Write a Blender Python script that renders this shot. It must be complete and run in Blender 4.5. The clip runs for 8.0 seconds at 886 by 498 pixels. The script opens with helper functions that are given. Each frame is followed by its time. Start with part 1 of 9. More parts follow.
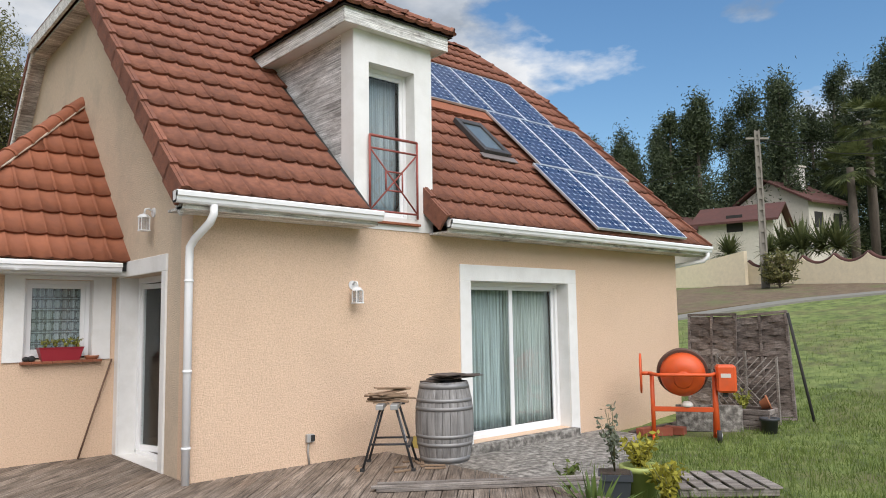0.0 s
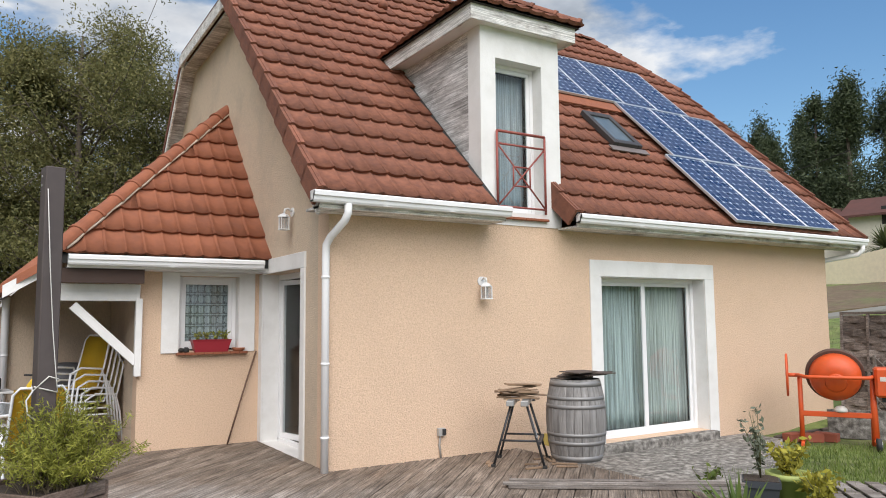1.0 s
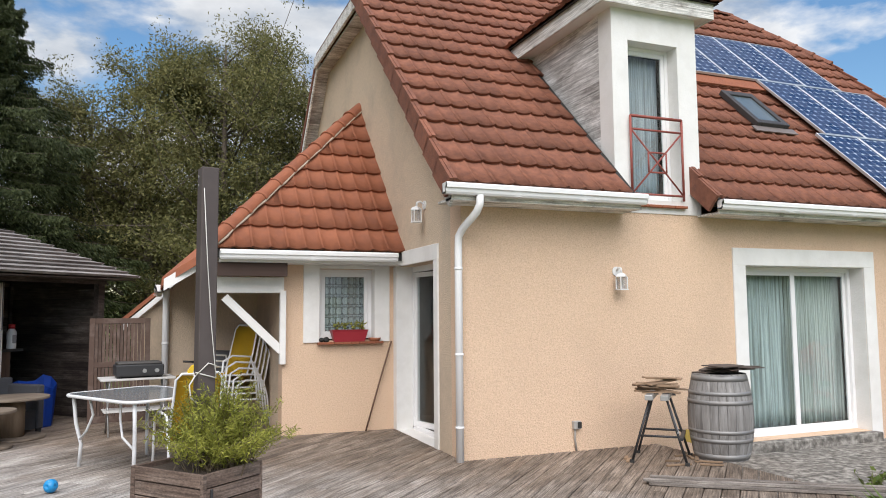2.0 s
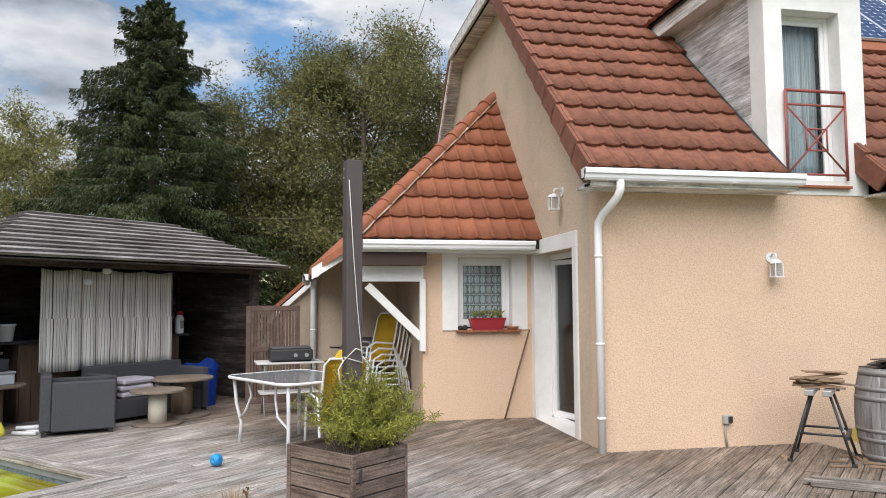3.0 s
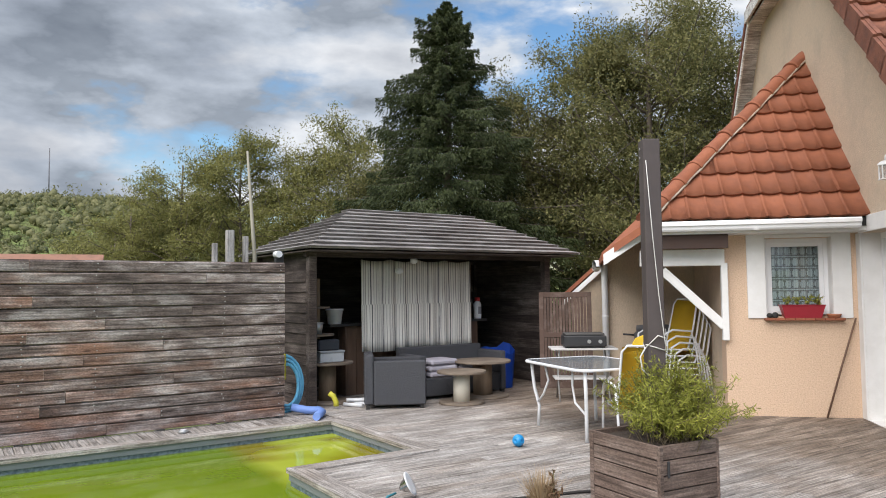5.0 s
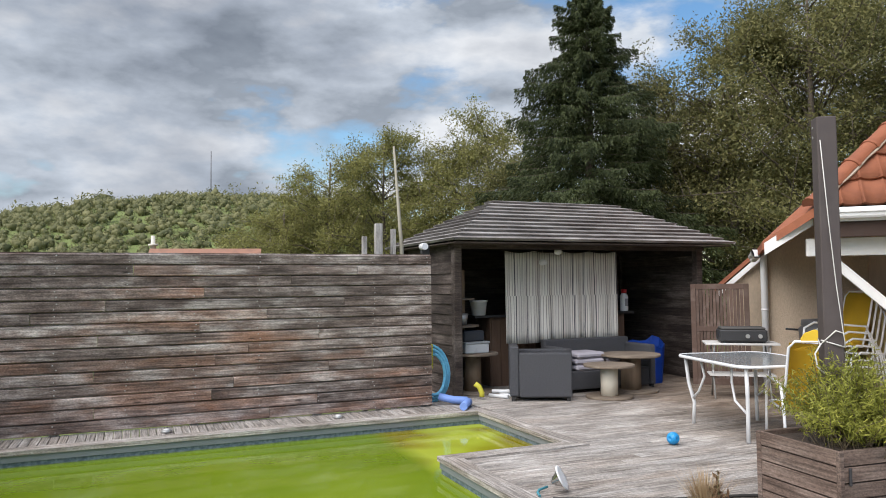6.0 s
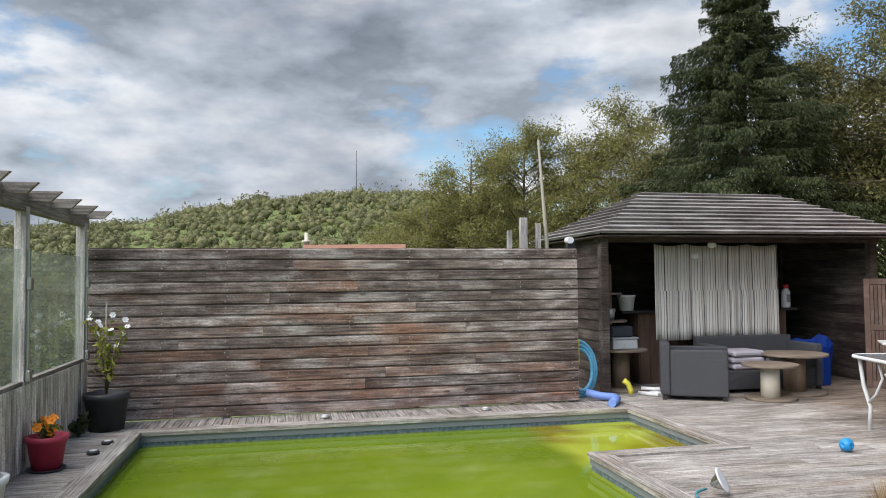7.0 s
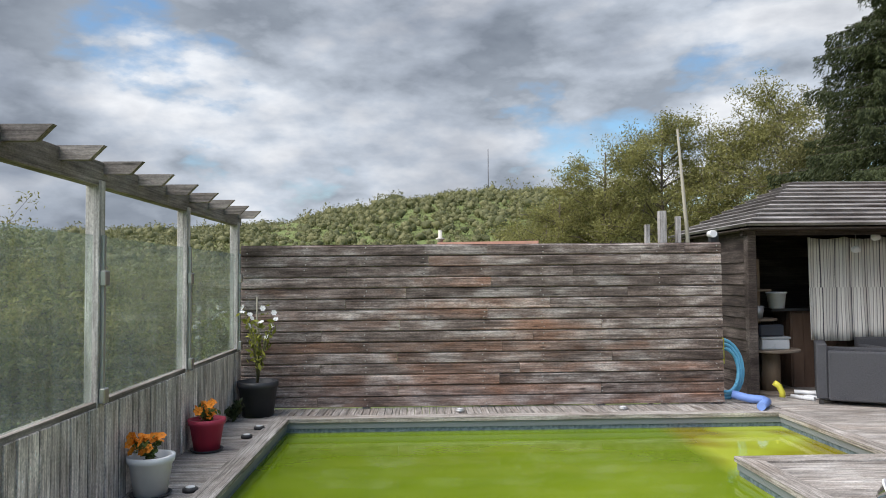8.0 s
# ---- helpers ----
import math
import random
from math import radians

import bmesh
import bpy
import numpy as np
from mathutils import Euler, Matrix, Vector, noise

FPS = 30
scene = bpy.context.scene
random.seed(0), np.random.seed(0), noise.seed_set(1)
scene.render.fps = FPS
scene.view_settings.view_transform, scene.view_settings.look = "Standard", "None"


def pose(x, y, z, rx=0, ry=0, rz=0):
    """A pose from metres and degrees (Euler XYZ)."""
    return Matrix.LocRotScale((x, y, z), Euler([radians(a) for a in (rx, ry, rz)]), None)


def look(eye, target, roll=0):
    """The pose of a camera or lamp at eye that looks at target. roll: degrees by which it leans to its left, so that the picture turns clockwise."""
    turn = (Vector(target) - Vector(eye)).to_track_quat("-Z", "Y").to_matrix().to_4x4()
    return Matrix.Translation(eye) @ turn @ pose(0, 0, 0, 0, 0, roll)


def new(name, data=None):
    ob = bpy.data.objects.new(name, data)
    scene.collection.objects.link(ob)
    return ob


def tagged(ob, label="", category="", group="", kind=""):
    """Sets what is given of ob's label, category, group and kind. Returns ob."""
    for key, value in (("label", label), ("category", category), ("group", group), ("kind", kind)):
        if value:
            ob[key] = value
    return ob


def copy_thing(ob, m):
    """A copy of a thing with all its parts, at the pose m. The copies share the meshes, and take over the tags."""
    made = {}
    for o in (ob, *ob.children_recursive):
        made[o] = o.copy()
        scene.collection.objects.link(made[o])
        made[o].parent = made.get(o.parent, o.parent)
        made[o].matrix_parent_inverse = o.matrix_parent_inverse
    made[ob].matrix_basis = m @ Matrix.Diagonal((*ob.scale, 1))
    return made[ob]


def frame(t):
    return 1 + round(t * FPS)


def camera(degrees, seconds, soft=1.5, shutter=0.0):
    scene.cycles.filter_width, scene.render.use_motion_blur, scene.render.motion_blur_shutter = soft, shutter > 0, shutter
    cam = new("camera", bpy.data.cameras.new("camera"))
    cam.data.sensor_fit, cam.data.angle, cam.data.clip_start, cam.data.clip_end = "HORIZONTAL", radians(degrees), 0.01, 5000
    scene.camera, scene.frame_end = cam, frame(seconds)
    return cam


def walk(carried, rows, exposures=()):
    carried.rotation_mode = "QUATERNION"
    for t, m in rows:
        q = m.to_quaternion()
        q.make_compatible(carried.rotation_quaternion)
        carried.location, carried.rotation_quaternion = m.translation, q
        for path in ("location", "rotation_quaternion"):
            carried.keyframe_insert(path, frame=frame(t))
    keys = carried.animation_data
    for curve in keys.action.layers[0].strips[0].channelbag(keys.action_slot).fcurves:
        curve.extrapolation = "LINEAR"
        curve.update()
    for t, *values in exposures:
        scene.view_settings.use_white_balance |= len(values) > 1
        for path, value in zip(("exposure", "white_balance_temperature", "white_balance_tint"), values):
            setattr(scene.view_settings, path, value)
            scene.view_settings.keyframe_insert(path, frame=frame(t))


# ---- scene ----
cam = camera(62.7, 8.0, soft=1.0)
PATH = [
    (0, (-2.958, -3.027, 1.567), (-1.643, -1.534, 1.762), -0.9),
    (0.5, (-2.976, -2.999, 1.549), (-1.789, -1.401, 1.747), -0.7),
    (1, (-2.984, -2.977, 1.556), (-1.942, -1.281, 1.747), -0.5),
    (1.5, (-3.007, -2.946, 1.556), (-2.113, -1.166, 1.737), -0.5),
    (3, (-3.057, -2.892, 1.545), (-2.675, -0.934, 1.688), -0.3),
    (3.5, (-3.072, -2.878, 1.562), (-2.878, -0.892, 1.691), -0.4),
    (4, (-3.093, -2.854, 1.545), (-3.093, -0.858, 1.671), -0.4),
    (4.5, (-3.122, -2.845, 1.538), (-3.319, -0.858, 1.659), -0.5),
    (6, (-3.234, -2.82, 1.533), (-3.981, -0.967, 1.628), -0.6),
    (6.5, (-3.305, -2.867, 1.546), (-4.23, -1.095, 1.631), -0.5),
    (7, (-3.29, -2.874, 1.522), (-4.376, -1.196, 1.607), -0.5),
    (7.5, (-3.324, -2.881, 1.531), (-4.571, -1.32, 1.607), -0.4),
    (8, (-3.303, -2.876, 1.5), (-4.674, -1.422, 1.581), -0.5),
]
walk(cam, [(t, look(eye, target, roll)) for t, eye, target, roll in PATH], exposures=((0.0, 0.02), (1.5, 0.06), (3.0, 0.16), (4.5, 0.22), (6.0, 0.22), (8.0, 0.25)))

# ---------------------------------------------------------------- world and sun
SUN_EL, SUN_AZ = 50.0, 202.0
world = bpy.data.worlds.new("sky")
scene.world = world
world.use_nodes = True
wn, wl = world.node_tree.nodes, world.node_tree.links
wn.clear()
w_out = wn.new("ShaderNodeOutputWorld")
w_bg = wn.new("ShaderNodeBackground")
w_sky = wn.new("ShaderNodeTexSky")
w_sky.sky_type = "NISHITA"
w_sky.sun_disc = False
w_sky.sun_elevation = radians(SUN_EL)
w_sky.sun_rotation = radians(SUN_AZ)
w_sky.air_density = 1.3
w_sky.dust_density = 0.1
w_sky.ozone_density = 4.0
w_tc = wn.new("ShaderNodeTexCoord")
w_sep = wn.new("ShaderNodeSeparateXYZ")
w_map = wn.new("ShaderNodeMapping")
w_map.inputs["Location"].default_value = (2.15, 1.3, 0.6)
w_map.inputs["Scale"].default_value = (1.0, 1.0, 2.3)
w_lift = wn.new("ShaderNodeVectorMath")
w_lift.operation = "ADD"
w_lift.inputs[1].default_value = (-0.02, -0.05, 0.13)


def cloud_noise(source, scale, detail, rough):
    n = wn.new("ShaderNodeTexNoise")
    n.inputs["Scale"].default_value = scale
    n.inputs["Detail"].default_value = detail
    n.inputs["Roughness"].default_value = rough
    wl.new(source, n.inputs["Vector"])
    return n.outputs["Fac"]


def sum_of(a, b, factor):
    """a + factor * b"""
    n = wn.new("ShaderNodeMath")
    n.operation = "MULTIPLY_ADD"
    n.inputs[1].default_value = factor
    wl.new(b, n.inputs[0])
    if isinstance(a, float):
        n.inputs[2].default_value = a
    else:
        wl.new(a, n.inputs[2])
    return n.outputs[0]


def steps(value, stops):
    n = wn.new("ShaderNodeValToRGB")
    els = n.color_ramp.elements
    while len(els) < len(stops):
        els.new(0.5)
    for e, (p, c) in zip(els, stops):
        e.position, e.color = p, (*c, 1)
    wl.new(value, n.inputs[0])
    return n.outputs[0]


wl.new(w_tc.outputs["Generated"], w_sep.inputs[0])
wl.new(w_tc.outputs["Generated"], w_map.inputs["Vector"])
wl.new(w_map.outputs[0], w_lift.inputs[0])
here = cloud_noise(w_map.outputs[0], 3.2, 10, 0.54)
above = cloud_noise(w_lift.outputs[0], 3.2, 8, 0.52)
# the cloud cover thins towards the east
w_east = wn.new("ShaderNodeMath")
w_east.operation = "MAXIMUM"
w_east.inputs[1].default_value = -0.8
wl.new(w_sep.outputs["X"], w_east.inputs[0])
cover = sum_of(here, w_east.outputs[0], -0.12)
mask = steps(cover, [(0.415, (0, 0, 0)), (0.50, (1, 1, 1))])
# tops that stand clear of what lies above them catch the light; thick parts are grey
relief = sum_of(sum_of(0.5, here, 2.6), above, -2.6)
tone = steps(relief, [(0.24, (2.2, 2.5, 2.95)), (0.5, (4.0, 4.4, 5.0)), (0.76, (6.5, 6.65, 6.9))])
thick = steps(cover, [(0.50, (1, 1, 1)), (0.70, (0.50, 0.52, 0.56))])
w_thick = wn.new("ShaderNodeMixRGB")
w_thick.blend_type = "MULTIPLY"
w_thick.inputs[0].default_value = 1.0
wl.new(tone, w_thick.inputs[1])
wl.new(thick, w_thick.inputs[2])
w_mix = wn.new("ShaderNodeMixRGB")
wl.new(mask, w_mix.inputs[0])
w_sat = wn.new("ShaderNodeHueSaturation")
w_sat.inputs["Saturation"].default_value = 1.15
wl.new(w_sky.outputs[0], w_sat.inputs["Color"])
wl.new(w_sat.outputs[0], w_mix.inputs[1])
wl.new(w_thick.outputs[0], w_mix.inputs[2])
wl.new(w_mix.outputs[0], w_bg.inputs["Color"])
w_bg.inputs["Strength"].default_value = 0.13
wl.new(w_bg.outputs[0], w_out.inputs["Surface"])

sun = new("sun", bpy.data.lights.new("sun", "SUN"))
sun.data.energy = 4.5
sun.data.angle = radians(70)
sun.data.color = (1.0, 0.96, 0.95)
sd = Vector((math.sin(radians(SUN_AZ)) * math.cos(radians(SUN_EL)), math.cos(radians(SUN_AZ)) * math.cos(radians(SUN_EL)), math.sin(radians(SUN_EL))))
sun.matrix_world = look(sd * 60, (0, 0, 0))

# ---------------------------------------------------------------- materials


def ramp_node(nt, stops):
    r = nt.nodes.new("ShaderNodeValToRGB")
    els = r.color_ramp.elements
    while len(els) < len(stops):
        els.new(0.5)
    for e, (p, c) in zip(els, stops):
        e.position, e.color = p, (*c, 1) if len(c) == 3 else c
    return r


def surface(name, colours, scale=4.0, stretch=(1, 1, 1), rough=0.7, metal=0.0, bump=0.0, bump_scale=80.0, stain=0.0, stain_scale=1.2,
            stain_colour=(0.1, 0.09, 0.08), vary=0.0, spec=0.5, detail=6.0, island=False, coat=0.0, bump_stretch=None, rand_shift=True, span=0.44, bump_depth=0.02):
    """A node material: a colour ramp over noise, larger stains, a fine bump and a shift by object."""
    m = bpy.data.materials.new(name)
    m.use_nodes = True
    nt = m.node_tree
    b = nt.nodes["Principled BSDF"]
    tc = nt.nodes.new("ShaderNodeTexCoord")
    info = nt.nodes.new("ShaderNodeObjectInfo")
    geo = nt.nodes.new("ShaderNodeNewGeometry")
    rnd = geo.outputs["Random Per Island"] if island else info.outputs["Random"]
    mp = nt.nodes.new("ShaderNodeMapping")
    mp.inputs["Scale"].default_value = stretch
    nt.links.new(tc.outputs["Object"], mp.inputs["Vector"])
    shift = nt.nodes.new("ShaderNodeVectorMath")
    shift.operation = "ADD"
    mul = nt.nodes.new("ShaderNodeMath")
    mul.operation = "MULTIPLY"
    mul.inputs[1].default_value = 37.0 if rand_shift else 0.0
    nt.links.new(rnd, mul.inputs[0])
    nt.links.new(mp.outputs[0], shift.inputs[0])
    nt.links.new(mul.outputs[0], shift.inputs[1])
    n1 = nt.nodes.new("ShaderNodeTexNoise")
    n1.inputs["Scale"].default_value = scale
    n1.inputs["Detail"].default_value = detail
    n1.inputs["Roughness"].default_value = 0.6
    nt.links.new(shift.outputs[0], n1.inputs["Vector"])
    n = len(colours)
    stops = [(0.5 - span / 2 + span * i / max(1, n - 1), c) for i, c in enumerate(colours)]
    r = ramp_node(nt, stops) if n > 1 else ramp_node(nt, [(0.3, colours[0]), (0.7, tuple(min(1, c * 1.08) for c in colours[0]))])
    nt.links.new(n1.outputs["Fac"], r.inputs[0])
    col = r.outputs[0]
    if stain:
        n2 = nt.nodes.new("ShaderNodeTexNoise")
        n2.inputs["Scale"].default_value = stain_scale
        n2.inputs["Detail"].default_value = 5
        n2.inputs["Roughness"].default_value = 0.65
        nt.links.new(tc.outputs["Object"] if not rand_shift else shift.outputs[0], n2.inputs["Vector"])
        sr = ramp_node(nt, [(0.48, (0, 0, 0)), (0.72, (stain, stain, stain))])
        nt.links.new(n2.outputs["Fac"], sr.inputs[0])
        mx = nt.nodes.new("ShaderNodeMixRGB")
        mx.inputs[2].default_value = (*stain_colour, 1)
        nt.links.new(sr.outputs[0], mx.inputs[0])
        nt.links.new(col, mx.inputs[1])
        col = mx.outputs[0]
    if vary:
        hsv = nt.nodes.new("ShaderNodeHueSaturation")
        ma = nt.nodes.new("ShaderNodeMapRange")
        ma.inputs["To Min"].default_value, ma.inputs["To Max"].default_value = 1 - vary, 1 + vary
        nt.links.new(rnd, ma.inputs["Value"])
        nt.links.new(ma.outputs[0], hsv.inputs["Value"])
        nt.links.new(col, hsv.inputs["Color"])
        col = hsv.outputs[0]
    nt.links.new(col, b.inputs["Base Color"])
    b.inputs["Metallic"].default_value = metal
    b.inputs["Specular IOR Level"].default_value = spec
    b.inputs["Coat Weight"].default_value = coat
    rr = ramp_node(nt, [(0.3, (max(0, rough - 0.08),) * 3), (0.7, (min(1, rough + 0.08),) * 3)])
    nt.links.new(n1.outputs["Fac"], rr.inputs[0])
    nt.links.new(rr.outputs[0], b.inputs["Roughness"])
    if bump:
        n3 = nt.nodes.new("ShaderNodeTexNoise")
        n3.inputs["Scale"].default_value = bump_scale
        n3.inputs["Detail"].default_value = 3
        if bump_stretch:
            mp3 = nt.nodes.new("ShaderNodeMapping")
            mp3.inputs["Scale"].default_value = bump_stretch
            nt.links.new(tc.outputs["Object"], mp3.inputs["Vector"])
            nt.links.new(mp3.outputs[0], n3.inputs["Vector"])
        else:
            nt.links.new(shift.outputs[0], n3.inputs["Vector"])
        bp = nt.nodes.new("ShaderNodeBump")
        bp.inputs["Strength"].default_value = min(1.0, bump)
        bp.inputs["Distance"].default_value = bump_depth
        nt.links.new(n3.outputs["Fac"], bp.inputs["Height"])
        nt.links.new(bp.outputs[0], b.inputs["Normal"])
    return m


def wood(name, tones, along="x", grain=70.0, blotch=3.0, vary=0.12, rough=0.85, tint=None, tint_amount=0.0, knots=0.5, speck=0.35, bump=0.5, tint_run=(1, 1, 1), browned=None, contrast=1.0):
    """Weathered boards: broad blotches of tone, fine grain along the board, specks, knots and a tint by patches."""
    m = bpy.data.materials.new(name)
    m.use_nodes = True
    nt = m.node_tree
    b = nt.nodes["Principled BSDF"]
    tc = nt.nodes.new("ShaderNodeTexCoord")
    info = nt.nodes.new("ShaderNodeObjectInfo")
    mul = nt.nodes.new("ShaderNodeMath")
    mul.operation = "MULTIPLY"
    mul.inputs[1].default_value = 41.0
    nt.links.new(info.outputs["Random"], mul.inputs[0])
    shift = nt.nodes.new("ShaderNodeVectorMath")
    nt.links.new(tc.outputs["Object"], shift.inputs[0])
    nt.links.new(mul.outputs[0], shift.inputs[1])

    def field(scale, k, detail, rough_=0.6):
        mp = nt.nodes.new("ShaderNodeMapping")
        mp.inputs["Scale"].default_value = {"x": (k, 1, 1), "z": (1, 1, k), "y": (1, k, 1)}[along]
        nt.links.new(shift.outputs[0], mp.inputs["Vector"])
        n = nt.nodes.new("ShaderNodeTexNoise")
        n.inputs["Scale"].default_value = scale
        n.inputs["Detail"].default_value = detail
        n.inputs["Roughness"].default_value = rough_
        nt.links.new(mp.outputs[0], n.inputs["Vector"])
        return n.outputs["Fac"]

    def times(col, fac, lo, hi, p0=0.32, p1=0.68):
        r = ramp_node(nt, [(p0, (lo,) * 3), (p1, (hi,) * 3)])
        nt.links.new(fac, r.inputs[0])
        x = nt.nodes.new("ShaderNodeMixRGB")
        x.blend_type = "MULTIPLY"
        x.inputs[0].default_value = 1.0
        nt.links.new(col, x.inputs[1])
        nt.links.new(r.outputs[0], x.inputs[2])
        return x.outputs[0]

    n = len(tones)
    base = ramp_node(nt, [(0.34 + 0.32 * i / (n - 1), c) for i, c in enumerate(tones)])
    nt.links.new(field(blotch, 0.35, 8, 0.68), base.inputs[0])
    col = base.outputs[0]
    fine = field(grain, 0.035, 3)
    speckle = field(110, 0.5, 2, 0.7)
    if tint:
        r = ramp_node(nt, [(0.5, (0, 0, 0)), (0.66, (tint_amount,) * 3)])
        geo = nt.nodes.new("ShaderNodeNewGeometry")
        patch = nt.nodes.new("ShaderNodeTexNoise")
        patch.inputs["Scale"].default_value = 0.75
        patch.inputs["Detail"].default_value = 7
        patch.inputs["Roughness"].default_value = 0.7
        run = nt.nodes.new("ShaderNodeMapping")
        run.inputs["Scale"].default_value = tint_run
        nt.links.new(geo.outputs["Position"], run.inputs["Vector"])
        nt.links.new(run.outputs[0], patch.inputs["Vector"])
        lot = nt.nodes.new("ShaderNodeMath")
        lot.operation = "MULTIPLY_ADD"
        lot.inputs[1].default_value = 0.10
        nt.links.new(info.outputs["Random"], lot.inputs[0])
        nt.links.new(patch.outputs["Fac"], lot.inputs[2])
        less = nt.nodes.new("ShaderNodeMath")
        less.operation = "SUBTRACT"
        less.inputs[1].default_value = 0.06
        nt.links.new(lot.outputs[0], less.inputs[0])
        nt.links.new(less.outputs[0], r.inputs[0])
        x = nt.nodes.new("ShaderNodeMixRGB")
        x.inputs[2].default_value = (*tint, 1)
        nt.links.new(r.outputs[0], x.inputs[0])
        nt.links.new(col, x.inputs[1])
        col = x.outputs[0]
    if browned:
        # browner, darker tone beyond a diagonal line across the terrace, with a ragged edge
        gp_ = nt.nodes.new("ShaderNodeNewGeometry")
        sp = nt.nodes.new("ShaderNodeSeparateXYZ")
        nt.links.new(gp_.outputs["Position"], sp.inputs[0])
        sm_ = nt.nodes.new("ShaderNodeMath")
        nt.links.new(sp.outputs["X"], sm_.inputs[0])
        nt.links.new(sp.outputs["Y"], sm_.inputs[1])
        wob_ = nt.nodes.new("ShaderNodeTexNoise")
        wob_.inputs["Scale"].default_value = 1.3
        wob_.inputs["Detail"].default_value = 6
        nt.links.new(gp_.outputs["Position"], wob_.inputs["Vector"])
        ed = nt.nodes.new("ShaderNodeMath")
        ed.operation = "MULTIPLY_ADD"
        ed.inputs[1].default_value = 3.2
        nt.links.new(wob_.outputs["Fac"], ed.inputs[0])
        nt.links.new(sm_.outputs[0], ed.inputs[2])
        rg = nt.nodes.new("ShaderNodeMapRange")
        rg.inputs["From Min"].default_value, rg.inputs["From Max"].default_value = browned[0], browned[1]
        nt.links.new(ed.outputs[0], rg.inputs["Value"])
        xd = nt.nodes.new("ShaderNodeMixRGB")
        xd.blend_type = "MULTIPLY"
        xd.inputs[2].default_value = (*browned[2], 1)
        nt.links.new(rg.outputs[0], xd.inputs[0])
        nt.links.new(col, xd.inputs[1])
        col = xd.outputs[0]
    col = times(col, fine, 1 - 0.45 * contrast, 1 + 0.42 * contrast)
    col = times(col, speckle, 1 - speck, 1 + speck)
    if knots:
        mp = nt.nodes.new("ShaderNodeMapping")
        mp.inputs["Scale"].default_value = {"x": (2.2, 9, 9), "z": (9, 9, 2.2), "y": (9, 2.2, 9)}[along]
        nt.links.new(shift.outputs[0], mp.inputs["Vector"])
        vo = nt.nodes.new("ShaderNodeTexVoronoi")
        vo.inputs["Scale"].default_value = 1.0
        nt.links.new(mp.outputs[0], vo.inputs["Vector"])
        col = times(col, vo.outputs["Distance"], 1 - knots, 1.0, 0.05, 0.13)
    hsv = nt.nodes.new("ShaderNodeHueSaturation")
    ma = nt.nodes.new("ShaderNodeMapRange")
    ma.inputs["To Min"].default_value, ma.inputs["To Max"].default_value = 1 - vary, 1 + vary
    nt.links.new(info.outputs["Random"], ma.inputs["Value"])
    nt.links.new(ma.outputs[0], hsv.inputs["Value"])
    nt.links.new(col, hsv.inputs["Color"])
    nt.links.new(hsv.outputs[0], b.inputs["Base Color"])
    b.inputs["Roughness"].default_value = rough
    b.inputs["Specular IOR Level"].default_value = 0.3
    bp = nt.nodes.new("ShaderNodeBump")
    bp.inputs["Strength"].default_value = bump
    bp.inputs["Distance"].default_value = 0.004
    nt.links.new(fine, bp.inputs["Height"])
    nt.links.new(bp.outputs[0], b.inputs["Normal"])
    return m


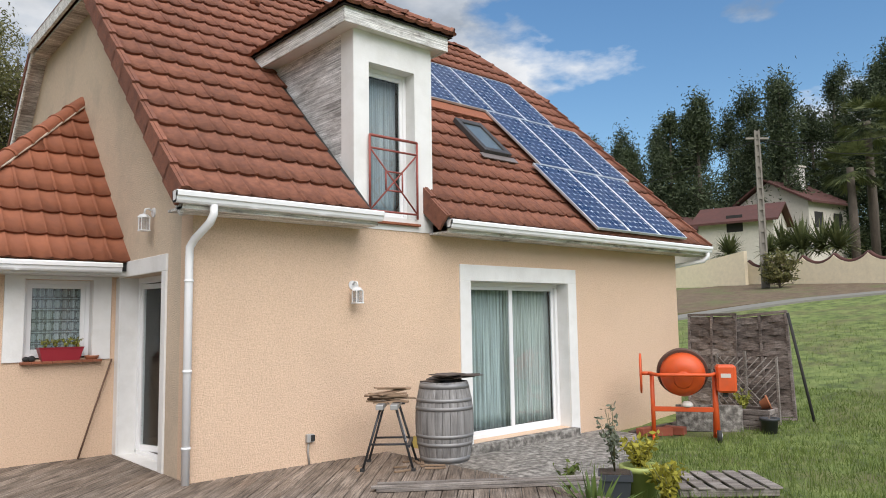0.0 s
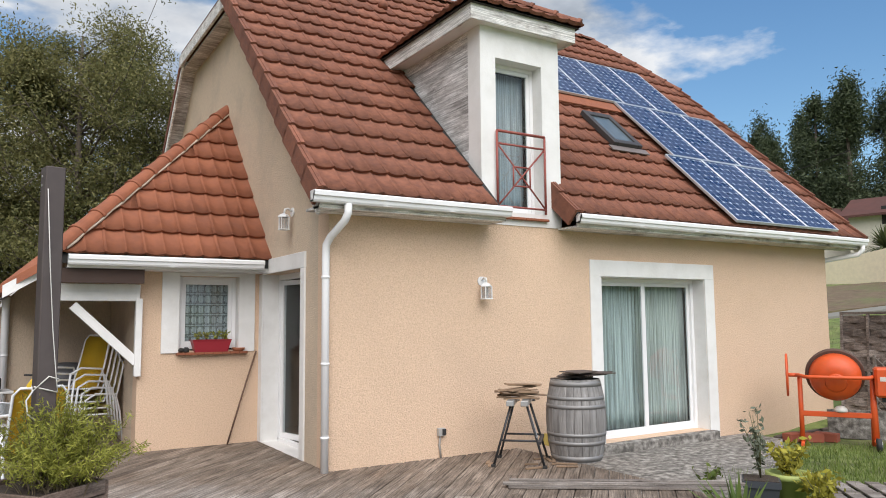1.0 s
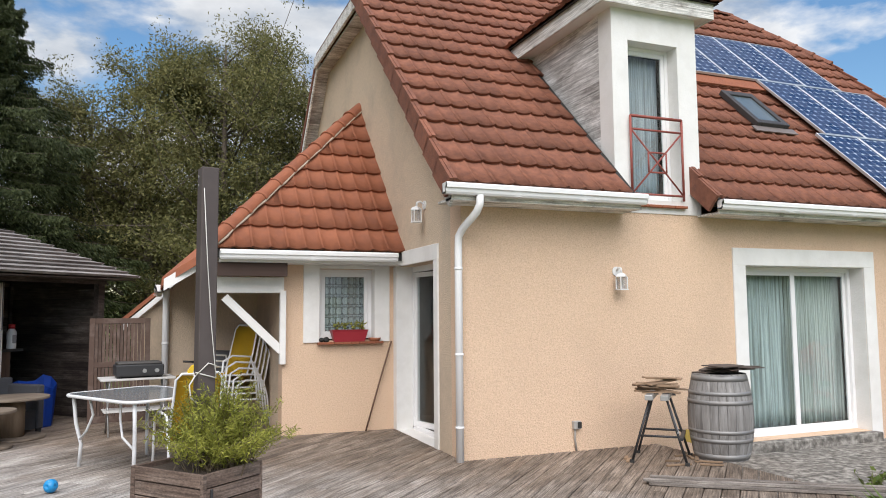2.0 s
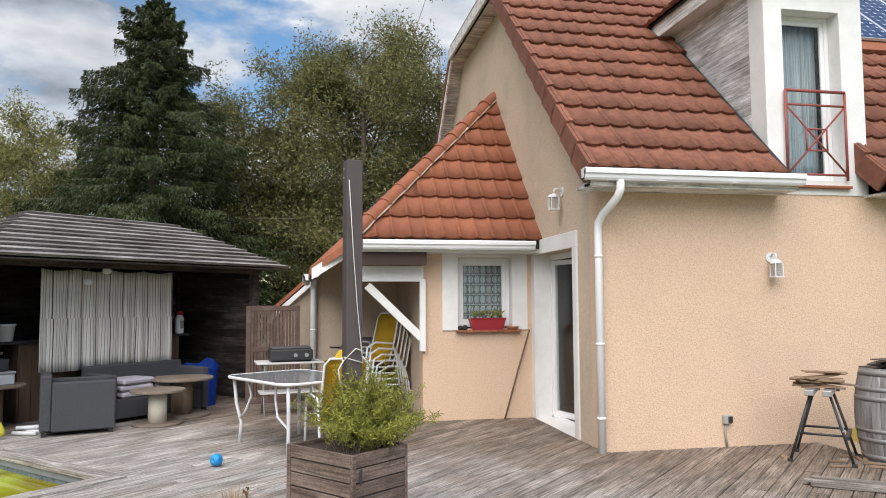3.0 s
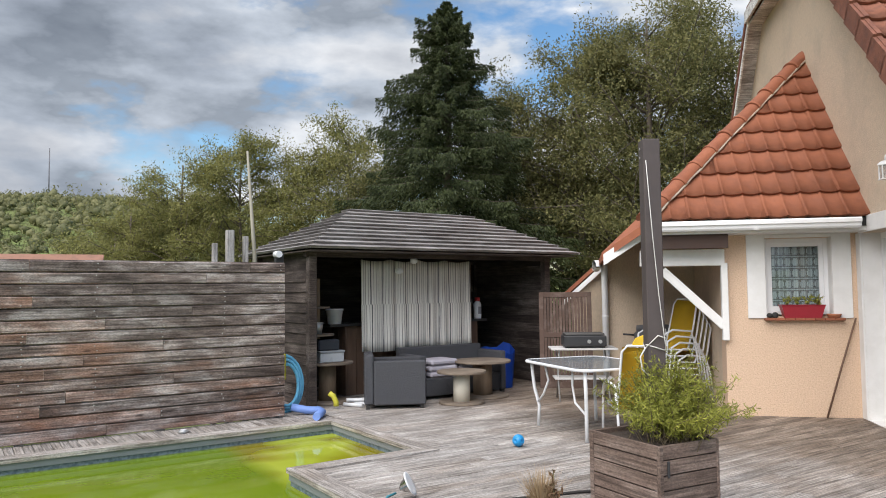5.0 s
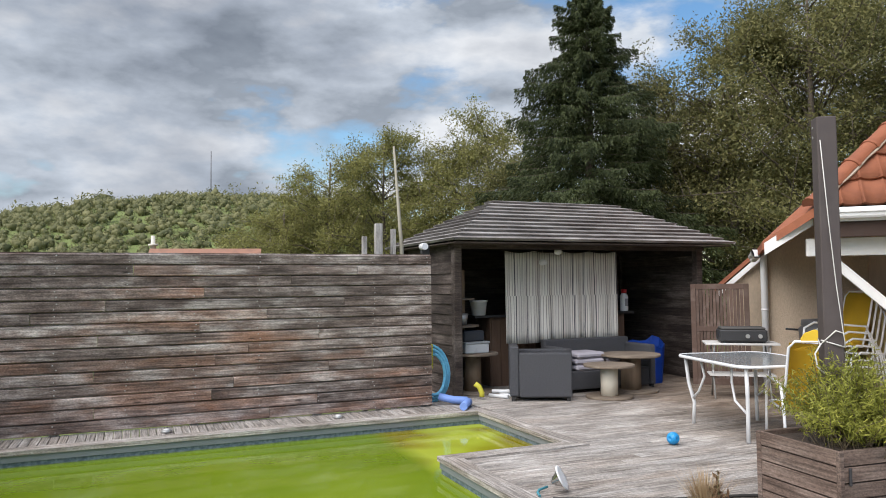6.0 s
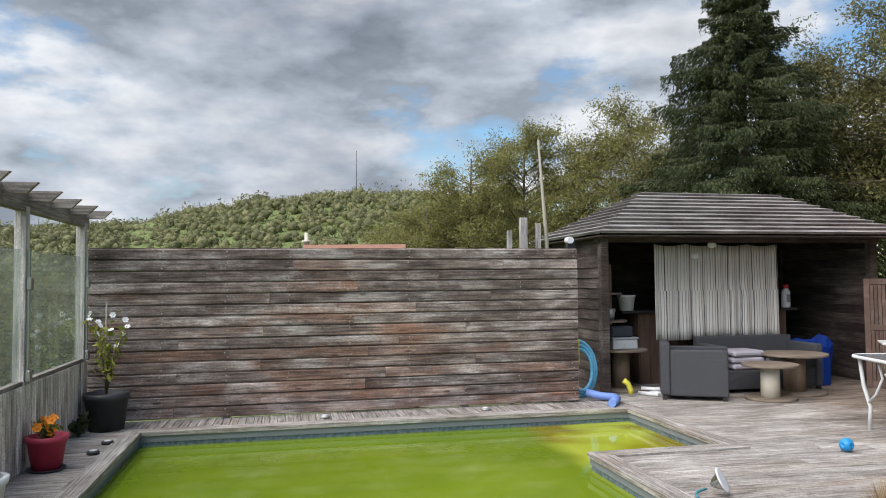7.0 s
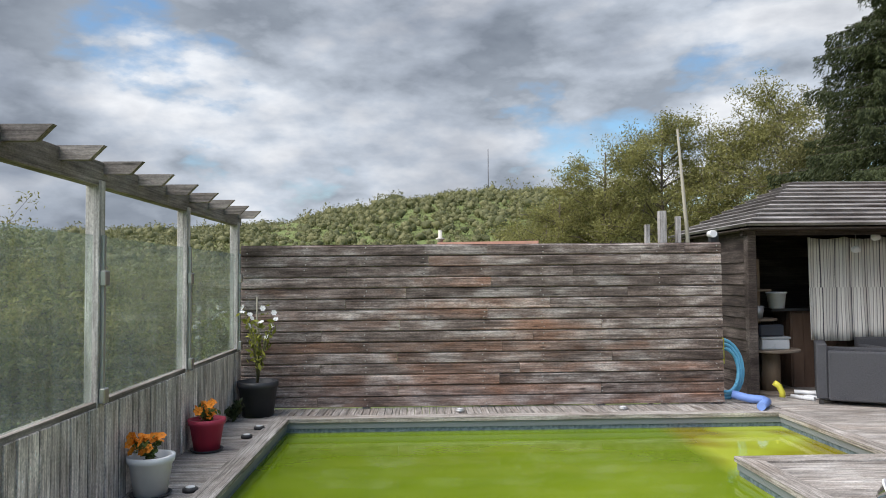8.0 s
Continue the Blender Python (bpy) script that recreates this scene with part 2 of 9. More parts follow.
MAT = {
    "stucco": surface("stucco", [(0.54, 0.385, 0.265), (0.68, 0.49, 0.345), (0.77, 0.57, 0.41)], 62, bump=1.0, bump_scale=72, bump_depth=0.012, rough=0.92, stain=0.25, stain_scale=0.7, stain_colour=(0.48, 0.35, 0.25), rand_shift=False),
    "stucco_gable": surface("stucco_gable", [(0.53, 0.42, 0.31), (0.69, 0.55, 0.405)], 55, bump=1.0, bump_scale=72, bump_depth=0.012, rough=0.92, stain=0.7, stain_scale=1.0, stretch=(1, 1, 0.35), bump_stretch=(1, 1, 1), stain_colour=(0.42, 0.35, 0.265), rand_shift=False),
    "white_paint": surface("white_paint", [(0.72, 0.71, 0.68), (0.80, 0.79, 0.77)], 3, rough=0.6, bump=0.15, bump_scale=40, stain=0.35, stain_scale=2.5, stain_colour=(0.55, 0.53, 0.49), rand_shift=False),
    "pvc": surface("pvc", [(0.78, 0.78, 0.78), (0.83, 0.83, 0.83)], 2, rough=0.35, stain=0.2, stain_scale=4, stain_colour=(0.6, 0.59, 0.56)),
    "peeling": wood("peeling", [(0.26, 0.235, 0.21), (0.62, 0.60, 0.57), (0.74, 0.73, 0.70), (0.77, 0.76, 0.74)], "x", 60, 7.0, 0.06, 0.75, knots=0.0, speck=0.12, bump=0.6),
    "grey_boards": wood("grey_boards", [(0.26, 0.245, 0.23), (0.52, 0.505, 0.49), (0.70, 0.69, 0.68)], "x", 60, 6.0, 0.16, knots=0.25, speck=0.22),
    "tile": surface("tile", [(0.145, 0.053, 0.031), (0.215, 0.081, 0.047), (0.275, 0.110, 0.065)], 11, rough=0.8, bump=0.4, bump_scale=120, vary=0.14, stain=0.4, stain_scale=6, stain_colour=(0.12, 0.048, 0.034)),
    "tile_new": surface("tile_new", [(0.245, 0.080, 0.038), (0.31, 0.108, 0.053)], 9, rough=0.8, bump=0.4, bump_scale=120, vary=0.11, stain=0.45, stain_scale=4, stain_colour=(0.165, 0.06, 0.036)),
    "tile_joined": surface("tile_joined", [(0.145, 0.053, 0.031), (0.215, 0.081, 0.047), (0.275, 0.110, 0.065)], 11, rough=0.8, bump=0.4, bump_scale=120, vary=0.14, stain=0.4, stain_scale=6, stain_colour=(0.12, 0.048, 0.034), island=True),
    "mortar": surface("mortar", [(0.45, 0.37, 0.29), (0.55, 0.46, 0.37)], 12, rough=0.95, bump=0.6, bump_scale=60),
    "deck": wood("deck", [(0.19, 0.165, 0.143), (0.30, 0.273, 0.247), (0.43, 0.405, 0.378)], "x", 75, 4.0, 0.17, knots=0.45, speck=0.3, tint=(0.20, 0.155, 0.12), tint_amount=0.5, browned=(2.6, 5.0, (0.60, 0.52, 0.45)), contrast=1.25),
    "fence": wood("fence", [(0.072, 0.052, 0.044), (0.19, 0.150, 0.134), (0.42, 0.375, 0.35)], "x", 52, 5.0, 0.26, knots=0.7, speck=0.4, tint=(0.30, 0.145, 0.085), tint_amount=0.6, tint_run=(0.5, 0.5, 1.6), contrast=1.3),
    "slat_wood": wood("slat_wood", [(0.29, 0.25, 0.22), (0.50, 0.45, 0.41), (0.68, 0.63, 0.59)], "z", 60, 5.0, 0.25, knots=0.5, speck=0.3, contrast=1.3),
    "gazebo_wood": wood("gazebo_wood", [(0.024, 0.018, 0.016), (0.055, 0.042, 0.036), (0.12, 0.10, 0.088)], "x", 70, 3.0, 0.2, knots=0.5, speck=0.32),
    "gazebo_roof": wood("gazebo_roof", [(0.12, 0.106, 0.10), (0.20, 0.186, 0.178), (0.32, 0.305, 0.295)], "x", 70, 4.0, 0.18, knots=0.4, speck=0.3),
    "post_wood": wood("post_wood", [(0.22, 0.205, 0.19), (0.35, 0.332, 0.315), (0.50, 0.48, 0.46)], "z", 60, 4.0, 0.1, speck=0.22),
    "beam_wood": wood("beam_wood", [(0.13, 0.11, 0.095), (0.20, 0.175, 0.155), (0.28, 0.255, 0.23)], "x", 60, 4.0, 0.1, speck=0.22),
    "concrete": surface("concrete", span=0.26, colours=[(0.085, 0.078, 0.068), (0.20, 0.185, 0.165), (0.38, 0.36, 0.325)], scale=11, rough=0.95, bump=0.6, bump_scale=70, stain=0.8, stain_scale=2.0, stain_colour=(0.09, 0.085, 0.076), detail=9),
    "liner": surface("liner", [(0.07, 0.105, 0.13), (0.17, 0.22, 0.25)], 26, span=0.2, rough=0.5),
    "dark": surface("dark", [(0.02, 0.02, 0.02), (0.035, 0.033, 0.03)], 4, rough=0.9),
    # the dimness of the rooms is put into this grey
    "room": surface("room", [(0.20, 0.185, 0.17), (0.25, 0.23, 0.21)], 2, rough=0.9),
    "soil": surface("soil", [(0.035, 0.025, 0.018), (0.07, 0.05, 0.035)], 25, rough=1, bump=1, bump_scale=60),
    "trunk": surface("trunk", [(0.07, 0.055, 0.042), (0.14, 0.115, 0.09)], 6, stretch=(1, 1, 0.3), rough=0.95, bump=0.8, bump_scale=25),
}


def leaf_material(name, lo, hi, trans=0.25):
    m = bpy.data.materials.new(name)
    m.use_nodes = True
    nt = m.node_tree
    b = nt.nodes["Principled BSDF"]
    geo = nt.nodes.new("ShaderNodeNewGeometry")
    tc = nt.nodes.new("ShaderNodeTexCoord")
    n1 = nt.nodes.new("ShaderNodeTexNoise")
    n1.inputs["Scale"].default_value = 0.5
    n1.inputs["Detail"].default_value = 3
    nt.links.new(tc.outputs["Object"], n1.inputs["Vector"])
    mix = nt.nodes.new("ShaderNodeMath")
    mix.operation = "MULTIPLY_ADD"
    mix.inputs[1].default_value = 0.5
    nt.links.new(geo.outputs["Random Per Island"], mix.inputs[0])
    half = nt.nodes.new("ShaderNodeMath")
    half.operation = "MULTIPLY"
    half.inputs[1].default_value = 0.6
    nt.links.new(n1.outputs["Fac"], half.inputs[0])
    nt.links.new(half.outputs[0], mix.inputs[2])
    r = ramp_node(nt, [(0.2, lo), (0.85, hi)])
    nt.links.new(mix.outputs[0], r.inputs[0])
    nt.links.new(r.outputs[0], b.inputs["Base Color"])
    b.inputs["Roughness"].default_value = 0.6
    b.inputs["Specular IOR Level"].default_value = 0.25
    if trans:
        tr = nt.nodes.new("ShaderNodeBsdfTranslucent")
        nt.links.new(r.outputs[0], tr.inputs["Color"])
        ms = nt.nodes.new("ShaderNodeMixShader")
        ms.inputs[0].default_value = trans
        nt.links.new(b.outputs[0], ms.inputs[1])
        nt.links.new(tr.outputs[0], ms.inputs[2])
        nt.links.new(ms.outputs[0], nt.nodes["Material Output"].inputs["Surface"])
    return m


MAT["leaf_oak"] = leaf_material("leaf_oak", (0.058, 0.070, 0.025), (0.275, 0.255, 0.10), 0.35)
MAT["leaf_autumn"] = leaf_material("leaf_autumn", (0.080, 0.092, 0.030), (0.36, 0.34, 0.12), 0.4)
MAT["leaf_spruce"] = leaf_material("leaf_spruce", (0.020, 0.030, 0.012), (0.078, 0.096, 0.034), 0.2)
MAT["leaf_euc"] = leaf_material("leaf_euc", (0.020, 0.034, 0.017), (0.095, 0.120, 0.060), 0.2)
MAT["leaf_bush"] = leaf_material("leaf_bush", (0.11, 0.13, 0.022), (0.40, 0.40, 0.075))
MAT["leaf_hill"] = leaf_material("leaf_hill", (0.088, 0.100, 0.044), (0.25, 0.24, 0.11), 0.2)
MAT["grass"] = leaf_material("grass", (0.07, 0.11, 0.024), (0.21, 0.27, 0.07), 0.25)


def plain(name, colour, rough=0.5, metal=0.0, **kw):
    if name not in MAT:
        MAT[name] = surface(name, [tuple(c * 0.92 for c in colour), tuple(min(1, c * 1.06) for c in colour)], 6, rough=rough, metal=metal, **kw)
    return MAT[name]


def glass_material(name, tint=(0.9, 0.95, 0.93), rough=0.0, ior=1.45, haze=0.0, haze_colour=(0.5, 0.55, 0.5)):
    """Thin pane: part sees through, part mirrors by Fresnel, with an optional film of dirt."""
    m = bpy.data.materials.new(name)
    m.use_nodes = True
    nt = m.node_tree
    nt.nodes.remove(nt.nodes["Principled BSDF"])
    t = nt.nodes.new("ShaderNodeBsdfTransparent")
    t.inputs["Color"].default_value = (*tint, 1)
    g = nt.nodes.new("ShaderNodeBsdfGlossy")
    g.inputs["Roughness"].default_value = rough
    lw = nt.nodes.new("ShaderNodeLayerWeight")
    lw.inputs["Blend"].default_value = 0.5
    pw = nt.nodes.new("ShaderNodeMath")
    pw.operation = "POWER"
    pw.inputs[1].default_value = 5.0
    f = nt.nodes.new("ShaderNodeMath")
    f.operation = "MULTIPLY_ADD"
    f.inputs[1].default_value = 0.8
    f.inputs[2].default_value = ((ior - 1) / (ior + 1)) ** 2
    nt.links.new(lw.outputs["Facing"], pw.inputs[0])
    nt.links.new(pw.outputs[0], f.inputs[0])
    ms = nt.nodes.new("ShaderNodeMixShader")
    nt.links.new(f.outputs[0], ms.inputs[0])
    nt.links.new(t.outputs[0], ms.inputs[1])
    nt.links.new(g.outputs[0], ms.inputs[2])
    last = ms
    if haze:
        d = nt.nodes.new("ShaderNodeBsdfDiffuse")
        d.inputs["Color"].default_value = (*haze_colour, 1)
        tc = nt.nodes.new("ShaderNodeTexCoord")
        mp = nt.nodes.new("ShaderNodeMapping")
        mp.inputs["Scale"].default_value = (6, 6, 0.7)
        nz = nt.nodes.new("ShaderNodeTexNoise")
        nz.inputs["Scale"].default_value = 1.5
        nz.inputs["Detail"].default_value = 5
        nt.links.new(tc.outputs["Object"], mp.inputs["Vector"])
        nt.links.new(mp.outputs[0], nz.inputs["Vector"])
        hr = ramp_node(nt, [(0.3, (haze * 0.6,) * 3), (0.75, (haze * 1.5,) * 3)])
        nt.links.new(nz.outputs["Fac"], hr.inputs[0])
        m2 = nt.nodes.new("ShaderNodeMixShader")
        nt.links.new(hr.outputs[0], m2.inputs[0])
        nt.links.new(ms.outputs[0], m2.inputs[1])
        nt.links.new(d.outputs[0], m2.inputs[2])
        last = m2
    nt.links.new(last.outputs[0], nt.nodes["Material Output"].inputs["Surface"])
    return m


MAT["glass"] = glass_material("glass", (0.88, 0.92, 0.92), ior=1.6)
MAT["screen_glass"] = glass_material("screen_glass", (0.93, 0.965, 0.94), haze=0.13, haze_colour=(0.66, 0.72, 0.68))

# ---------------------------------------------------------------- building helpers
UV = pose(0, 0, 0, 0, 0, 45)  # frame of the pool: x along the long fence, y away from the lawn


def box(bm, x0, y0, z0, x1, y1, z1, m=None, bevel=0.0):
    """An axis-aligned box, turned by m, added to bm."""
    vs = [bm.verts.new((x, y, z)) for z in (z0, z1) for y in (y0, y1) for x in (x0, x1)]
    fs = [bm.faces.new([vs[i] for i in f]) for f in ((0, 2, 3, 1), (4, 5, 7, 6), (0, 1, 5, 4), (2, 6, 7, 3), (0, 4, 6, 2), (1, 3, 7, 5))]
    if bevel:
        es = {e for f in fs for e in f.edges}
        out = bmesh.ops.bevel(bm, geom=list(es), offset=bevel, segments=1, affect="EDGES")
        vs = list({v for f in out["faces"] for v in f.verts} | {v for v in vs if v.is_valid})
    if m is not None:
        for v in vs:
            v.co = m @ v.co
    return vs


def tube(bm, points, radius, sides=8, radii=None, cap=True):
    """A round tube along points."""
    rings = []
    pts = [Vector(p) for p in points]
    side = None
    for i, p in enumerate(pts):
        d = (pts[min(i + 1, len(pts) - 1)] - pts[max(i - 1, 0)]).normalized()
        if side is None:
            side = d.orthogonal().normalized()
        side = (side - d * side.dot(d)).normalized()
        up = d.cross(side)
        r = radii[i] if radii else radius
        rings.append([bm.verts.new(p + (side * math.cos(a) + up * math.sin(a)) * r) for a in (2 * math.pi * k / sides for k in range(sides))])
    for a, b in zip(rings, rings[1:]):
        for k in range(sides):
            bm.faces.new((a[k], a[(k + 1) % sides], b[(k + 1) % sides], b[k])).smooth = True
    if cap:
        bm.faces.new(rings[0][::-1])
        bm.faces.new(rings[-1])
    return rings


def lathe(bm, profile, sides=24, centre=(0, 0, 0), smooth=True):
    """A solid of revolution about z from (radius, height) pairs."""
    rings = []
    c = Vector(centre)
    for r, z in profile:
        rings.append([bm.verts.new(c + Vector((r * math.cos(a), r * math.sin(a), z))) for a in (2 * math.pi * k / sides for k in range(sides))])
    for a, b in zip(rings, rings[1:]):
        for k in range(sides):
            bm.faces.new((a[k], a[(k + 1) % sides], b[(k + 1) % sides], b[k])).smooth = smooth
    bm.faces.new(rings[0][::-1])
    bm.faces.new(rings[-1])


def prism(bm, poly, lo, hi, axis="z", m=None):
    """A flat polygon of two coordinates pushed along an axis from lo to hi."""
    def at(p, h):
        q = {"z": (p[0], p[1], h), "x": (h, p[0], p[1]), "y": (p[0], h, p[1])}[axis]
        return m @ Vector(q) if m is not None else Vector(q)
    a = [bm.verts.new(at(p, lo)) for p in poly]
    b = [bm.verts.new(at(p, hi)) for p in poly]
    bm.faces.new(a[::-1])
    bm.faces.new(b)
    n = len(poly)
    for i in range(n):
        bm.faces.new((a[i], a[(i + 1) % n], b[(i + 1) % n], b[i]))


def mesh_of(name, bm):
    bmesh.ops.recalc_face_normals(bm, faces=bm.faces)
    me = bpy.data.meshes.new(name)
    bm.to_mesh(me)
    bm.free()
    return me


def part(name, bm, material, parent=None, label="", m=None):
    """Links a bmesh, or a ready mesh, as one mesh object under a thing or part."""
    if isinstance(bm, bpy.types.Mesh):
        me = bm
    else:
        me = mesh_of(name, bm)
    if not me.materials:
        me.materials.append(MAT[material] if isinstance(material, str) else material)
    ob = new(name, me)
    if parent is not None:
        ob.parent = parent
    if m is not None:
        ob.matrix_local = m
    return tagged(ob, label)


def thing(name, label, category, m=None, group="", kind=""):
    ob = new(name)
    ob.empty_display_size = 0.1
    if m is not None:
        ob.matrix_world = m
    return tagged(ob, label, category, group, kind)


def boxed(name, dims, material, parent=None, label="", m=None, bevel=0.0):
    """One box part: dims x0, y0, z0, x1, y1, z1."""
    bm = bmesh.new()
    box(bm, *dims, bevel=bevel)
    return part(name, bm, material, parent, label, m)


def wall_boxes(bm, a0, a1, z0, z1, d0, d1, holes, axis="x"):
    """A wall along an axis from a0 to a1, thick from d0 to d1, with rectangular holes (a0, a1, z0, z1) through it."""
    cuts = sorted({a0, a1, *[h[0] for h in holes], *[h[1] for h in holes]})
    for p, q in zip(cuts, cuts[1:]):
        spans = sorted((h[2], h[3]) for h in holes if h[0] <= p and h[1] >= q)
        low = z0
        for lo, hi in spans + [(z1, z1)]:
            if lo > low + 1e-4:
                box(bm, *((p, d0, low, q, d1, lo) if axis == "x" else (d0, p, low, d1, q, lo)))
            low = max(low, hi)

# ---------------------------------------------------------------- ground


def smooth(a, b, x):
    t = min(1.0, max(0.0, (x - a) / (b - a)))
    return t * t * (3 - 2 * t)


RIDGE = ((-180, 0.1), (-110, 0.2), (-75, 0.36), (-65, 0.46), (-57, 0.58), (-51, 0.80), (-47, 0.93), (-40, 0.98), (-33, 0.96), (-22, 0.5), (0, 0.1), (180, 0.1))  # skyline by bearing


def ground_z(x, y):
    u, w = (x + y) * 0.7071, (y - x) * 0.7071
    z = -0.27
    # lawn that climbs to the lane
    d = max(0.0, (x - 8.0) * 0.93 + max(0.0, y - 2) * 0.1)
    z += 0.168 * min(d, 14.5) + 0.125 * max(0.0, min(d, 42) - 14.5) - 0.12 * smooth(0, 2, d)
    # wooded valley behind the long fence, then a hill
    far = max(0.0, w - 9.3)
    left = max(0.0, -6.9 - u)
    z -= 3.0 * smooth(0, 14, max(far * smooth(4, -6, u - 3) , left))
    r = math.hypot(x, y)
    az = math.degrees(math.atan2(x, y))
    bell = 0.0
    for (a0, h0), (a1, h1) in zip(RIDGE, RIDGE[1:]):
        if a0 <= az < a1:
            bell = h0 + (h1 - h0) * smooth(a0, a1, az)
    z += smooth(190, 560, r) * (60 * bell + 4)
    z += smooth(90, 260, r) * (8 * math.exp(-((az + 85) / 25.0) ** 2))
    # the hollow that holds the pool
    if -6.3 < u < 0.1 and 2.2 < w < 8.7:
        z = -1.9
    return z


def make_ground():
    def axis(lim):
        v, out, step = 0.0, [0.0], 0.6
        while v < lim:
            if v > 16:
                step *= 1.16
            v += step
            out.append(v)
        return sorted({-a for a in out} | set(out))
    xs = ys = axis(2500)
    verts = [(x, y, ground_z(x, y) + (0.02 * noise.noise((x, y, 0)) if abs(x) < 60 else 0)) for y in ys for x in xs]
    n = len(xs)
    faces = [(j * n + i, j * n + i + 1, (j + 1) * n + i + 1, (j + 1) * n + i) for j in range(n - 1) for i in range(n - 1)]
    me = bpy.data.meshes.new("ground")
    me.from_pydata(verts, [], faces)
    for p in me.polygons:
        p.use_smooth = True
    me.materials.append(MAT["lawn"])
    return tagged(new("ground", me), "mown green lawn with bare and mossy patches", "ground", kind="structure")


MAT["lawn"] = surface("lawn", [(0.07, 0.095, 0.026), (0.145, 0.195, 0.05), (0.22, 0.265, 0.085)], 3.2, span=0.30, detail=12, rough=0.95, bump=1.0, bump_scale=70, stain=0.75, stain_scale=0.9, stain_colour=(0.135, 0.11, 0.055), rand_shift=False)
make_ground()

# ---------------------------------------------------------------- house shell
W, XR, YB = 4.19, 9.1, 13.9           # front wall, far end, rear wall
SL = 0.96                              # roof slope
EY, EZ = 3.78, 2.84                    # front eave of the tiles
RY = 9.02                              # ridge
RZ = EZ + SL * (RY - EY)
A = math.atan(SL)
VL, VR = -0.28, 9.60                   # verges
HZ = 6.45                              # eave of the half hips
HY = EY + (HZ - EZ) / SL
IN = 1.15                              # how far the ridge ends lie inside the verges


def house_wall(name, dims, holes, axis, material="stucco", label="peach roughcast house wall", z0=-0.6, z1=2.7):
    bm = bmesh.new()
    wall_boxes(bm, dims[0], dims[1], z0, z1, dims[2], dims[3], holes, axis)
    return tagged(part(name, bm, material), label, "wall", kind="structure")


SLIDE = (3.88, 5.95, -0.08, 2.10)
DORM = (2.20, 2.93, 2.86, 4.80)
DOOR = (4.98, 6.36, 0.0, 2.15)
WIN = (-1.03, -0.29, 1.18, 2.12)
LY = 6.50
front = house_wall("wall_front", (0.0, XR, W, W + 0.3), [SLIDE], "x")
house_wall("wall_east", (W + 0.3, YB, XR - 0.3, XR), [], "y")
house_wall("wall_rear", (0.0, XR, YB - 0.3, YB), [], "x")
# gable wall with its door, and the pentagon above
bm = bmesh.new()
wall_boxes(bm, W + 0.3, YB - 0.3, -0.6, 2.7, 0.0, 0.3, [DOOR], "y")
prism(bm, [(W, 2.7), (YB - 0.06, 2.7), (2 * RY - HY + 0.1, HZ - 0.12), (HY - 0.1, HZ - 0.12)], 0.0, 0.3, "x")
tagged(part("wall_gable", bm, "stucco_gable"), "weathered beige roughcast gable wall, streaked by rain", "wall", kind="structure")
bm = bmesh.new()
prism(bm, [(W, 2.7), (YB - 0.06, 2.7), (2 * RY - HY, HZ - 0.12), (HY, HZ - 0.12)], XR - 0.3, XR, "x")
tagged(part("wall_gable_east", bm, "stucco_gable"), "beige roughcast gable wall", "wall", kind="structure")
# floors and partitions that close the rooms
bm = bmesh.new()
box(bm, 0.3, W + 0.3, -0.3, XR - 0.3, YB - 0.3, -0.05)
tagged(part("floor", bm, "room"), "pale tiled room floor, dimmed in colour for the unlit room", "floor", kind="structure")
bm = bmesh.new()
box(bm, 0.3, W + 0.31, 2.5, XR - 0.3, YB - 0.3, 2.6)
tagged(part("ceiling", bm, "room"), "plain white ceiling, dimmed to grey for the unlit room", "ceiling", kind="structure")
bm = bmesh.new()
box(bm, 0.35, 7.8, -0.05, XR - 0.35, 7.9, 2.5)
box(bm, 3.2, W + 0.35, -0.05, 3.3, 7.8, 2.5)
tagged(part("wall_partition", bm, "room"), "plain interior partition wall", "wall", kind="structure")

# ---------------------------------------------------------------- tiles
COURSE, PAN = 0.41, 0.43


def tile_profile(x):
    """Height of the tile's wave over its width of two pans."""
    p = (x % 0.215) / 0.215
    return 0.019 * math.exp(-((p - 0.12) / 0.085) ** 2) + 0.005 * math.cos(2 * math.pi * (p - 0.12))


def tile_mesh(name, cut=None):
    """One interlocking tile: x across, y up the slope, z out of the roof; its lower edge stands proud."""
    bm = bmesh.new()
    xs = [0.215 * k + 0.215 * p for k in (0, 1) for p in (0.0, 0.06, 0.12, 0.18, 0.26, 0.62)] + [0.43]
    low, top, under = [], [], []
    for x in xs:
        h = tile_profile(x)
        dip = 0.0015 * math.cos(2 * math.pi * (x / 0.215 - 0.14))
        low.append(bm.verts.new((x, -0.02 + dip, 0.047 + h)))
        under.append(bm.verts.new((x, -0.004 + dip, 0.004 + h * 0.7)))
        top.append(bm.verts.new((x, COURSE + 0.03, 0.008 + h)))
    for i in range(len(xs) - 1):
        bm.faces.new((low[i], low[i + 1], top[i + 1], top[i])).smooth = True
        bm.faces.new((under[i], under[i + 1], low[i + 1], low[i]))
    bm.faces.new((under[0], low[0], top[0]))
    bm.faces.new((low[-1], under[-1], top[-1]))
    me = bpy.data.meshes.new(name)
    bm.to_mesh(me)
    bm.free()
    return me


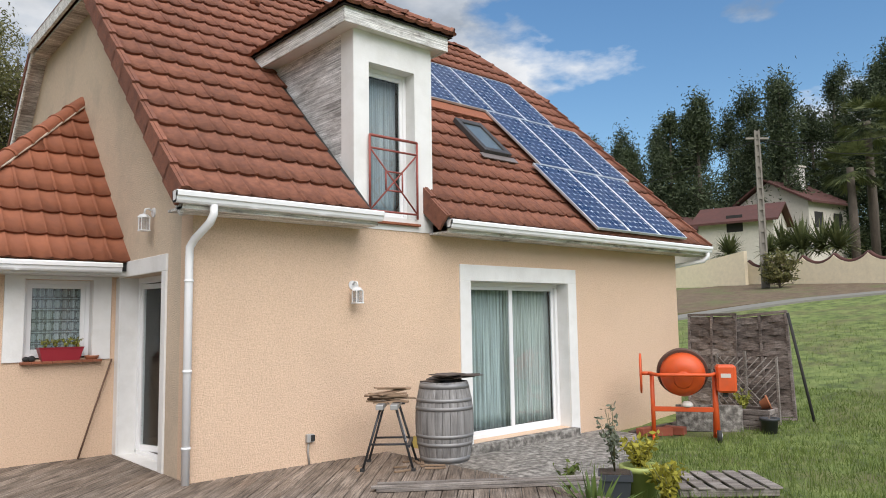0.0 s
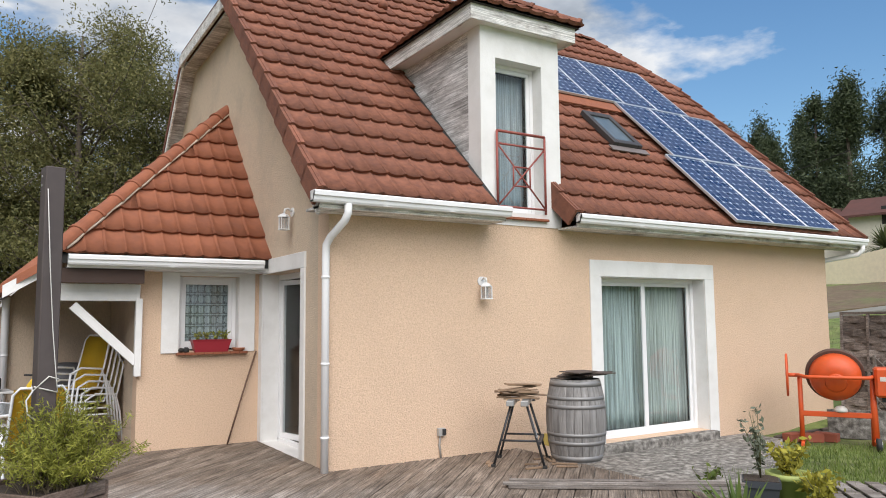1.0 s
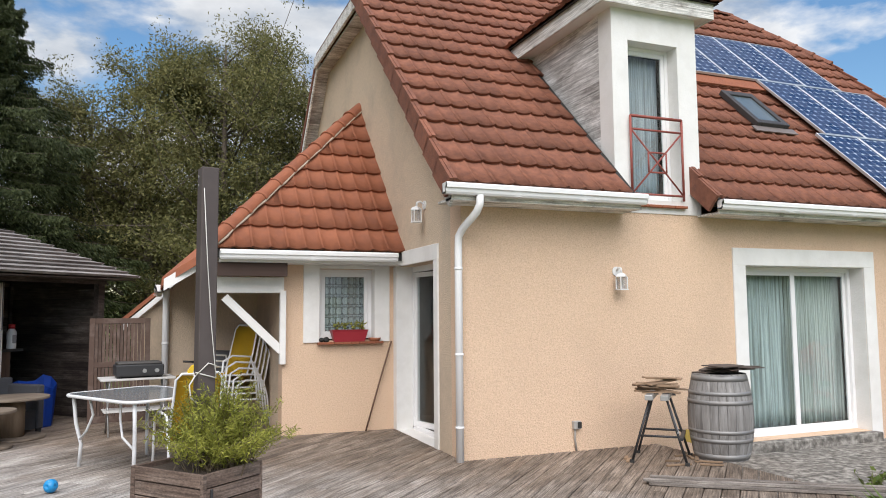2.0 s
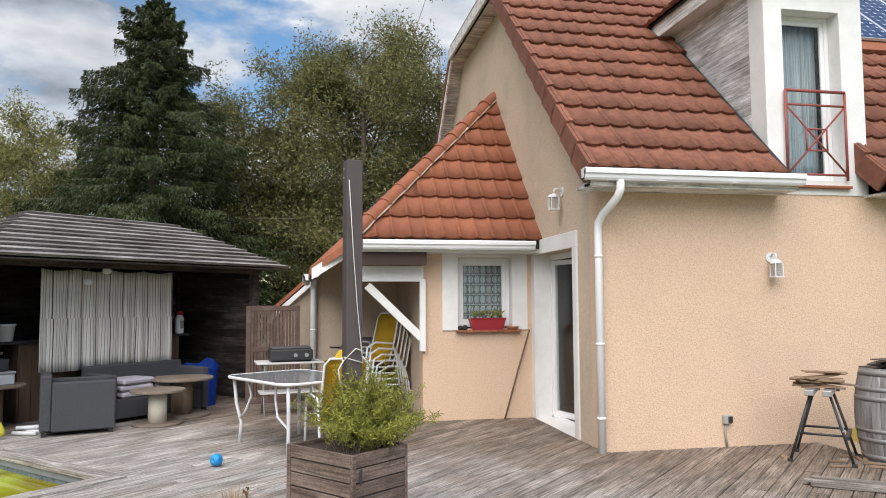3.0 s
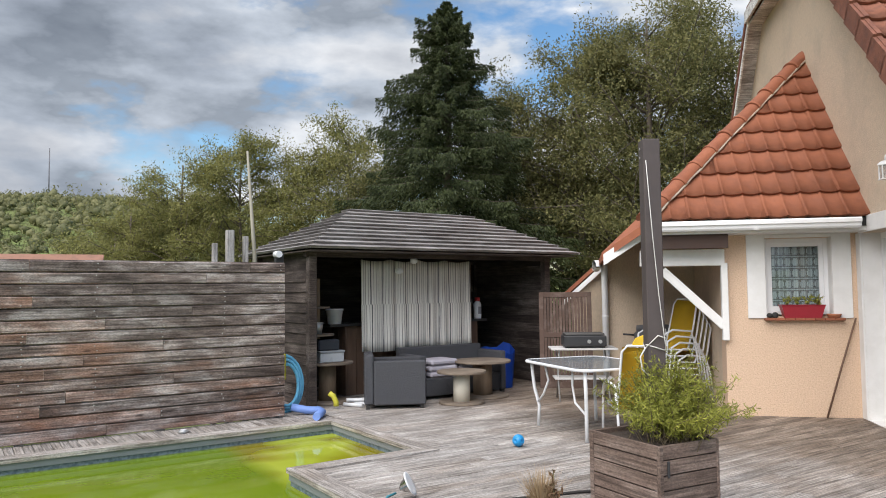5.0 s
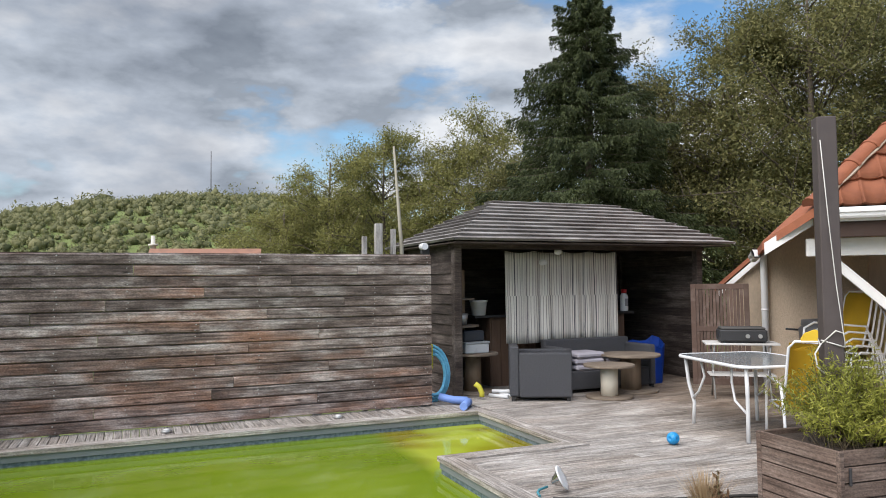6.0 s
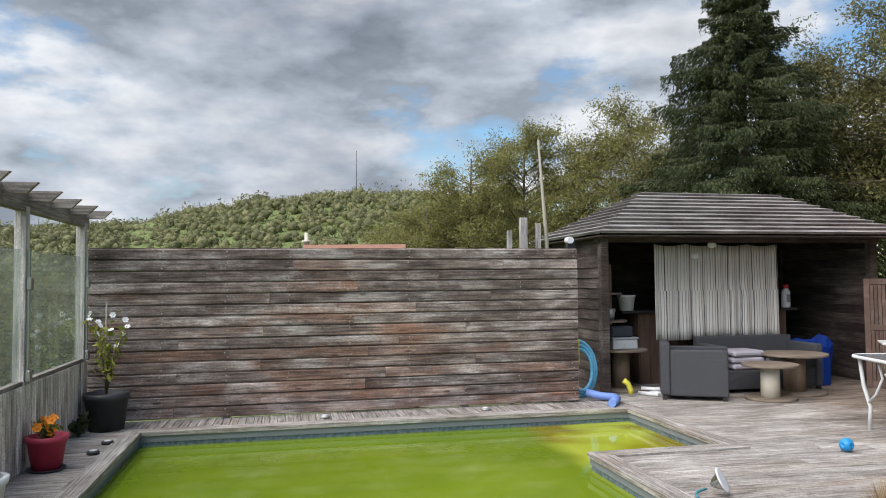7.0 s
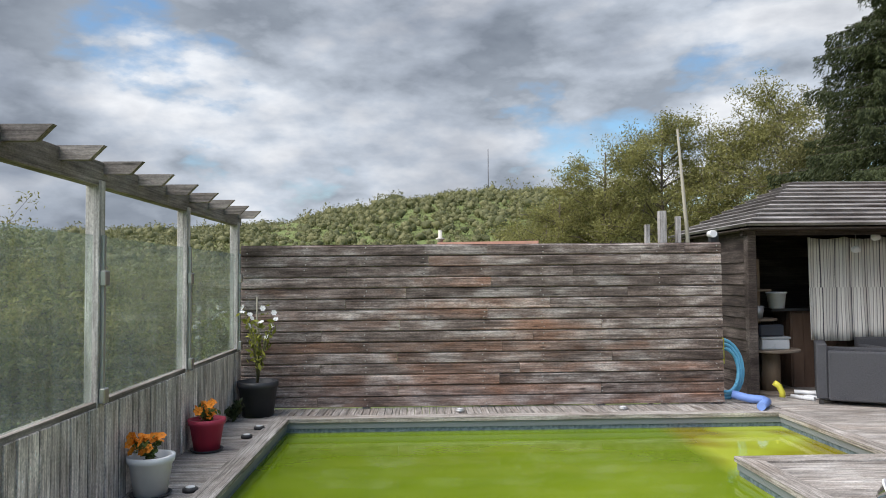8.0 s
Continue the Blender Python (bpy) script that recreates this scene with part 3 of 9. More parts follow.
def lay_tiles(parent, m, width, length, inside, cuts, material, near, x_off=0.0, material_joined=None, bed=True):
    """Courses of tiles on a slope. m: the slope's frame. inside(x, y): keep a tile. cuts: lines (point, normal) in the slope beyond which tiles are cut off.
    near(x, y): tiles that are objects of their own."""
    base = tile_mesh("tile")
    base.materials.append(MAT[material])
    rest = bmesh.new()
    for j in range(int(length / COURSE) + 1):
        for i in range(-1, int(width / PAN) + 2):
            x, y = i * PAN + x_off, j * COURSE
            cx, cy = x + PAN / 2, y + COURSE / 2
            if not inside(cx, cy):
                continue
            d = [(Vector((cx, cy, 0)) - Vector((*p, 0))).dot(Vector((*n, 0))) for p, n in cuts]
            if d and min(d) < -0.34:
                continue
            lift = random.uniform(-0.003, 0.003)
            if near(cx, cy) and (not d or min(d) > 0.32):
                ob = new("tile", base)
                ob.parent = parent
                ob.matrix_local = m @ pose(x, y, lift, random.uniform(-0.4, 0.4), 0, 0)
            else:
                one = bmesh.new()
                one.from_mesh(base)
                one.transform(Matrix.Translation((x, y, lift)))
                if d and min(d) <= 0.32:
                    for p, n in cuts:
                        bmesh.ops.bisect_plane(one, geom=one.verts[:] + one.edges[:] + one.faces[:], plane_co=(*p, 0), plane_no=(*n, 0), clear_inner=True)
                tmp = bpy.data.meshes.new("tmp")
                one.to_mesh(tmp)
                one.free()
                rest.from_mesh(tmp)
                bpy.data.meshes.remove(tmp)
    if len(rest.verts):
        rest.transform(m)
        me = bpy.data.meshes.new("tiles")
        rest.to_mesh(me)
        me.materials.append(MAT[material_joined or material])
        ob = new("roof_tiles", me)
        ob.parent = parent
        tagged(ob, kind="stuff")
    rest.free()


def ridge_caps(parent, a, b, material, radius=0.10, length=0.40, name="ridge_tile"):
    """Half-round caps from a to b, each lapping the next."""
    a, b = Vector(a), Vector(b)
    n = max(1, round((b - a).length / length))
    step = (b - a).length / n
    bm = bmesh.new()
    rows = []
    for y, r in ((0.0, radius + 0.014), (0.05, radius + 0.012), (0.055, radius), (step + 0.04, radius - 0.008)):
        rows.append([bm.verts.new((r * math.cos(t), y, r * math.sin(t) * 0.85)) for t in (math.pi * k / 8 for k in range(9))])
    for p, q in zip(rows, rows[1:]):
        for k in range(8):
            bm.faces.new((p[k], p[k + 1], q[k + 1], q[k])).smooth = True
    bm.faces.new(rows[0])
    me = mesh_of(name, bm)
    me.materials.append(MAT[material])
    d = (b - a).normalized()
    x = d.cross(Vector((0, 0, 1))).normalized()
    z = x.cross(d)
    rot = Matrix((x, d, z)).transposed().to_4x4()
    for k in range(n):
        ob = new(name, me)
        ob.parent = parent
        ob.matrix_local = Matrix.Translation(a + d * step * k) @ rot @ pose(0, 0, 0, random.uniform(-1.2, 1.2), 0, random.uniform(-1, 1))


roof = thing("roof", "red-brown interlocking concrete tile roof with half-hipped gables", "roof", kind="structure")
SLOPE_F = Matrix.Translation((VL, EY, EZ)) @ pose(0, 0, 0, math.degrees(A))
SLEN = (RY - EY) / math.cos(A)
HS = (HY - EY) / math.cos(A)           # slope length at the half hip's eave
WID = VR - VL


def slope_deck(name, pts, material="dark"):
    """The roof's boarding under the tiles: a thick sheet through pts."""
    bm = bmesh.new()
    vs = [bm.verts.new(p) for p in pts]
    f = bm.faces.new(vs)
    f.normal_update()
    if f.normal.z < 0:
        f.normal_flip()
    n = f.normal.copy()
    ext = bmesh.ops.extrude_face_region(bm, geom=[f])
    for v in ext["geom"]:
        if isinstance(v, bmesh.types.BMVert):
            v.co -= n * 0.10
    return part(name, bm, material, roof)


DX0, DX1 = 1.97, 3.22
_dy = 6.15
_dz = EZ + SL * (_dy - EY)
slope_deck("roof_boarding", [(VL + 0.02, EY, EZ), (DX0, EY, EZ), (DX0, _dy, _dz), (DX0, RY, RZ), (VL + IN, RY, RZ), (VL + 0.02, HY, HZ)])
slope_deck("roof_boarding", [(DX1 - 0.1, EY, EZ), (VR - 0.02, EY, EZ), (VR - 0.02, HY, HZ), (VR - IN, RY, RZ), (DX1 - 0.1, RY, RZ)])
slope_deck("roof_boarding", [(DX0, _dy, _dz), (DX1, _dy, _dz), (DX1, RY, RZ), (DX0, RY, RZ)])
B2 = 2 * RY
slope_deck("roof_boarding", [(VL, B2 - EY, EZ), (VR, B2 - EY, EZ), (VR, B2 - HY, HZ), (VR - IN, RY, RZ), (VL + IN, RY, RZ), (VL, B2 - HY, HZ)], "tile")
slope_deck("roof_boarding", [(VL, HY, HZ), (VL, B2 - HY, HZ), (VL + IN, RY, RZ)], "tile")
slope_deck("roof_boarding", [(VR, HY, HZ), (VR, B2 - HY, HZ), (VR - IN, RY, RZ)], "tile")
# dormer footprint on the slope (x from the verge, y up the slope)


def in_front_roof(x, y):
    X = x + VL
    if DX0 - 0.12 < X < DX1 - 0.12 and y < (4.95 - EZ) / math.sin(A):
        return False
    return -0.0 < x < WID and y < SLEN


hip_l = ((0, HS), (Vector((SLEN - HS, -IN)).normalized()))
hip_r = ((WID, HS), (Vector((-(SLEN - HS), -IN)).normalized()))
lay_tiles(roof, SLOPE_F, WID, SLEN, in_front_roof, [((0, 0), (1, 0)), ((WID, 0), (-1, 0)), hip_l, hip_r], "tile", lambda x, y: x < 5.2 and y < 4.6, 0.02, "tile_joined")
ridge_caps(roof, (VL + IN, RY, RZ + 0.02), (VR - IN, RY, RZ + 0.02), "tile")
ridge_caps(roof, (VR, HY, HZ), (VR - IN, RY, RZ), "tile")
ridge_caps(roof, (VL, HY, HZ), (VL + IN, RY, RZ), "tile")
# verge tiles: an angle of tile at each course
bm = bmesh.new()
box(bm, -0.035, -0.02, -0.16, 0.0, COURSE + 0.02, 0.072)
box(bm, -0.0, -0.02, 0.045, 0.045, COURSE + 0.02, 0.080)
for v in bm.verts:
    if v.co.y > 0.2:
        v.co.z -= 0.032
verge_me = mesh_of("verge_tile", bm)
verge_me.materials.append(MAT["tile"])
for j in range(int(HS / COURSE) + 1):
    for x, s in ((0.0, 1), (WID, -1)):
        ob = new("verge_tile", verge_me)
        ob.parent = roof
        ob.matrix_local = SLOPE_F @ Matrix.Translation((x, j * COURSE, 0)) @ Matrix.Diagonal((s, 1, 1, 1))
for j in range(2):
    ob = new("verge_tile", verge_me)
    ob.parent = roof
    ob.matrix_local = SLOPE_F @ Matrix.Translation((DX1 - 0.13 - VL, j * COURSE, 0))
# bargeboards and soffits under the verges
for x in (VL + 0.02, VR - 0.05):
    bm = bmesh.new()
    prism(bm, [(EY, EZ - 0.10), (HY, HZ - 0.10), (HY, HZ - 0.30), (EY + 0.12, EZ - 0.22)], x, x + 0.03, "x")
    part("bargeboard", bm, "peeling", roof, "peeling white bargeboard")
    bm = bmesh.new()
    prism(bm, [(B2 - EY, EZ - 0.10), (B2 - HY, HZ - 0.10), (B2 - HY, HZ - 0.28), (B2 - EY - 0.12, EZ - 0.22)], x, x + 0.03, "x")
    part("bargeboard", bm, "peeling", roof, "peeling white bargeboard")
for x0, x1 in ((VL + 0.05, 0.0), (XR, VR - 0.05)):
    bm = bmesh.new()
    k = 7
    for i in range(k):
        a0, a1 = i / k + 0.004, (i + 1) / k
        ya, za = B2 - EY - 0.15 + (EY - HY + 0.15) * a0, EZ - 0.16 + (HZ - EZ) * a0
        yb, zb = B2 - EY - 0.15 + (EY - HY + 0.15) * a1, EZ - 0.16 + (HZ - EZ) * a1
        prism(bm, [(ya, za), (yb, zb), (yb, zb - 0.02), (ya, za - 0.02)], x0, x1, "x")
        ya, za = EY + 0.15 - (EY - HY + 0.15) * a0, EZ - 0.16 + (HZ - EZ) * a0
        yb, zb = EY + 0.15 - (EY - HY + 0.15) * a1, EZ - 0.16 + (HZ - EZ) * a1
        prism(bm, [(ya, za), (yb, zb), (yb, zb - 0.02), (ya, za - 0.02)], x0, x1, "x")
    box(bm, x0, HY - 0.05, HZ - 0.30, x1, B2 - HY + 0.05, HZ - 0.27)
    part("verge_soffit", bm, "grey_boards", roof, "greyed board soffit")
    bm = bmesh.new()
    box(bm, (VL - 0.02) if x0 < 1 else VR - 0.02, HY - 0.1, HZ - 0.26, (VL + 0.02) if x0 < 1 else VR + 0.02, B2 - HY + 0.1, HZ - 0.06)
    part("bargeboard", bm, "peeling", roof, "peeling white board under the half hip")


def gutter(name, a, b, label, lip=0.06, parent=None):
    """A moulded half-section gutter from a to b with its end stops; the open side up."""
    a, b = Vector(a), Vector(b)
    L = (b - a).length
    bm = bmesh.new()
    prof = [(0.0, 0.11), (0.0, 0.012), (0.02, 0.0), (0.085, 0.0), (0.10, 0.02), (0.105, 0.055), (0.125, 0.062), (0.128, 0.10), (0.115, 0.115), (0.105, 0.10), (0.09, 0.07), (0.085, 0.02), (0.02, 0.016), (0.012, 0.11)]
    prism(bm, [(-p, q) for p, q in prof], 0, L, "x")
    for x in (0, L - 0.006):
        prism(bm, [(-p, q) for p, q in prof[:9]], x, x + 0.006, "x")
    for k in range(1, int(L / 1.2) + 1):
        x = k * L / (int(L / 1.2) + 1)
        box(bm, x - 0.02, -0.132, -0.004, x + 0.02, 0.0, 0.0)
    d = (b - a).normalized()
    m = Matrix.Translation(a) @ Matrix.Rotation(math.atan2(d.y, d.x), 4, "Z")
    g = thing(name, label, "gutter", m)
    part("channel", bm, "pvc", g)
    return g


# eave boxes: fascia and soffit
for x0, x1, nm in ((VL, 2.06, 0), (3.15, VR, 1)):
    bm = bmesh.new()
    box(bm, x0 + 0.02, EY + 0.06, 2.68, x1, W, 2.705)
    box(bm, x0 + 0.02, EY + 0.04, 2.68, x1, EY + 0.065, 2.80)
    tagged(part("trim", bm, "peeling"), "peeling white eave soffit and fascia", "soffit", kind="structure")
gutter("gutter", (VL - 0.08, EY + 0.04, 2.725), (2.07, EY + 0.04, 2.725), "white plastic gutter along the short eave")
gutter("gutter", (3.13, EY + 0.04, 2.725), (VR, EY + 0.04, 2.725), "white plastic gutter along the long eave")


def downpipe(points, label, r=0.041):
    t = thing("downpipe", label, "downpipe", Matrix.Translation(points[-1]))
    o = Vector(points[-1])
    bm = bmesh.new()
    tube(bm, [Vector(p) - o for p in points], r, 12)
    part("pipe", bm, "pvc", t)
    n = len(points)
    for z in (0.35, 1.1, 2.0):
        bm = bmesh.new()
        c = Vector((0, 0, z))
        tube(bm, [c - Vector((0, 0, 0.012)), c + Vector((0, 0, 0.012))], r + 0.006, 12)
        part("bracket", bm, "pvc", t)
    return t


downpipe([(0.03, EY - 0.02, 2.73), (0.03, EY - 0.02, 2.64), (0.01, EY + 0.02, 2.56), (-0.03, W - 0.12, 2.42), (-0.05, W - 0.05, 2.34), (-0.052, W - 0.045, 2.2), (-0.052, W - 0.045, 0.0)], "white plastic downpipe at the house corner")
downpipe([(9.50, EY - 0.02, 2.73), (9.50, EY - 0.02, 2.66), (9.46, EY + 0.04, 2.58), (9.2, W + 0.05, 2.50), (XR + 0.06, W + 0.1, 2.42), (XR + 0.06, W + 0.1, -0.25)], "white plastic downpipe round the far corner")

# ---------------------------------------------------------------- surrounds


def surround(name, x0, x1, z0, z1, t, y, out, parent_label, lintel=True):
    """Raised white band round an opening in a wall that faces -y."""
    bm = bmesh.new()
    box(bm, x0 - t, y - out, z0, x0, y + 0.002, z1, bevel=0.004)
    box(bm, x1, y - out, z0, x1 + t, y + 0.002, z1, bevel=0.004)
    box(bm, x0 - t, y - out, z1, x1 + t, y + 0.002, z1 + t * 1.1, bevel=0.004)
    return tagged(part(name, bm, "white_paint"), parent_label, "surround", kind="structure")


surround("trim", SLIDE[0], SLIDE[1], -0.22, SLIDE[3], 0.2, W, 0.022, "white painted band round the sliding door")
# reveal linings
bm = bmesh.new()
box(bm, SLIDE[0], W, SLIDE[2], SLIDE[0] + 0.004, W + 0.24, SLIDE[3])
box(bm, SLIDE[1] - 0.004, W, SLIDE[2], SLIDE[1], W + 0.24, SLIDE[3])
box(bm, SLIDE[0], W, SLIDE[3] - 0.004, SLIDE[1], W + 0.24, SLIDE[3])
tagged(part("trim", bm, "white_paint"), "white painted reveal of the sliding door", "reveal", kind="structure")


def glazed(name, label, category, m, w, h, leaves=1, frame_w=0.06, parent_mat="pvc", d=0.06, sash=0.05, glass_back=None, overlap=False):
    """A framed glazed unit facing -y, at its lower left corner: outer frame, sashes, panes."""
    t = thing(name, label, category, m, kind="structure")
    bm = bmesh.new()
    box(bm, 0, 0, 0, frame_w, d, h, bevel=0.004)
    box(bm, w - frame_w, 0, 0, w, d, h, bevel=0.004)
    box(bm, frame_w, 0, 0, w - frame_w, d, frame_w, bevel=0.004)
    box(bm, frame_w, 0, h - frame_w, w - frame_w, d, h, bevel=0.004)
    part("window_frame", bm, parent_mat, t)
    span = (w - 2 * frame_w) / leaves
    for k in range(leaves):
        x0, x1 = frame_w + k * span, frame_w + (k + 1) * span
        yy = 0.012 + (0.026 * k if overlap else 0)
        bm = bmesh.new()
        for b in ((x0, x0 + sash, frame_w, h - frame_w), (x1 - sash, x1, frame_w, h - frame_w), (x0 + sash, x1 - sash, frame_w, frame_w + sash), (x0 + sash, x1 - sash, h - frame_w - sash, h - frame_w)):
            box(bm, b[0], yy, b[2], b[1], yy + 0.03, b[3], bevel=0.003)
        part("sash", bm, parent_mat, t)
        p = boxed("pane", (x0 + sash, yy + 0.012, frame_w + sash, x1 - sash, yy + 0.018, h - frame_w - sash), "glass", t)
        p.visible_shadow = False
    return t


glazed("door_sliding", "white framed two-leaf sliding glass door, closed", "sliding door", Matrix.Translation((SLIDE[0] + 0.004, W + 0.20, SLIDE[2])), SLIDE[1] - SLIDE[0] - 0.008, SLIDE[3] - SLIDE[2] - 0.004, 2, 0.055, overlap=True, d=0.09)
bm = bmesh.new()
box(bm, SLIDE[0] - 0.25, W - 0.14, -0.30, SLIDE[1] + 0.05, W + 0.2, -0.085, bevel=0.01)
tagged(part("door_step", bm, "concrete"), "stained concrete threshold under the sliding door", "step", kind="structure")

# ---------------------------------------------------------------- lean-to
LE = 2.36
house_wall("wall_lean_to", (-1.5, 0.0, LY, LY + 0.3), [WIN], "x", z1=2.30)
bm = bmesh.new()
box(bm, -1.5, LY + 0.3, -0.4, -1.25, 9.2, 2.5)
tagged(part("wall_porch_side", bm, "stucco_gable"), "beige roughcast side wall of the porch", "wall", kind="structure")
bm = bmesh.new()
prism(bm, [(-2.86, -0.6), (-1.25, -0.6), (-1.25, 3.45), (-2.86, 1.88)], 9.0, 9.25, "y")
tagged(part("wall_porch_back", bm, "stucco_gable"), "beige roughcast wall at the back of the porch", "wall", kind="structure")
lean = thing("lean_to_roof", "terracotta tile hipped roof of the lean-to", "roof", kind="structure")
LGY, LGZ = 6.12, 2.325
APY, APZ = 8.36, 4.825
LA = math.atan((APZ - LGZ) / (APY - LGY))
LX0 = -2.42
LS = math.hypot(APY - LGY, APZ - LGZ)
SLOPE_L = Matrix.Translation((LX0, LGY, LGZ)) @ pose(0, 0, 0, math.degrees(LA))
hipn = Vector((LS, LX0)).normalized()
lay_tiles(lean, SLOPE_L, -LX0, LS, lambda x, y: x < -LX0 + 0.2, [((0, 0), (hipn[0], hipn[1])), ((-LX0, 0), (-1, 0))], "tile_new", lambda x, y: True, 0.03, "tile_new")
bm = bmesh.new()
f = [(LX0, LGY, LGZ - 0.02), (0, LGY, LGZ - 0.02), (0, APY, APZ - 0.02)]
vs = [bm.verts.new(p) for p in f] + [bm.verts.new(Vector(p) - Vector((0, 0, 0.09))) for p in f]
for idx in ((0, 1, 2), (5, 4, 3), (0, 3, 4, 1), (1, 4, 5, 2), (2, 5, 3, 0)):
    bm.faces.new([vs[i] for i in idx])
part("roof_boarding", bm, "dark", lean)
# the slope that falls away from the gable
LXL, LZL = -2.95, 1.98
bm = bmesh.new()
f = [(LX0, LGY, LGZ), (0, APY, APZ), (0, 11.2, APZ), (LXL, 11.2, LZL), (LXL, LGY + 0.25, LZL)]
vs = [bm.verts.new(p) for p in f] + [bm.verts.new(Vector(p) - Vector((0, 0, 0.10))) for p in f]
n = len(f)
bm.faces.new(vs[:n])
bm.faces.new(vs[n:][::-1])
for i in range(n):
    bm.faces.new((vs[i], vs[(i + 1) % n], vs[n + (i + 1) % n], vs[n + i]))
part("side_slope", bm, "tile_new", lean)
bm = bmesh.new()
hip_a, hip_b = Vector((LX0 - 0.03, LGY - 0.03, LGZ + 0.02)), Vector((0, APY, APZ + 0.03))
tube(bm, [hip_a.lerp(hip_b, q / 24) + Vector((0.112 + 0.006 * math.sin(q * 2.3), -0.02, 0.03 + 0.006 * math.sin(q * 4.1))) for q in range(25)], 0.018, 6)
part("mortar_bed", bm, "mortar", lean, "pale mortar along the hip")
ridge_caps(lean, (LX0 - 0.03, LGY - 0.03, LGZ + 0.02), (0, APY, APZ + 0.03), "tile_new", 0.105, 0.38, "hip_tile")
gutter("gutter", (LX0 + 0.1, LGY + 0.02, 2.195), (-0.10, LGY + 0.02, 2.195), "white plastic gutter of the lean-to")
bm = bmesh.new()
box(bm, LX0 + 0.1, LGY + 0.03, 2.165, 0.0, LY, 2.185)
box(bm, LX0 + 0.1, LGY + 0.022, 2.165, 0.0, LGY + 0.045, 2.30)
tagged(part("trim", bm, "white_paint"), "white eave board of the lean-to", "soffit", kind="structure")

# dormer shell
DZ = 5.19
dormer = thing("dormer", "dormer with peeling white frame and greyed board cheeks", "dormer", kind="structure")
bm = bmesh.new()
wall_boxes(bm, DX0, DX1, 2.70, DZ, W - 0.012, W + 0.26, [DORM], "x")
part("front_frame", bm, "white_paint", dormer, "white painted dormer front")
ys = lambda z: EY + (z - EZ) / SL
rows = 15
for k in range(rows):
    z0, z1 = 3.10 + k * (DZ - 3.10) / rows, 3.10 + (k + 1) * (DZ - 3.10) / rows
    for x, s in ((DX0, 1), (DX1, -1)):
        bm = bmesh.new()
        ln = ys(z1) + 0.05 - (W + 0.26)
        vs = box(bm, 0, -0.009, 0, ln, 0.009, z1 - z0 - 0.006)
        for v in vs:
            if v.co.z < 0.01:
                v.co.y += -0.008
        mm = Matrix.Translation((x + 0.012 * s, W + 0.26, z0)) @ pose(0, 0, 0, 0, 0, 90)
        part("cheek_board", bm, "grey_boards", dormer, "", mm)
for x0, x1 in ((DX0 + 0.03, DX0 + 0.1), (DX1 - 0.1, DX1 - 0.03)):
    bm = bmesh.new()
    prism(bm, [(W + 0.26, 3.0), (W + 0.26, DZ), (ys(DZ) + 0.3, DZ), (ys(3.0) + 0.3, 3.0)], x0, x1, "x")
    part("cheek_core", bm, "dark", dormer)
# dormer roof: a hip with fascia
FX0, FX1, FY = 1.75, 3.41, 4.04
FZ0, FZ1 = 5.17, 5.36
bm = bmesh.new()
box(bm, FX0, FY, FZ0, FX1, FY + 0.035, FZ1)
part("fascia", bm, "peeling", dormer, "peeling white fascia")
for x in (FX0, FX1 - 0.035):
    boxed("fascia", (0, -0.0175, 0, ys(FZ0) + 0.15 - FY - 0.036, 0.0175, FZ1 - FZ0), "peeling", dormer, "peeling white fascia", Matrix.Translation((x + 0.0175, FY + 0.036, FZ0)) @ pose(0, 0, 0, 0, 0, 90))
bm = bmesh.new()
box(bm, FX0 + 0.036, FY + 0.036, FZ0 + 0.01, FX1 - 0.036, ys(FZ0) + 0.2, FZ0 + 0.03)
part("soffit", bm, "white_paint", dormer)

# ---------------------------------------------------------------- deck and pool (frame of the pool: u, w)
PU0, PU1, PU2 = -5.83, -1.77, -0.47
PW0, PW1, PW2 = 2.0, 6.28, 8.2
GU = -6.50                              # glass screen
FW = 8.82                               # face of the long fence
CB = 0.15
deck = thing("deck", "weathered grey timber terrace of long boards", "deck", UV, kind="structure")


def deck_end(w):
    e = 3.46 + w
    if w < 2.96:
        e = min(e, 5.925 - w + 0.05)
    elif w < 4.6:
        e = min(e, w + 0.05)
    elif w < 5.66:
        e = min(e, 9.19 - w + 0.1)
    elif w < 7.6:
        e = min(e, 12.75 - w)
    return min(e, 5.2)


def board_mesh(length, width, thick, skew0=0.0, skew1=0.0):
    """A deck board along x with eased edges; skew slants its ends."""
    bm = bmesh.new()
    h = width / 2
    prof = [(-h, -thick), (-h, -0.005), (-h + 0.005, 0), (h - 0.005, 0), (h, -0.005), (h, -thick)]
    a = [bm.verts.new((skew0 * y, y, z)) for y, z in prof]
    b = [bm.verts.new((length + skew1 * y, y, z)) for y, z in prof]
    n = len(prof)
    for i in range(n):
        bm.faces.new((a[i], a[(i + 1) % n], b[(i + 1) % n], b[i]))
    bm.faces.new(a[::-1])
    bm.faces.new(b)
    return mesh_of("deck_board", bm)


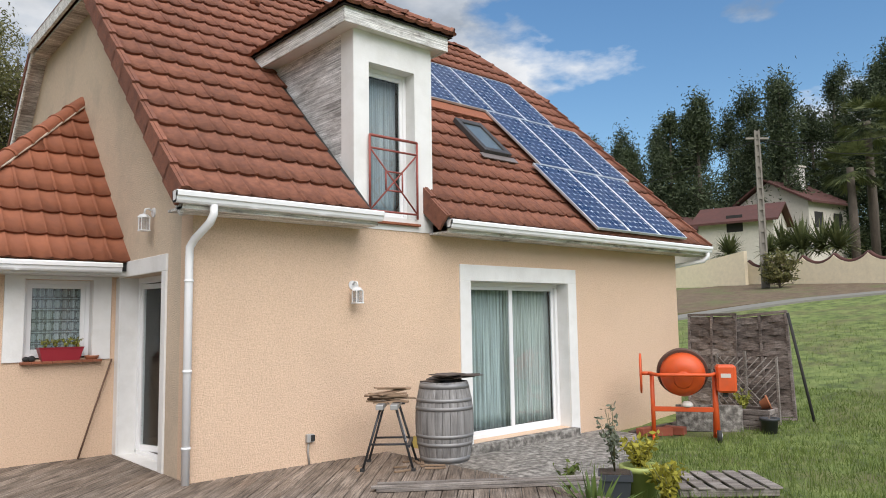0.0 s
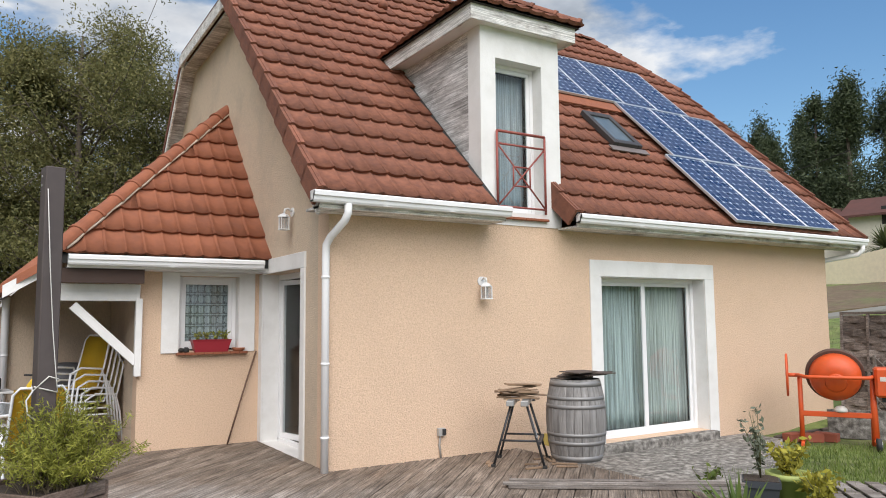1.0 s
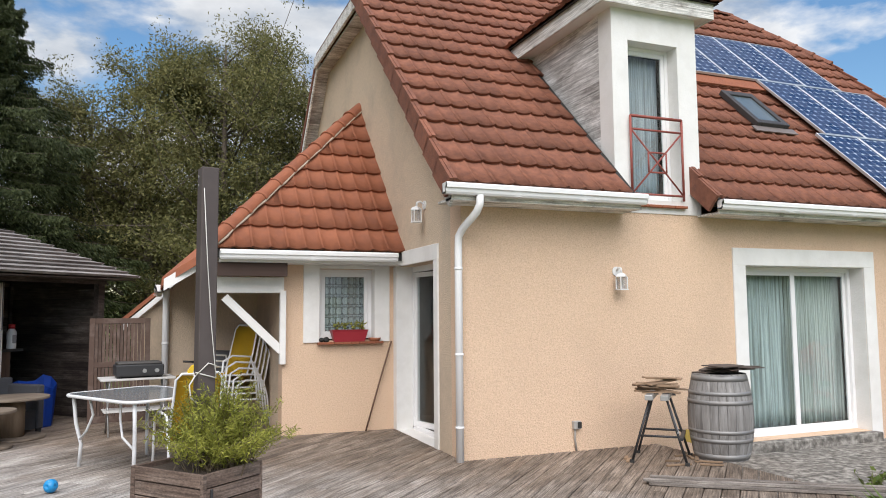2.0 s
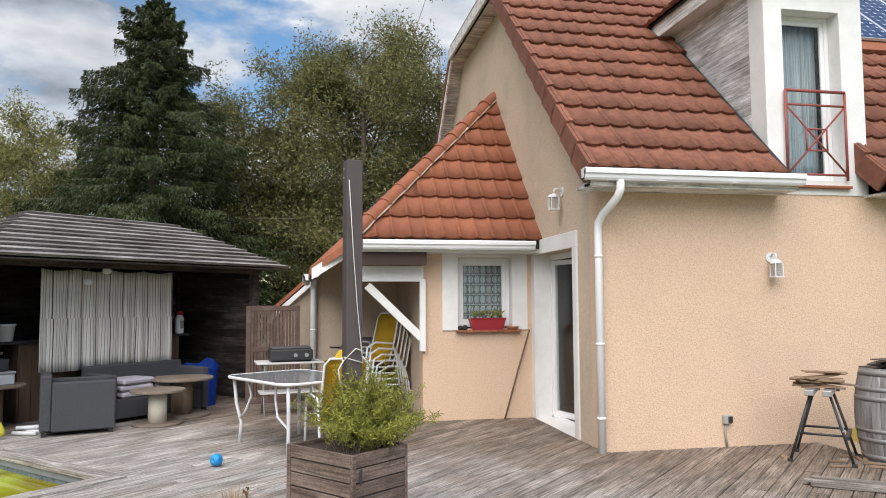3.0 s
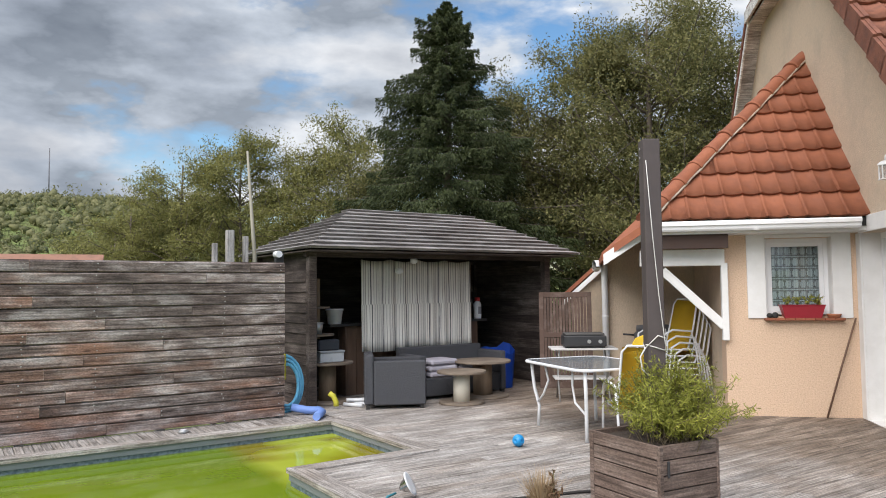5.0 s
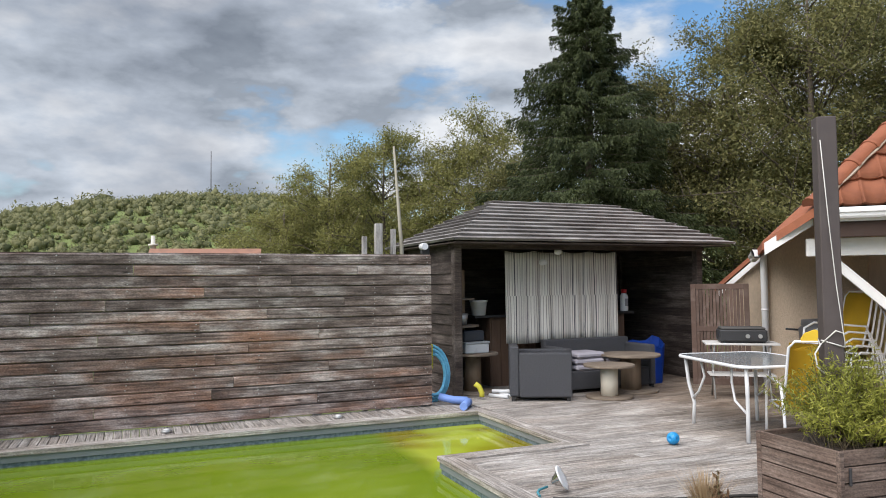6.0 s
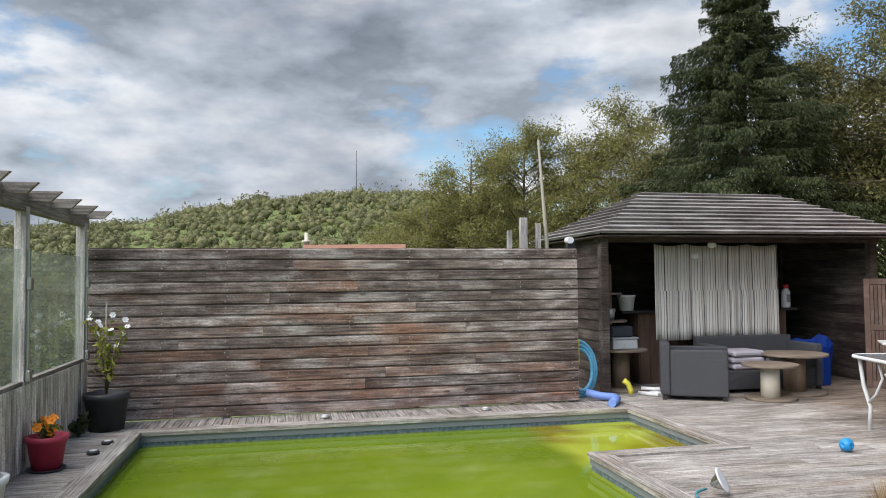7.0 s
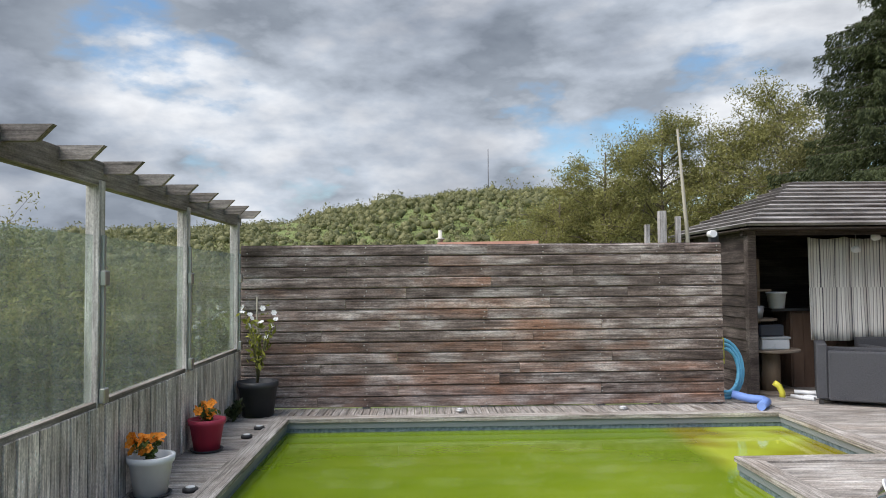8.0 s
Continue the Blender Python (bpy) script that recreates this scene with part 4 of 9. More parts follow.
PITCH = 0.146
drng = random.Random(4)
hidden = bmesh.new()
boards = 0
for r in range(104):
    w = -3.0 + r * PITCH
    spans = [[GU - 0.02, deck_end(w)]]
    if PW0 - CB < w < PW2 + CB:
        right = (PU2 if w > PW1 - CB else PU1) + CB
        spans = [[GU - 0.02, PU0 - CB], [right, deck_end(w)]]
    if w > PW2 + CB:
        spans = [[PU2 + CB, deck_end(w)]]
    if w > FW + 0.1:
        spans = [[-0.8, deck_end(w)]]
    for a, b in spans:
        x = a
        first = drng.uniform(1.2, 3.6)
        while x < b - 0.05:
            e = min(b, x + first)
            if b - e < 0.7:
                e = b
            first = drng.uniform(2.6, 4.0)
            last = e == b and 3.3 + w < b < 3.6 + w
            me = board_mesh(e - x - 0.006, PITCH - 0.007, 0.028, 0.0, 1.0 if last else 0.0)
            mm = pose(x, w, drng.uniform(-0.003, 0.0), drng.uniform(-0.5, 0.5), 0, 0)
            if w < 0.3:
                hidden.from_mesh(me)
                bpy.data.meshes.remove(me)
                hidden.verts.ensure_lookup_table()
                for v in hidden.verts[-12:]:
                    v.co = mm @ v.co
            else:
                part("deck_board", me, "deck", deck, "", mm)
                boards += 1
            x = e
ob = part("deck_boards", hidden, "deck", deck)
tagged(ob, kind="stuff")
# narrow boards across the strip under the fence
x, k = GU - 0.02, 0
me = board_mesh(FW + 0.06 - (PW2 + CB), 0.079, 0.028)
while x < PU2 + CB:
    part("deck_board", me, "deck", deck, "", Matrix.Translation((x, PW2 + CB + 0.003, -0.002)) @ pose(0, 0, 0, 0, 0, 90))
    x += 0.084
# coping boards round the pool
for a, b in (((PU0, PW2), (PU2, PW2)), ((PU2, PW2), (PU2, PW1)), ((PU2, PW1), (PU1, PW1)), ((PU1, PW1), (PU1, PW0)), ((PU1, PW0), (PU0, PW0)), ((PU0, PW0), (PU0, PW2))):
    a, b = Vector((*a, 0)), Vector((*b, 0))
    d = (b - a).normalized()
    nrm = Vector((-d.y, d.x, 0))
    bm = bmesh.new()
    concave = (a - Vector((PU1, PW1, 0))).length < 0.01, (b - Vector((PU1, PW1, 0))).length < 0.01
    L = (b - a).length
    i0, i1 = 0.03, CB
    pts = [(0 + (i0 if not concave[0] else -i0), -i0), (L - (i0 if not concave[1] else -i0), -i0), (L + (i1 if not concave[1] else -i1), i1), (0 - (i1 if not concave[0] else -i1), i1)]
    mm = Matrix((d, nrm, Vector((0, 0, 1)))).transposed().to_4x4()
    prism(bm, [(p[0], p[1]) for p in pts], -0.03, 0.012)
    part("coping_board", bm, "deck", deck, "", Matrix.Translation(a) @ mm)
tagged(deck, "weathered grey timber terrace of long boards")

pool = thing("pool", "L-shaped swimming pool with neglected green water", "pool", UV, kind="structure")
POLY = [(PU0, PW0), (PU1, PW0), (PU1, PW1), (PU2, PW1), (PU2, PW2), (PU0, PW2)]
def off(poly, d):
    s = {0: (-1, -1), 1: (1, -1), 2: (1, -1), 3: (1, -1), 4: (1, 1), 5: (-1, 1)}
    return [(p[0] + s[i][0] * d, p[1] + s[i][1] * d) for i, p in enumerate(poly)]
for nm, z0, z1, inset, mat, lab in (("liner_wall", -1.5, -0.095, 0.0, "liner", "mottled blue liner"), ("rail", -0.095, -0.03, 0.012, "rail_grey", "grey plastic edge profile")):
    if mat == "rail_grey":
        plain("rail_grey", (0.20, 0.22, 0.24), 0.5)
    bm = bmesh.new()
    inner, outer = off(POLY, -inset), off(POLY, 0.06)
    n = len(POLY)
    for i in range(n):
        j = (i + 1) % n
        q = [inner[i], inner[j], outer[j], outer[i]]
        lo = [bm.verts.new((*p, z0)) for p in q]
        hi = [bm.verts.new((*p, z1)) for p in q]
        bm.faces.new(lo)
        bm.faces.new(hi)
        for k in range(4):
            bm.faces.new((lo[k], lo[(k + 1) % 4], hi[(k + 1) % 4], hi[k]))
    part(nm, bm, mat, pool, lab)
bm = bmesh.new()
prism(bm, [(PU0 - 0.05, PW0 - 0.05), (PU2 + 0.05, PW0 - 0.05), (PU2 + 0.05, PW2 + 0.05), (PU0 - 0.05, PW2 + 0.05)], -1.6, -1.5)
part("pool_floor", bm, "liner", pool)


def water_material():
    m = bpy.data.materials.new("green_water")
    m.use_nodes = True
    nt = m.node_tree
    b = nt.nodes["Principled BSDF"]
    tc = nt.nodes.new("ShaderNodeTexCoord")
    n1 = nt.nodes.new("ShaderNodeTexNoise")
    n1.inputs["Scale"].default_value = 0.6
    n1.inputs["Detail"].default_value = 3
    nt.links.new(tc.outputs["Object"], n1.inputs["Vector"])
    sep = nt.nodes.new("ShaderNodeSeparateXYZ")
    nt.links.new(tc.outputs["Object"], sep.inputs[0])
    # the shallow bay is paler and yellower: its steps lie close under the surface
    bay = nt.nodes.new("ShaderNodeMapRange")
    bay.inputs["From Min"].default_value, bay.inputs["From Max"].default_value = PU1 - 0.1, PU1 + 0.15
    nt.links.new(sep.outputs["X"], bay.inputs["Value"])
    r = ramp_node(nt, [(0.35, (0.118, 0.185, 0.006)), (0.65, (0.165, 0.238, 0.010))])
    nt.links.new(n1.outputs["Fac"], r.inputs[0])
    n2 = nt.nodes.new("ShaderNodeTexNoise")
    n2.inputs["Scale"].default_value = 1.6
    n2.inputs["Detail"].default_value = 1
    nt.links.new(tc.outputs["Object"], n2.inputs["Vector"])
    r2 = ramp_node(nt, [(0.40, (0.20, 0.17, 0.004)), (0.60, (0.36, 0.42, 0.04))])
    nt.links.new(n2.outputs["Fac"], r2.inputs[0])
    mx = nt.nodes.new("ShaderNodeMixRGB")
    nt.links.new(bay.outputs[0], mx.inputs[0])
    nt.links.new(r.outputs[0], mx.inputs[1])
    nt.links.new(r2.outputs[0], mx.inputs[2])
    nt.links.new(mx.outputs[0], b.inputs["Base Color"])
    b.inputs["Roughness"].default_value = 0.06
    b.inputs["IOR"].default_value = 1.33
    n3 = nt.nodes.new("ShaderNodeTexNoise")
    n3.inputs["Scale"].default_value = 5
    n3.inputs["Detail"].default_value = 2
    nt.links.new(tc.outputs["Object"], n3.inputs["Vector"])
    bp = nt.nodes.new("ShaderNodeBump")
    bp.inputs["Strength"].default_value = 0.06
    bp.inputs["Distance"].default_value = 0.02
    nt.links.new(n3.outputs["Fac"], bp.inputs["Height"])
    nt.links.new(bp.outputs[0], b.inputs["Normal"])
    return m


MAT["water"] = water_material()
bm = bmesh.new()
prism(bm, off(POLY, 0.02), -0.30, -0.14)
tagged(part("water", bm, "water", None, "", UV), "still opaque green pool water", "water", kind="structure")

# ---------------------------------------------------------------- long fence
fence = thing("fence", "tall fence of weathered grey and brown horizontal boards", "fence", UV)
frng = random.Random(11)
ROWS_F, FH = 15, 1.885
fu0, fu1 = GU + 0.03, -0.82
for r in range(ROWS_F):
    h = FH / ROWS_F
    joints = [fu0]
    base = fu0 + ((r * 0.83 + 0.9) % 2.4) + frng.uniform(-0.15, 0.15)
    while base < fu1 - 0.4:
        if base - joints[-1] > 0.5:
            joints.append(base)
        base += frng.uniform(2.3, 3.1)
    joints.append(fu1)
    for a, b in zip(joints, joints[1:]):
        bm = bmesh.new()
        L = b - a - 0.004
        pr = [(0.006, 0.007), (-0.006, 0.014), (-0.006, h - 0.014), (0.006, h - 0.006), (0.020, h - 0.006), (0.020, h + 0.0065), (0.030, h + 0.0065), (0.030, 0.007)]
        prism(bm, pr, 0, L, "x")
        part("board", bm, "fence", fence, "", Matrix.Translation((a, FW + frng.uniform(-0.003, 0.003), r * h + 0.01)) @ pose(0, 0, 0, frng.uniform(-0.8, 0.8), 0, 0))
for u in [fu0 + 0.06 + k * 1.38 for k in range(5)] + [fu1 - 0.1]:
    boxed("post", (-0.045, 0.0, -0.3, 0.045, 0.09, FH - 0.01), "post_wood", fence, "", Matrix.Translation((u, FW + 0.034, 0)))

# nail heads in pairs where the boards cross the posts
bm = bmesh.new()
for u in [fu0 + 0.06 + k * 0.69 for k in range(9)]:
    for r in range(ROWS_F):
        for dz in (0.035, 0.092):
            if frng.random() < 0.8:
                cu_, cz_ = u + frng.uniform(-0.02, 0.02), r * FH / ROWS_F + 0.01 + dz + frng.uniform(-0.006, 0.006)
                rr_ = frng.uniform(0.006, 0.009)
                vs = [bm.verts.new((cu_ + rr_ * math.cos(a), FW - 0.0095, cz_ + rr_ * math.sin(a))) for a in (q * math.pi / 3 for q in range(6))]
                top_v = bm.verts.new((cu_, FW - 0.012, cz_))
                for q in range(6):
                    bm.faces.new((vs[q], vs[(q + 1) % 6], top_v))
tagged(part("nail_heads", bm, plain("nail_grey", (0.42, 0.41, 0.39), 0.5, 0.4), fence, "grey nail heads"), kind="stuff")

# ---------------------------------------------------------------- glass screen with pergola beam
screen = thing("glass_screen", "wooden wind screen with dusty glass panes over vertical boards", "screen", UV)
PW = [8.66, 6.88, 5.11, 3.35, 1.60]
for w in PW:
    p = boxed("post", (-0.045, -0.045, -0.2, 0.045, 0.045, 2.16), "post_wood", screen, "", Matrix.Translation((GU, w, 0)), 0.004)
    if w < 8.7:
        for z in (1.52, 0.76):
            c = boxed("clamp", (0.046, -0.035, z - 0.05, 0.085, 0.035, z + 0.05), plain("steel", (0.45, 0.45, 0.44), 0.35, 1.0), screen, "steel glass clamp", Matrix.Translation((GU, w, 0)), 0.006)
        boxed("channel", (0.046, -0.016, 0.72, 0.066, 0.016, 1.80), plain("alu", (0.45, 0.46, 0.45), 0.4, 0.8), screen, "grey metal glazing bar", Matrix.Translation((GU, w, 0)))
boxed("beam", (1.4, -0.04, 2.12, 8.80, 0.04, 2.285), "beam_wood", screen, "", Matrix.Translation((GU, 0, 0)) @ pose(0, 0, 0, 0, 0, 90), 0.005)
for a, b in zip(PW[1:], PW):
    p = boxed("pane", (GU + 0.004, a + 0.06, 0.73, GU + 0.012, b - 0.06, 1.80), "screen_glass", screen, "dusty clear glass")
    p.visible_shadow = False
    boxed("bottom_rail", (a + 0.045, -0.035, 0.685, b - 0.045, 0.03, 0.725), "beam_wood", screen, "", Matrix.Translation((GU, 0, 0)) @ pose(0, 0, 0, 0, 0, 90))
for a, b in zip(PW[1:], PW):
    boxed("backing_board", (GU - 0.012, a + 0.05, 0.0, GU + 0.006, b - 0.05, 0.684), "gazebo_wood", screen, "dark boards behind the slats")
slat = bmesh.new()
box(slat, -0.051, -0.012, 0.0, 0.051, 0.012, 0.685, bevel=0.004)
slat_me = mesh_of("slat", slat)
w = 1.75
while w < 8.78:
    part("slat", slat_me, "slat_wood", screen, "", Matrix.Translation((GU + 0.035 + frng.uniform(-0.004, 0.004), w, 0.005)) @ pose(0, 0, 0, 0, frng.uniform(-0.4, 0.4), 90))
    w += 0.116
bm = bmesh.new()
prism(bm, [(-0.24, 0.0), (0.15, 0.0), (0.235, 0.085), (-0.33, 0.085)], -0.022, 0.022, "y")
raf = mesh_of("rafter", bm)
for k in range(13):
    part("rafter", raf, "beam_wood", screen, "", Matrix.Translation((GU + 0.06, 8.67 - 0.586 * k, 2.205)))

# ---------------------------------------------------------------- gazebo shell
gazebo = thing("gazebo", "dark weathered timber pool house with a hipped board roof", "pool house", UV @ Matrix.Translation((0, 9.2, 0)))
GX0, GX1, GD = -0.30, 3.82, 1.95
for x, y in ((GX0, 0), (GX1, 0), (GX0, GD), (GX1, GD)):
    boxed("post", (-0.055, -0.055, 0, 0.055, 0.055, 2.06), "gazebo_wood", gazebo, "", Matrix.Translation((x, y, 0)), 0.006)


def lap_wall(x0, y0, x1, y1, z0, z1, n, mat="gazebo_wood"):
    L = math.hypot(x1 - x0, y1 - y0)
    a = math.degrees(math.atan2(y1 - y0, x1 - x0))
    for k in range(n):
        h = (z1 - z0) / n
        bm = bmesh.new()
        prism(bm, [(-0.028, -0.012), (-0.008, h), (0.006, h), (-0.010, -0.012)], 0, L, "x")
        part("wall_board", bm, mat, gazebo, "", Matrix.Translation((x0, y0, z0 + k * h)) @ pose(0, 0, 0, 0, 0, a))


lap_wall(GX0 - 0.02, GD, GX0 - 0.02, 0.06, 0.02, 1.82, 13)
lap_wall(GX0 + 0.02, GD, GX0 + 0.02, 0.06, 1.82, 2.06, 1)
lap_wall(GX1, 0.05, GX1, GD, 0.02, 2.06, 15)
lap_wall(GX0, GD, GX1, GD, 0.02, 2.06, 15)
for x0, y0, x1, y1 in ((GX0, 0, GX1, 0), (GX0, GD, GX1, GD)):
    boxed("beam", (x0 - 0.1, y0 - 0.04, 2.0, x1 + 0.1, y0 + 0.04, 2.12), "gazebo_wood", gazebo)
# hipped roof of lapped boards
RX0, RX1, RY0, RY1, GZ0, GZ1 = -0.52, 4.22, -0.42, GD + 0.40, 2.07, 2.78
QX0, QX1, QY = 0.78, 2.92, (-0.42 + GD + 0.40) / 2
NC = 11
for k in range(NC):
    f0, f1 = k / NC, (k + 1.25) / NC
    f1 = min(1.0, f1)
    def ring(f):
        return [(RX0 + (QX0 - RX0) * f, RY0 + (QY - RY0) * f), (RX1 + (QX1 - RX1) * f, RY0 + (QY - RY0) * f), (RX1 + (QX1 - RX1) * f, RY1 + (QY - RY1) * f), (RX0 + (QX0 - RX0) * f, RY1 + (QY - RY1) * f)]
    r0, r1 = ring(f0), ring(f1)
    za, zb = GZ0 + (GZ1 - GZ0) * f0 + 0.055, GZ0 + (GZ1 - GZ0) * f1 + 0.012
    for i in range(4):
        j = (i + 1) % 4
        a, b, c, d = Vector((*r0[i], za)), Vector((*r0[j], za)), Vector((*r1[j], zb)), Vector((*r1[i], zb))
        o = (b - a).normalized()
        up = ((d - a) - o * (d - a).dot(o)).normalized()
        nn = o.cross(up)
        mm = Matrix((o, up, nn)).transposed().to_4x4()
        inv = (Matrix.Translation(a) @ mm).inverted()
        bm = bmesh.new()
        q = [inv @ p for p in (a, b, c, d)]
        t = [bm.verts.new(p) for p in q]
        s = [bm.verts.new(p - Vector((0, -0.02 if e < 2 else 0, 0.036))) for e, p in enumerate(q)]
        bm.faces.new(t)
        bm.faces.new(s[::-1])
        for e in range(4):
            bm.faces.new((t[e], t[(e + 1) % 4], s[(e + 1) % 4], s[e]))
        part("roof_board", bm, "gazebo_roof", gazebo, "", Matrix.Translation(a) @ mm)
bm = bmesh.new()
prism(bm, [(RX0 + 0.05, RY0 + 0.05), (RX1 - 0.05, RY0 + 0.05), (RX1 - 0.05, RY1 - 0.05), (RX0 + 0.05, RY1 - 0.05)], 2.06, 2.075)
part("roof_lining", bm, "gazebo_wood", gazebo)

# ---------------------------------------------------------------- trees


def leaf_cards(rng, centres, sizes, flat=0.0, wide=0.45, simple=False):
    """Small pointed leaves as folded quads at centres. Returns vertices and faces."""
    n = len(centres)
    a = rng.normal(size=(n, 3))
    a[:, 2] *= 1 - flat
    a /= np.linalg.norm(a, axis=1)[:, None]
    b = rng.normal(size=(n, 3))
    b -= a * (a * b).sum(1)[:, None]
    b /= np.linalg.norm(b, axis=1)[:, None]
    s = np.asarray(sizes)[:, None]
    if simple:
        v = np.stack([centres - a * s, centres + b * s * wide * 1.6, centres + a * s], 1).reshape(-1, 3)
        return v, np.arange(3 * n).reshape(-1, 3)
    v = np.stack([centres - a * s, centres + b * s * wide, centres + a * s, centres - b * s * wide], 1).reshape(-1, 3)
    f = np.arange(4 * n).reshape(-1, 4)
    return v, f


def mesh_from(name, v, f, material):
    me = bpy.data.meshes.new(name)
    me.from_pydata(v.tolist(), [], f.tolist())
    me.materials.append(MAT[material])
    return me


def broadleaf(name, label, x, y, height, radius, seed, leaf="leaf_oak", leaves=15000, size=0.10, trunk=0.22, low=0.25, group="", lean=0.0):
    """A broad tree: tapered trunk, forking limbs and a crown of leaf sprays round the twigs, with gaps."""
    rng = np.random.default_rng(seed)
    z = ground_z(x, y)
    t = thing(name, label, "tree", Matrix.Translation((x, y, z - 0.1)), group)
    H = height - z
    bm = bmesh.new()
    tube(bm, [(0, 0, 0), (0.1 + lean * 0.3, 0.05, H * 0.3), (lean * 0.7, -0.1, H * 0.6), (lean, 0.05, H * 0.9)], 0, 8, [trunk, trunk * 0.75, trunk * 0.45, 0.03])
    tips = []
    for k in range(54):
        f = rng.uniform(low, 0.93)
        a = rng.uniform(0, 2 * math.pi)
        reach = radius * (0.45 + 0.65 * math.sin(math.pi * min(1, (f - low) / (1 - low) * 0.80 + 0.18))) * rng.uniform(0.6, 1.12)
        p0 = Vector((lean * f, 0, H * f * 0.92))
        p2 = p0 + Vector((math.cos(a) * reach, math.sin(a) * reach, reach * rng.uniform(0.1, 0.65)))
        p1 = p0.lerp(p2, 0.5) + Vector((0, 0, reach * 0.12))
        r0 = trunk * 0.4 * (1 - f * 0.6)
        tube(bm, [p0, p1, p2], 0, 5, [r0, r0 * 0.6, 0.012])
        tips += [p1, p1.lerp(p2, 0.4), p1.lerp(p2, 0.7), p2]
        for q in range(4):
            s = p0.lerp(p2, rng.uniform(0.4, 1.0))
            e = s + Vector(rng.normal(size=3) * reach * 0.22 + np.array([0, 0, 0.12 * reach]))
            tube(bm, [s, s.lerp(e, 0.5) + Vector((0, 0, 0.05)), e], 0, 4, [r0 * 0.3, r0 * 0.2, 0.008])
            tips += [s.lerp(e, 0.5), e]
    tips.append(Vector((lean, 0, H * 0.95)))
    part("trunk", bm, "trunk", t)
    c = np.array([list(p) for p in tips])
    pick = rng.integers(0, len(c), leaves)
    clump = rng.uniform(0.2, 0.55, len(c)) * radius * 0.23
    d = np.clip(rng.normal(size=(leaves, 3)), -1.7, 1.7)
    pos = c[pick] + d * clump[pick][:, None] * np.array([1, 1, 0.75])
    pos = pos[pos[:, 2] > 0.4]
    v, f = leaf_cards(rng, pos, rng.uniform(0.6, 1.25, len(pos)) * size, simple=True)
    part("crown", mesh_from("crown", v, f, leaf), leaf, t)
    return t


def spruce(label, x, y, height, radius, seed):
    """A conifer: straight trunk, whorls of drooping boughs hung with short needle sprays."""
    rng = np.random.default_rng(seed)
    z = ground_z(x, y)
    H = height - z
    t = thing("spruce_tree", label, "tree", Matrix.Translation((x, y, z - 0.1)))
    bm = bmesh.new()
    tube(bm, [(0, 0, 0), (0, 0, H * 0.5), (0, 0, H)], 0, 8, [0.26, 0.14, 0.006])
    pts, ways, szs = [], [], []
    zz = H * 0.12
    while zz < H * 0.997:
        f = zz / H
        n = rng.integers(5, 8)
        a0 = rng.uniform(0, 6.28)
        for k in range(n):
            a = a0 + 6.28 * k / n + rng.uniform(-0.3, 0.3)
            L = radius * (1 - f) ** 0.70 * 1.06 * min(1.0, 0.2 + (1 - f) * 9) * rng.uniform(0.5, 1.3) + 0.02
            d = np.array([math.cos(a), math.sin(a), 0])
            rise = 0.45 if f > 0.86 else 0.10
            bend = lambda s: L * (rise * s - 0.42 * s * s + 0.20 * s ** 4)
            p = [np.array([0, 0, zz]) + d * L * s + np.array([0, 0, bend(s)]) for s in (0, 0.35, 0.7, 1.0)]
            tube(bm, p, 0, 4, [0.035 * (1 - f) + 0.006, 0.02 * (1 - f) + 0.005, 0.010, 0.004])
            m = int(430 * L + 40)
            s = rng.uniform(0.10, 1.0, m) ** 0.75
            side = np.array([-d[1], d[0], 0])
            wide = rng.normal(size=m) * 0.16 * L * (1.08 - s)
            drop = -np.abs(rng.normal(size=m)) * (0.05 + 0.20 * min(1.0, L / 2.2)) * (0.35 + 0.65 * s)
            base = np.array([0, 0, zz]) + d * (L * s)[:, None] + side * wide[:, None] + np.stack([0 * s, 0 * s, bend(s) + drop], 1)
            pts.append(base)
            w = d * 0.55 + side * np.sign(wide)[:, None] * 0.35 + np.stack([0 * s, 0 * s, -0.35 - 0.5 * rng.random(m) + 1.0 * (f > 0.93)], 1) + rng.normal(size=(m, 3)) * 0.22
            ways.append(w / np.linalg.norm(w, axis=1)[:, None])
            szs.append(rng.uniform(0.035, 0.085, m))
        zz += H * 0.021 * (1.25 - f) + 0.075
    part("trunk", bm, "trunk", t)
    pos, a, s = np.concatenate(pts), np.concatenate(ways), np.concatenate(szs)[:, None]
    b = rng.normal(size=a.shape)
    b -= a * (a * b).sum(1)[:, None]
    b /= np.linalg.norm(b, axis=1)[:, None]
    v = np.stack([pos - a * s, pos + b * s * 0.45, pos + a * s], 1).reshape(-1, 3)
    f = np.arange(3 * len(pos)).reshape(-1, 3)
    part("crown", mesh_from("crown", v, f, "leaf_spruce"), "leaf_spruce", t)
    return t


CX, CY = -3.07, -2.88


def polar(az, d):
    return CX + d * math.sin(radians(az)), CY + d * math.cos(radians(az))


def top_z(el, d):
    return 1.55 + d * math.tan(radians(el))


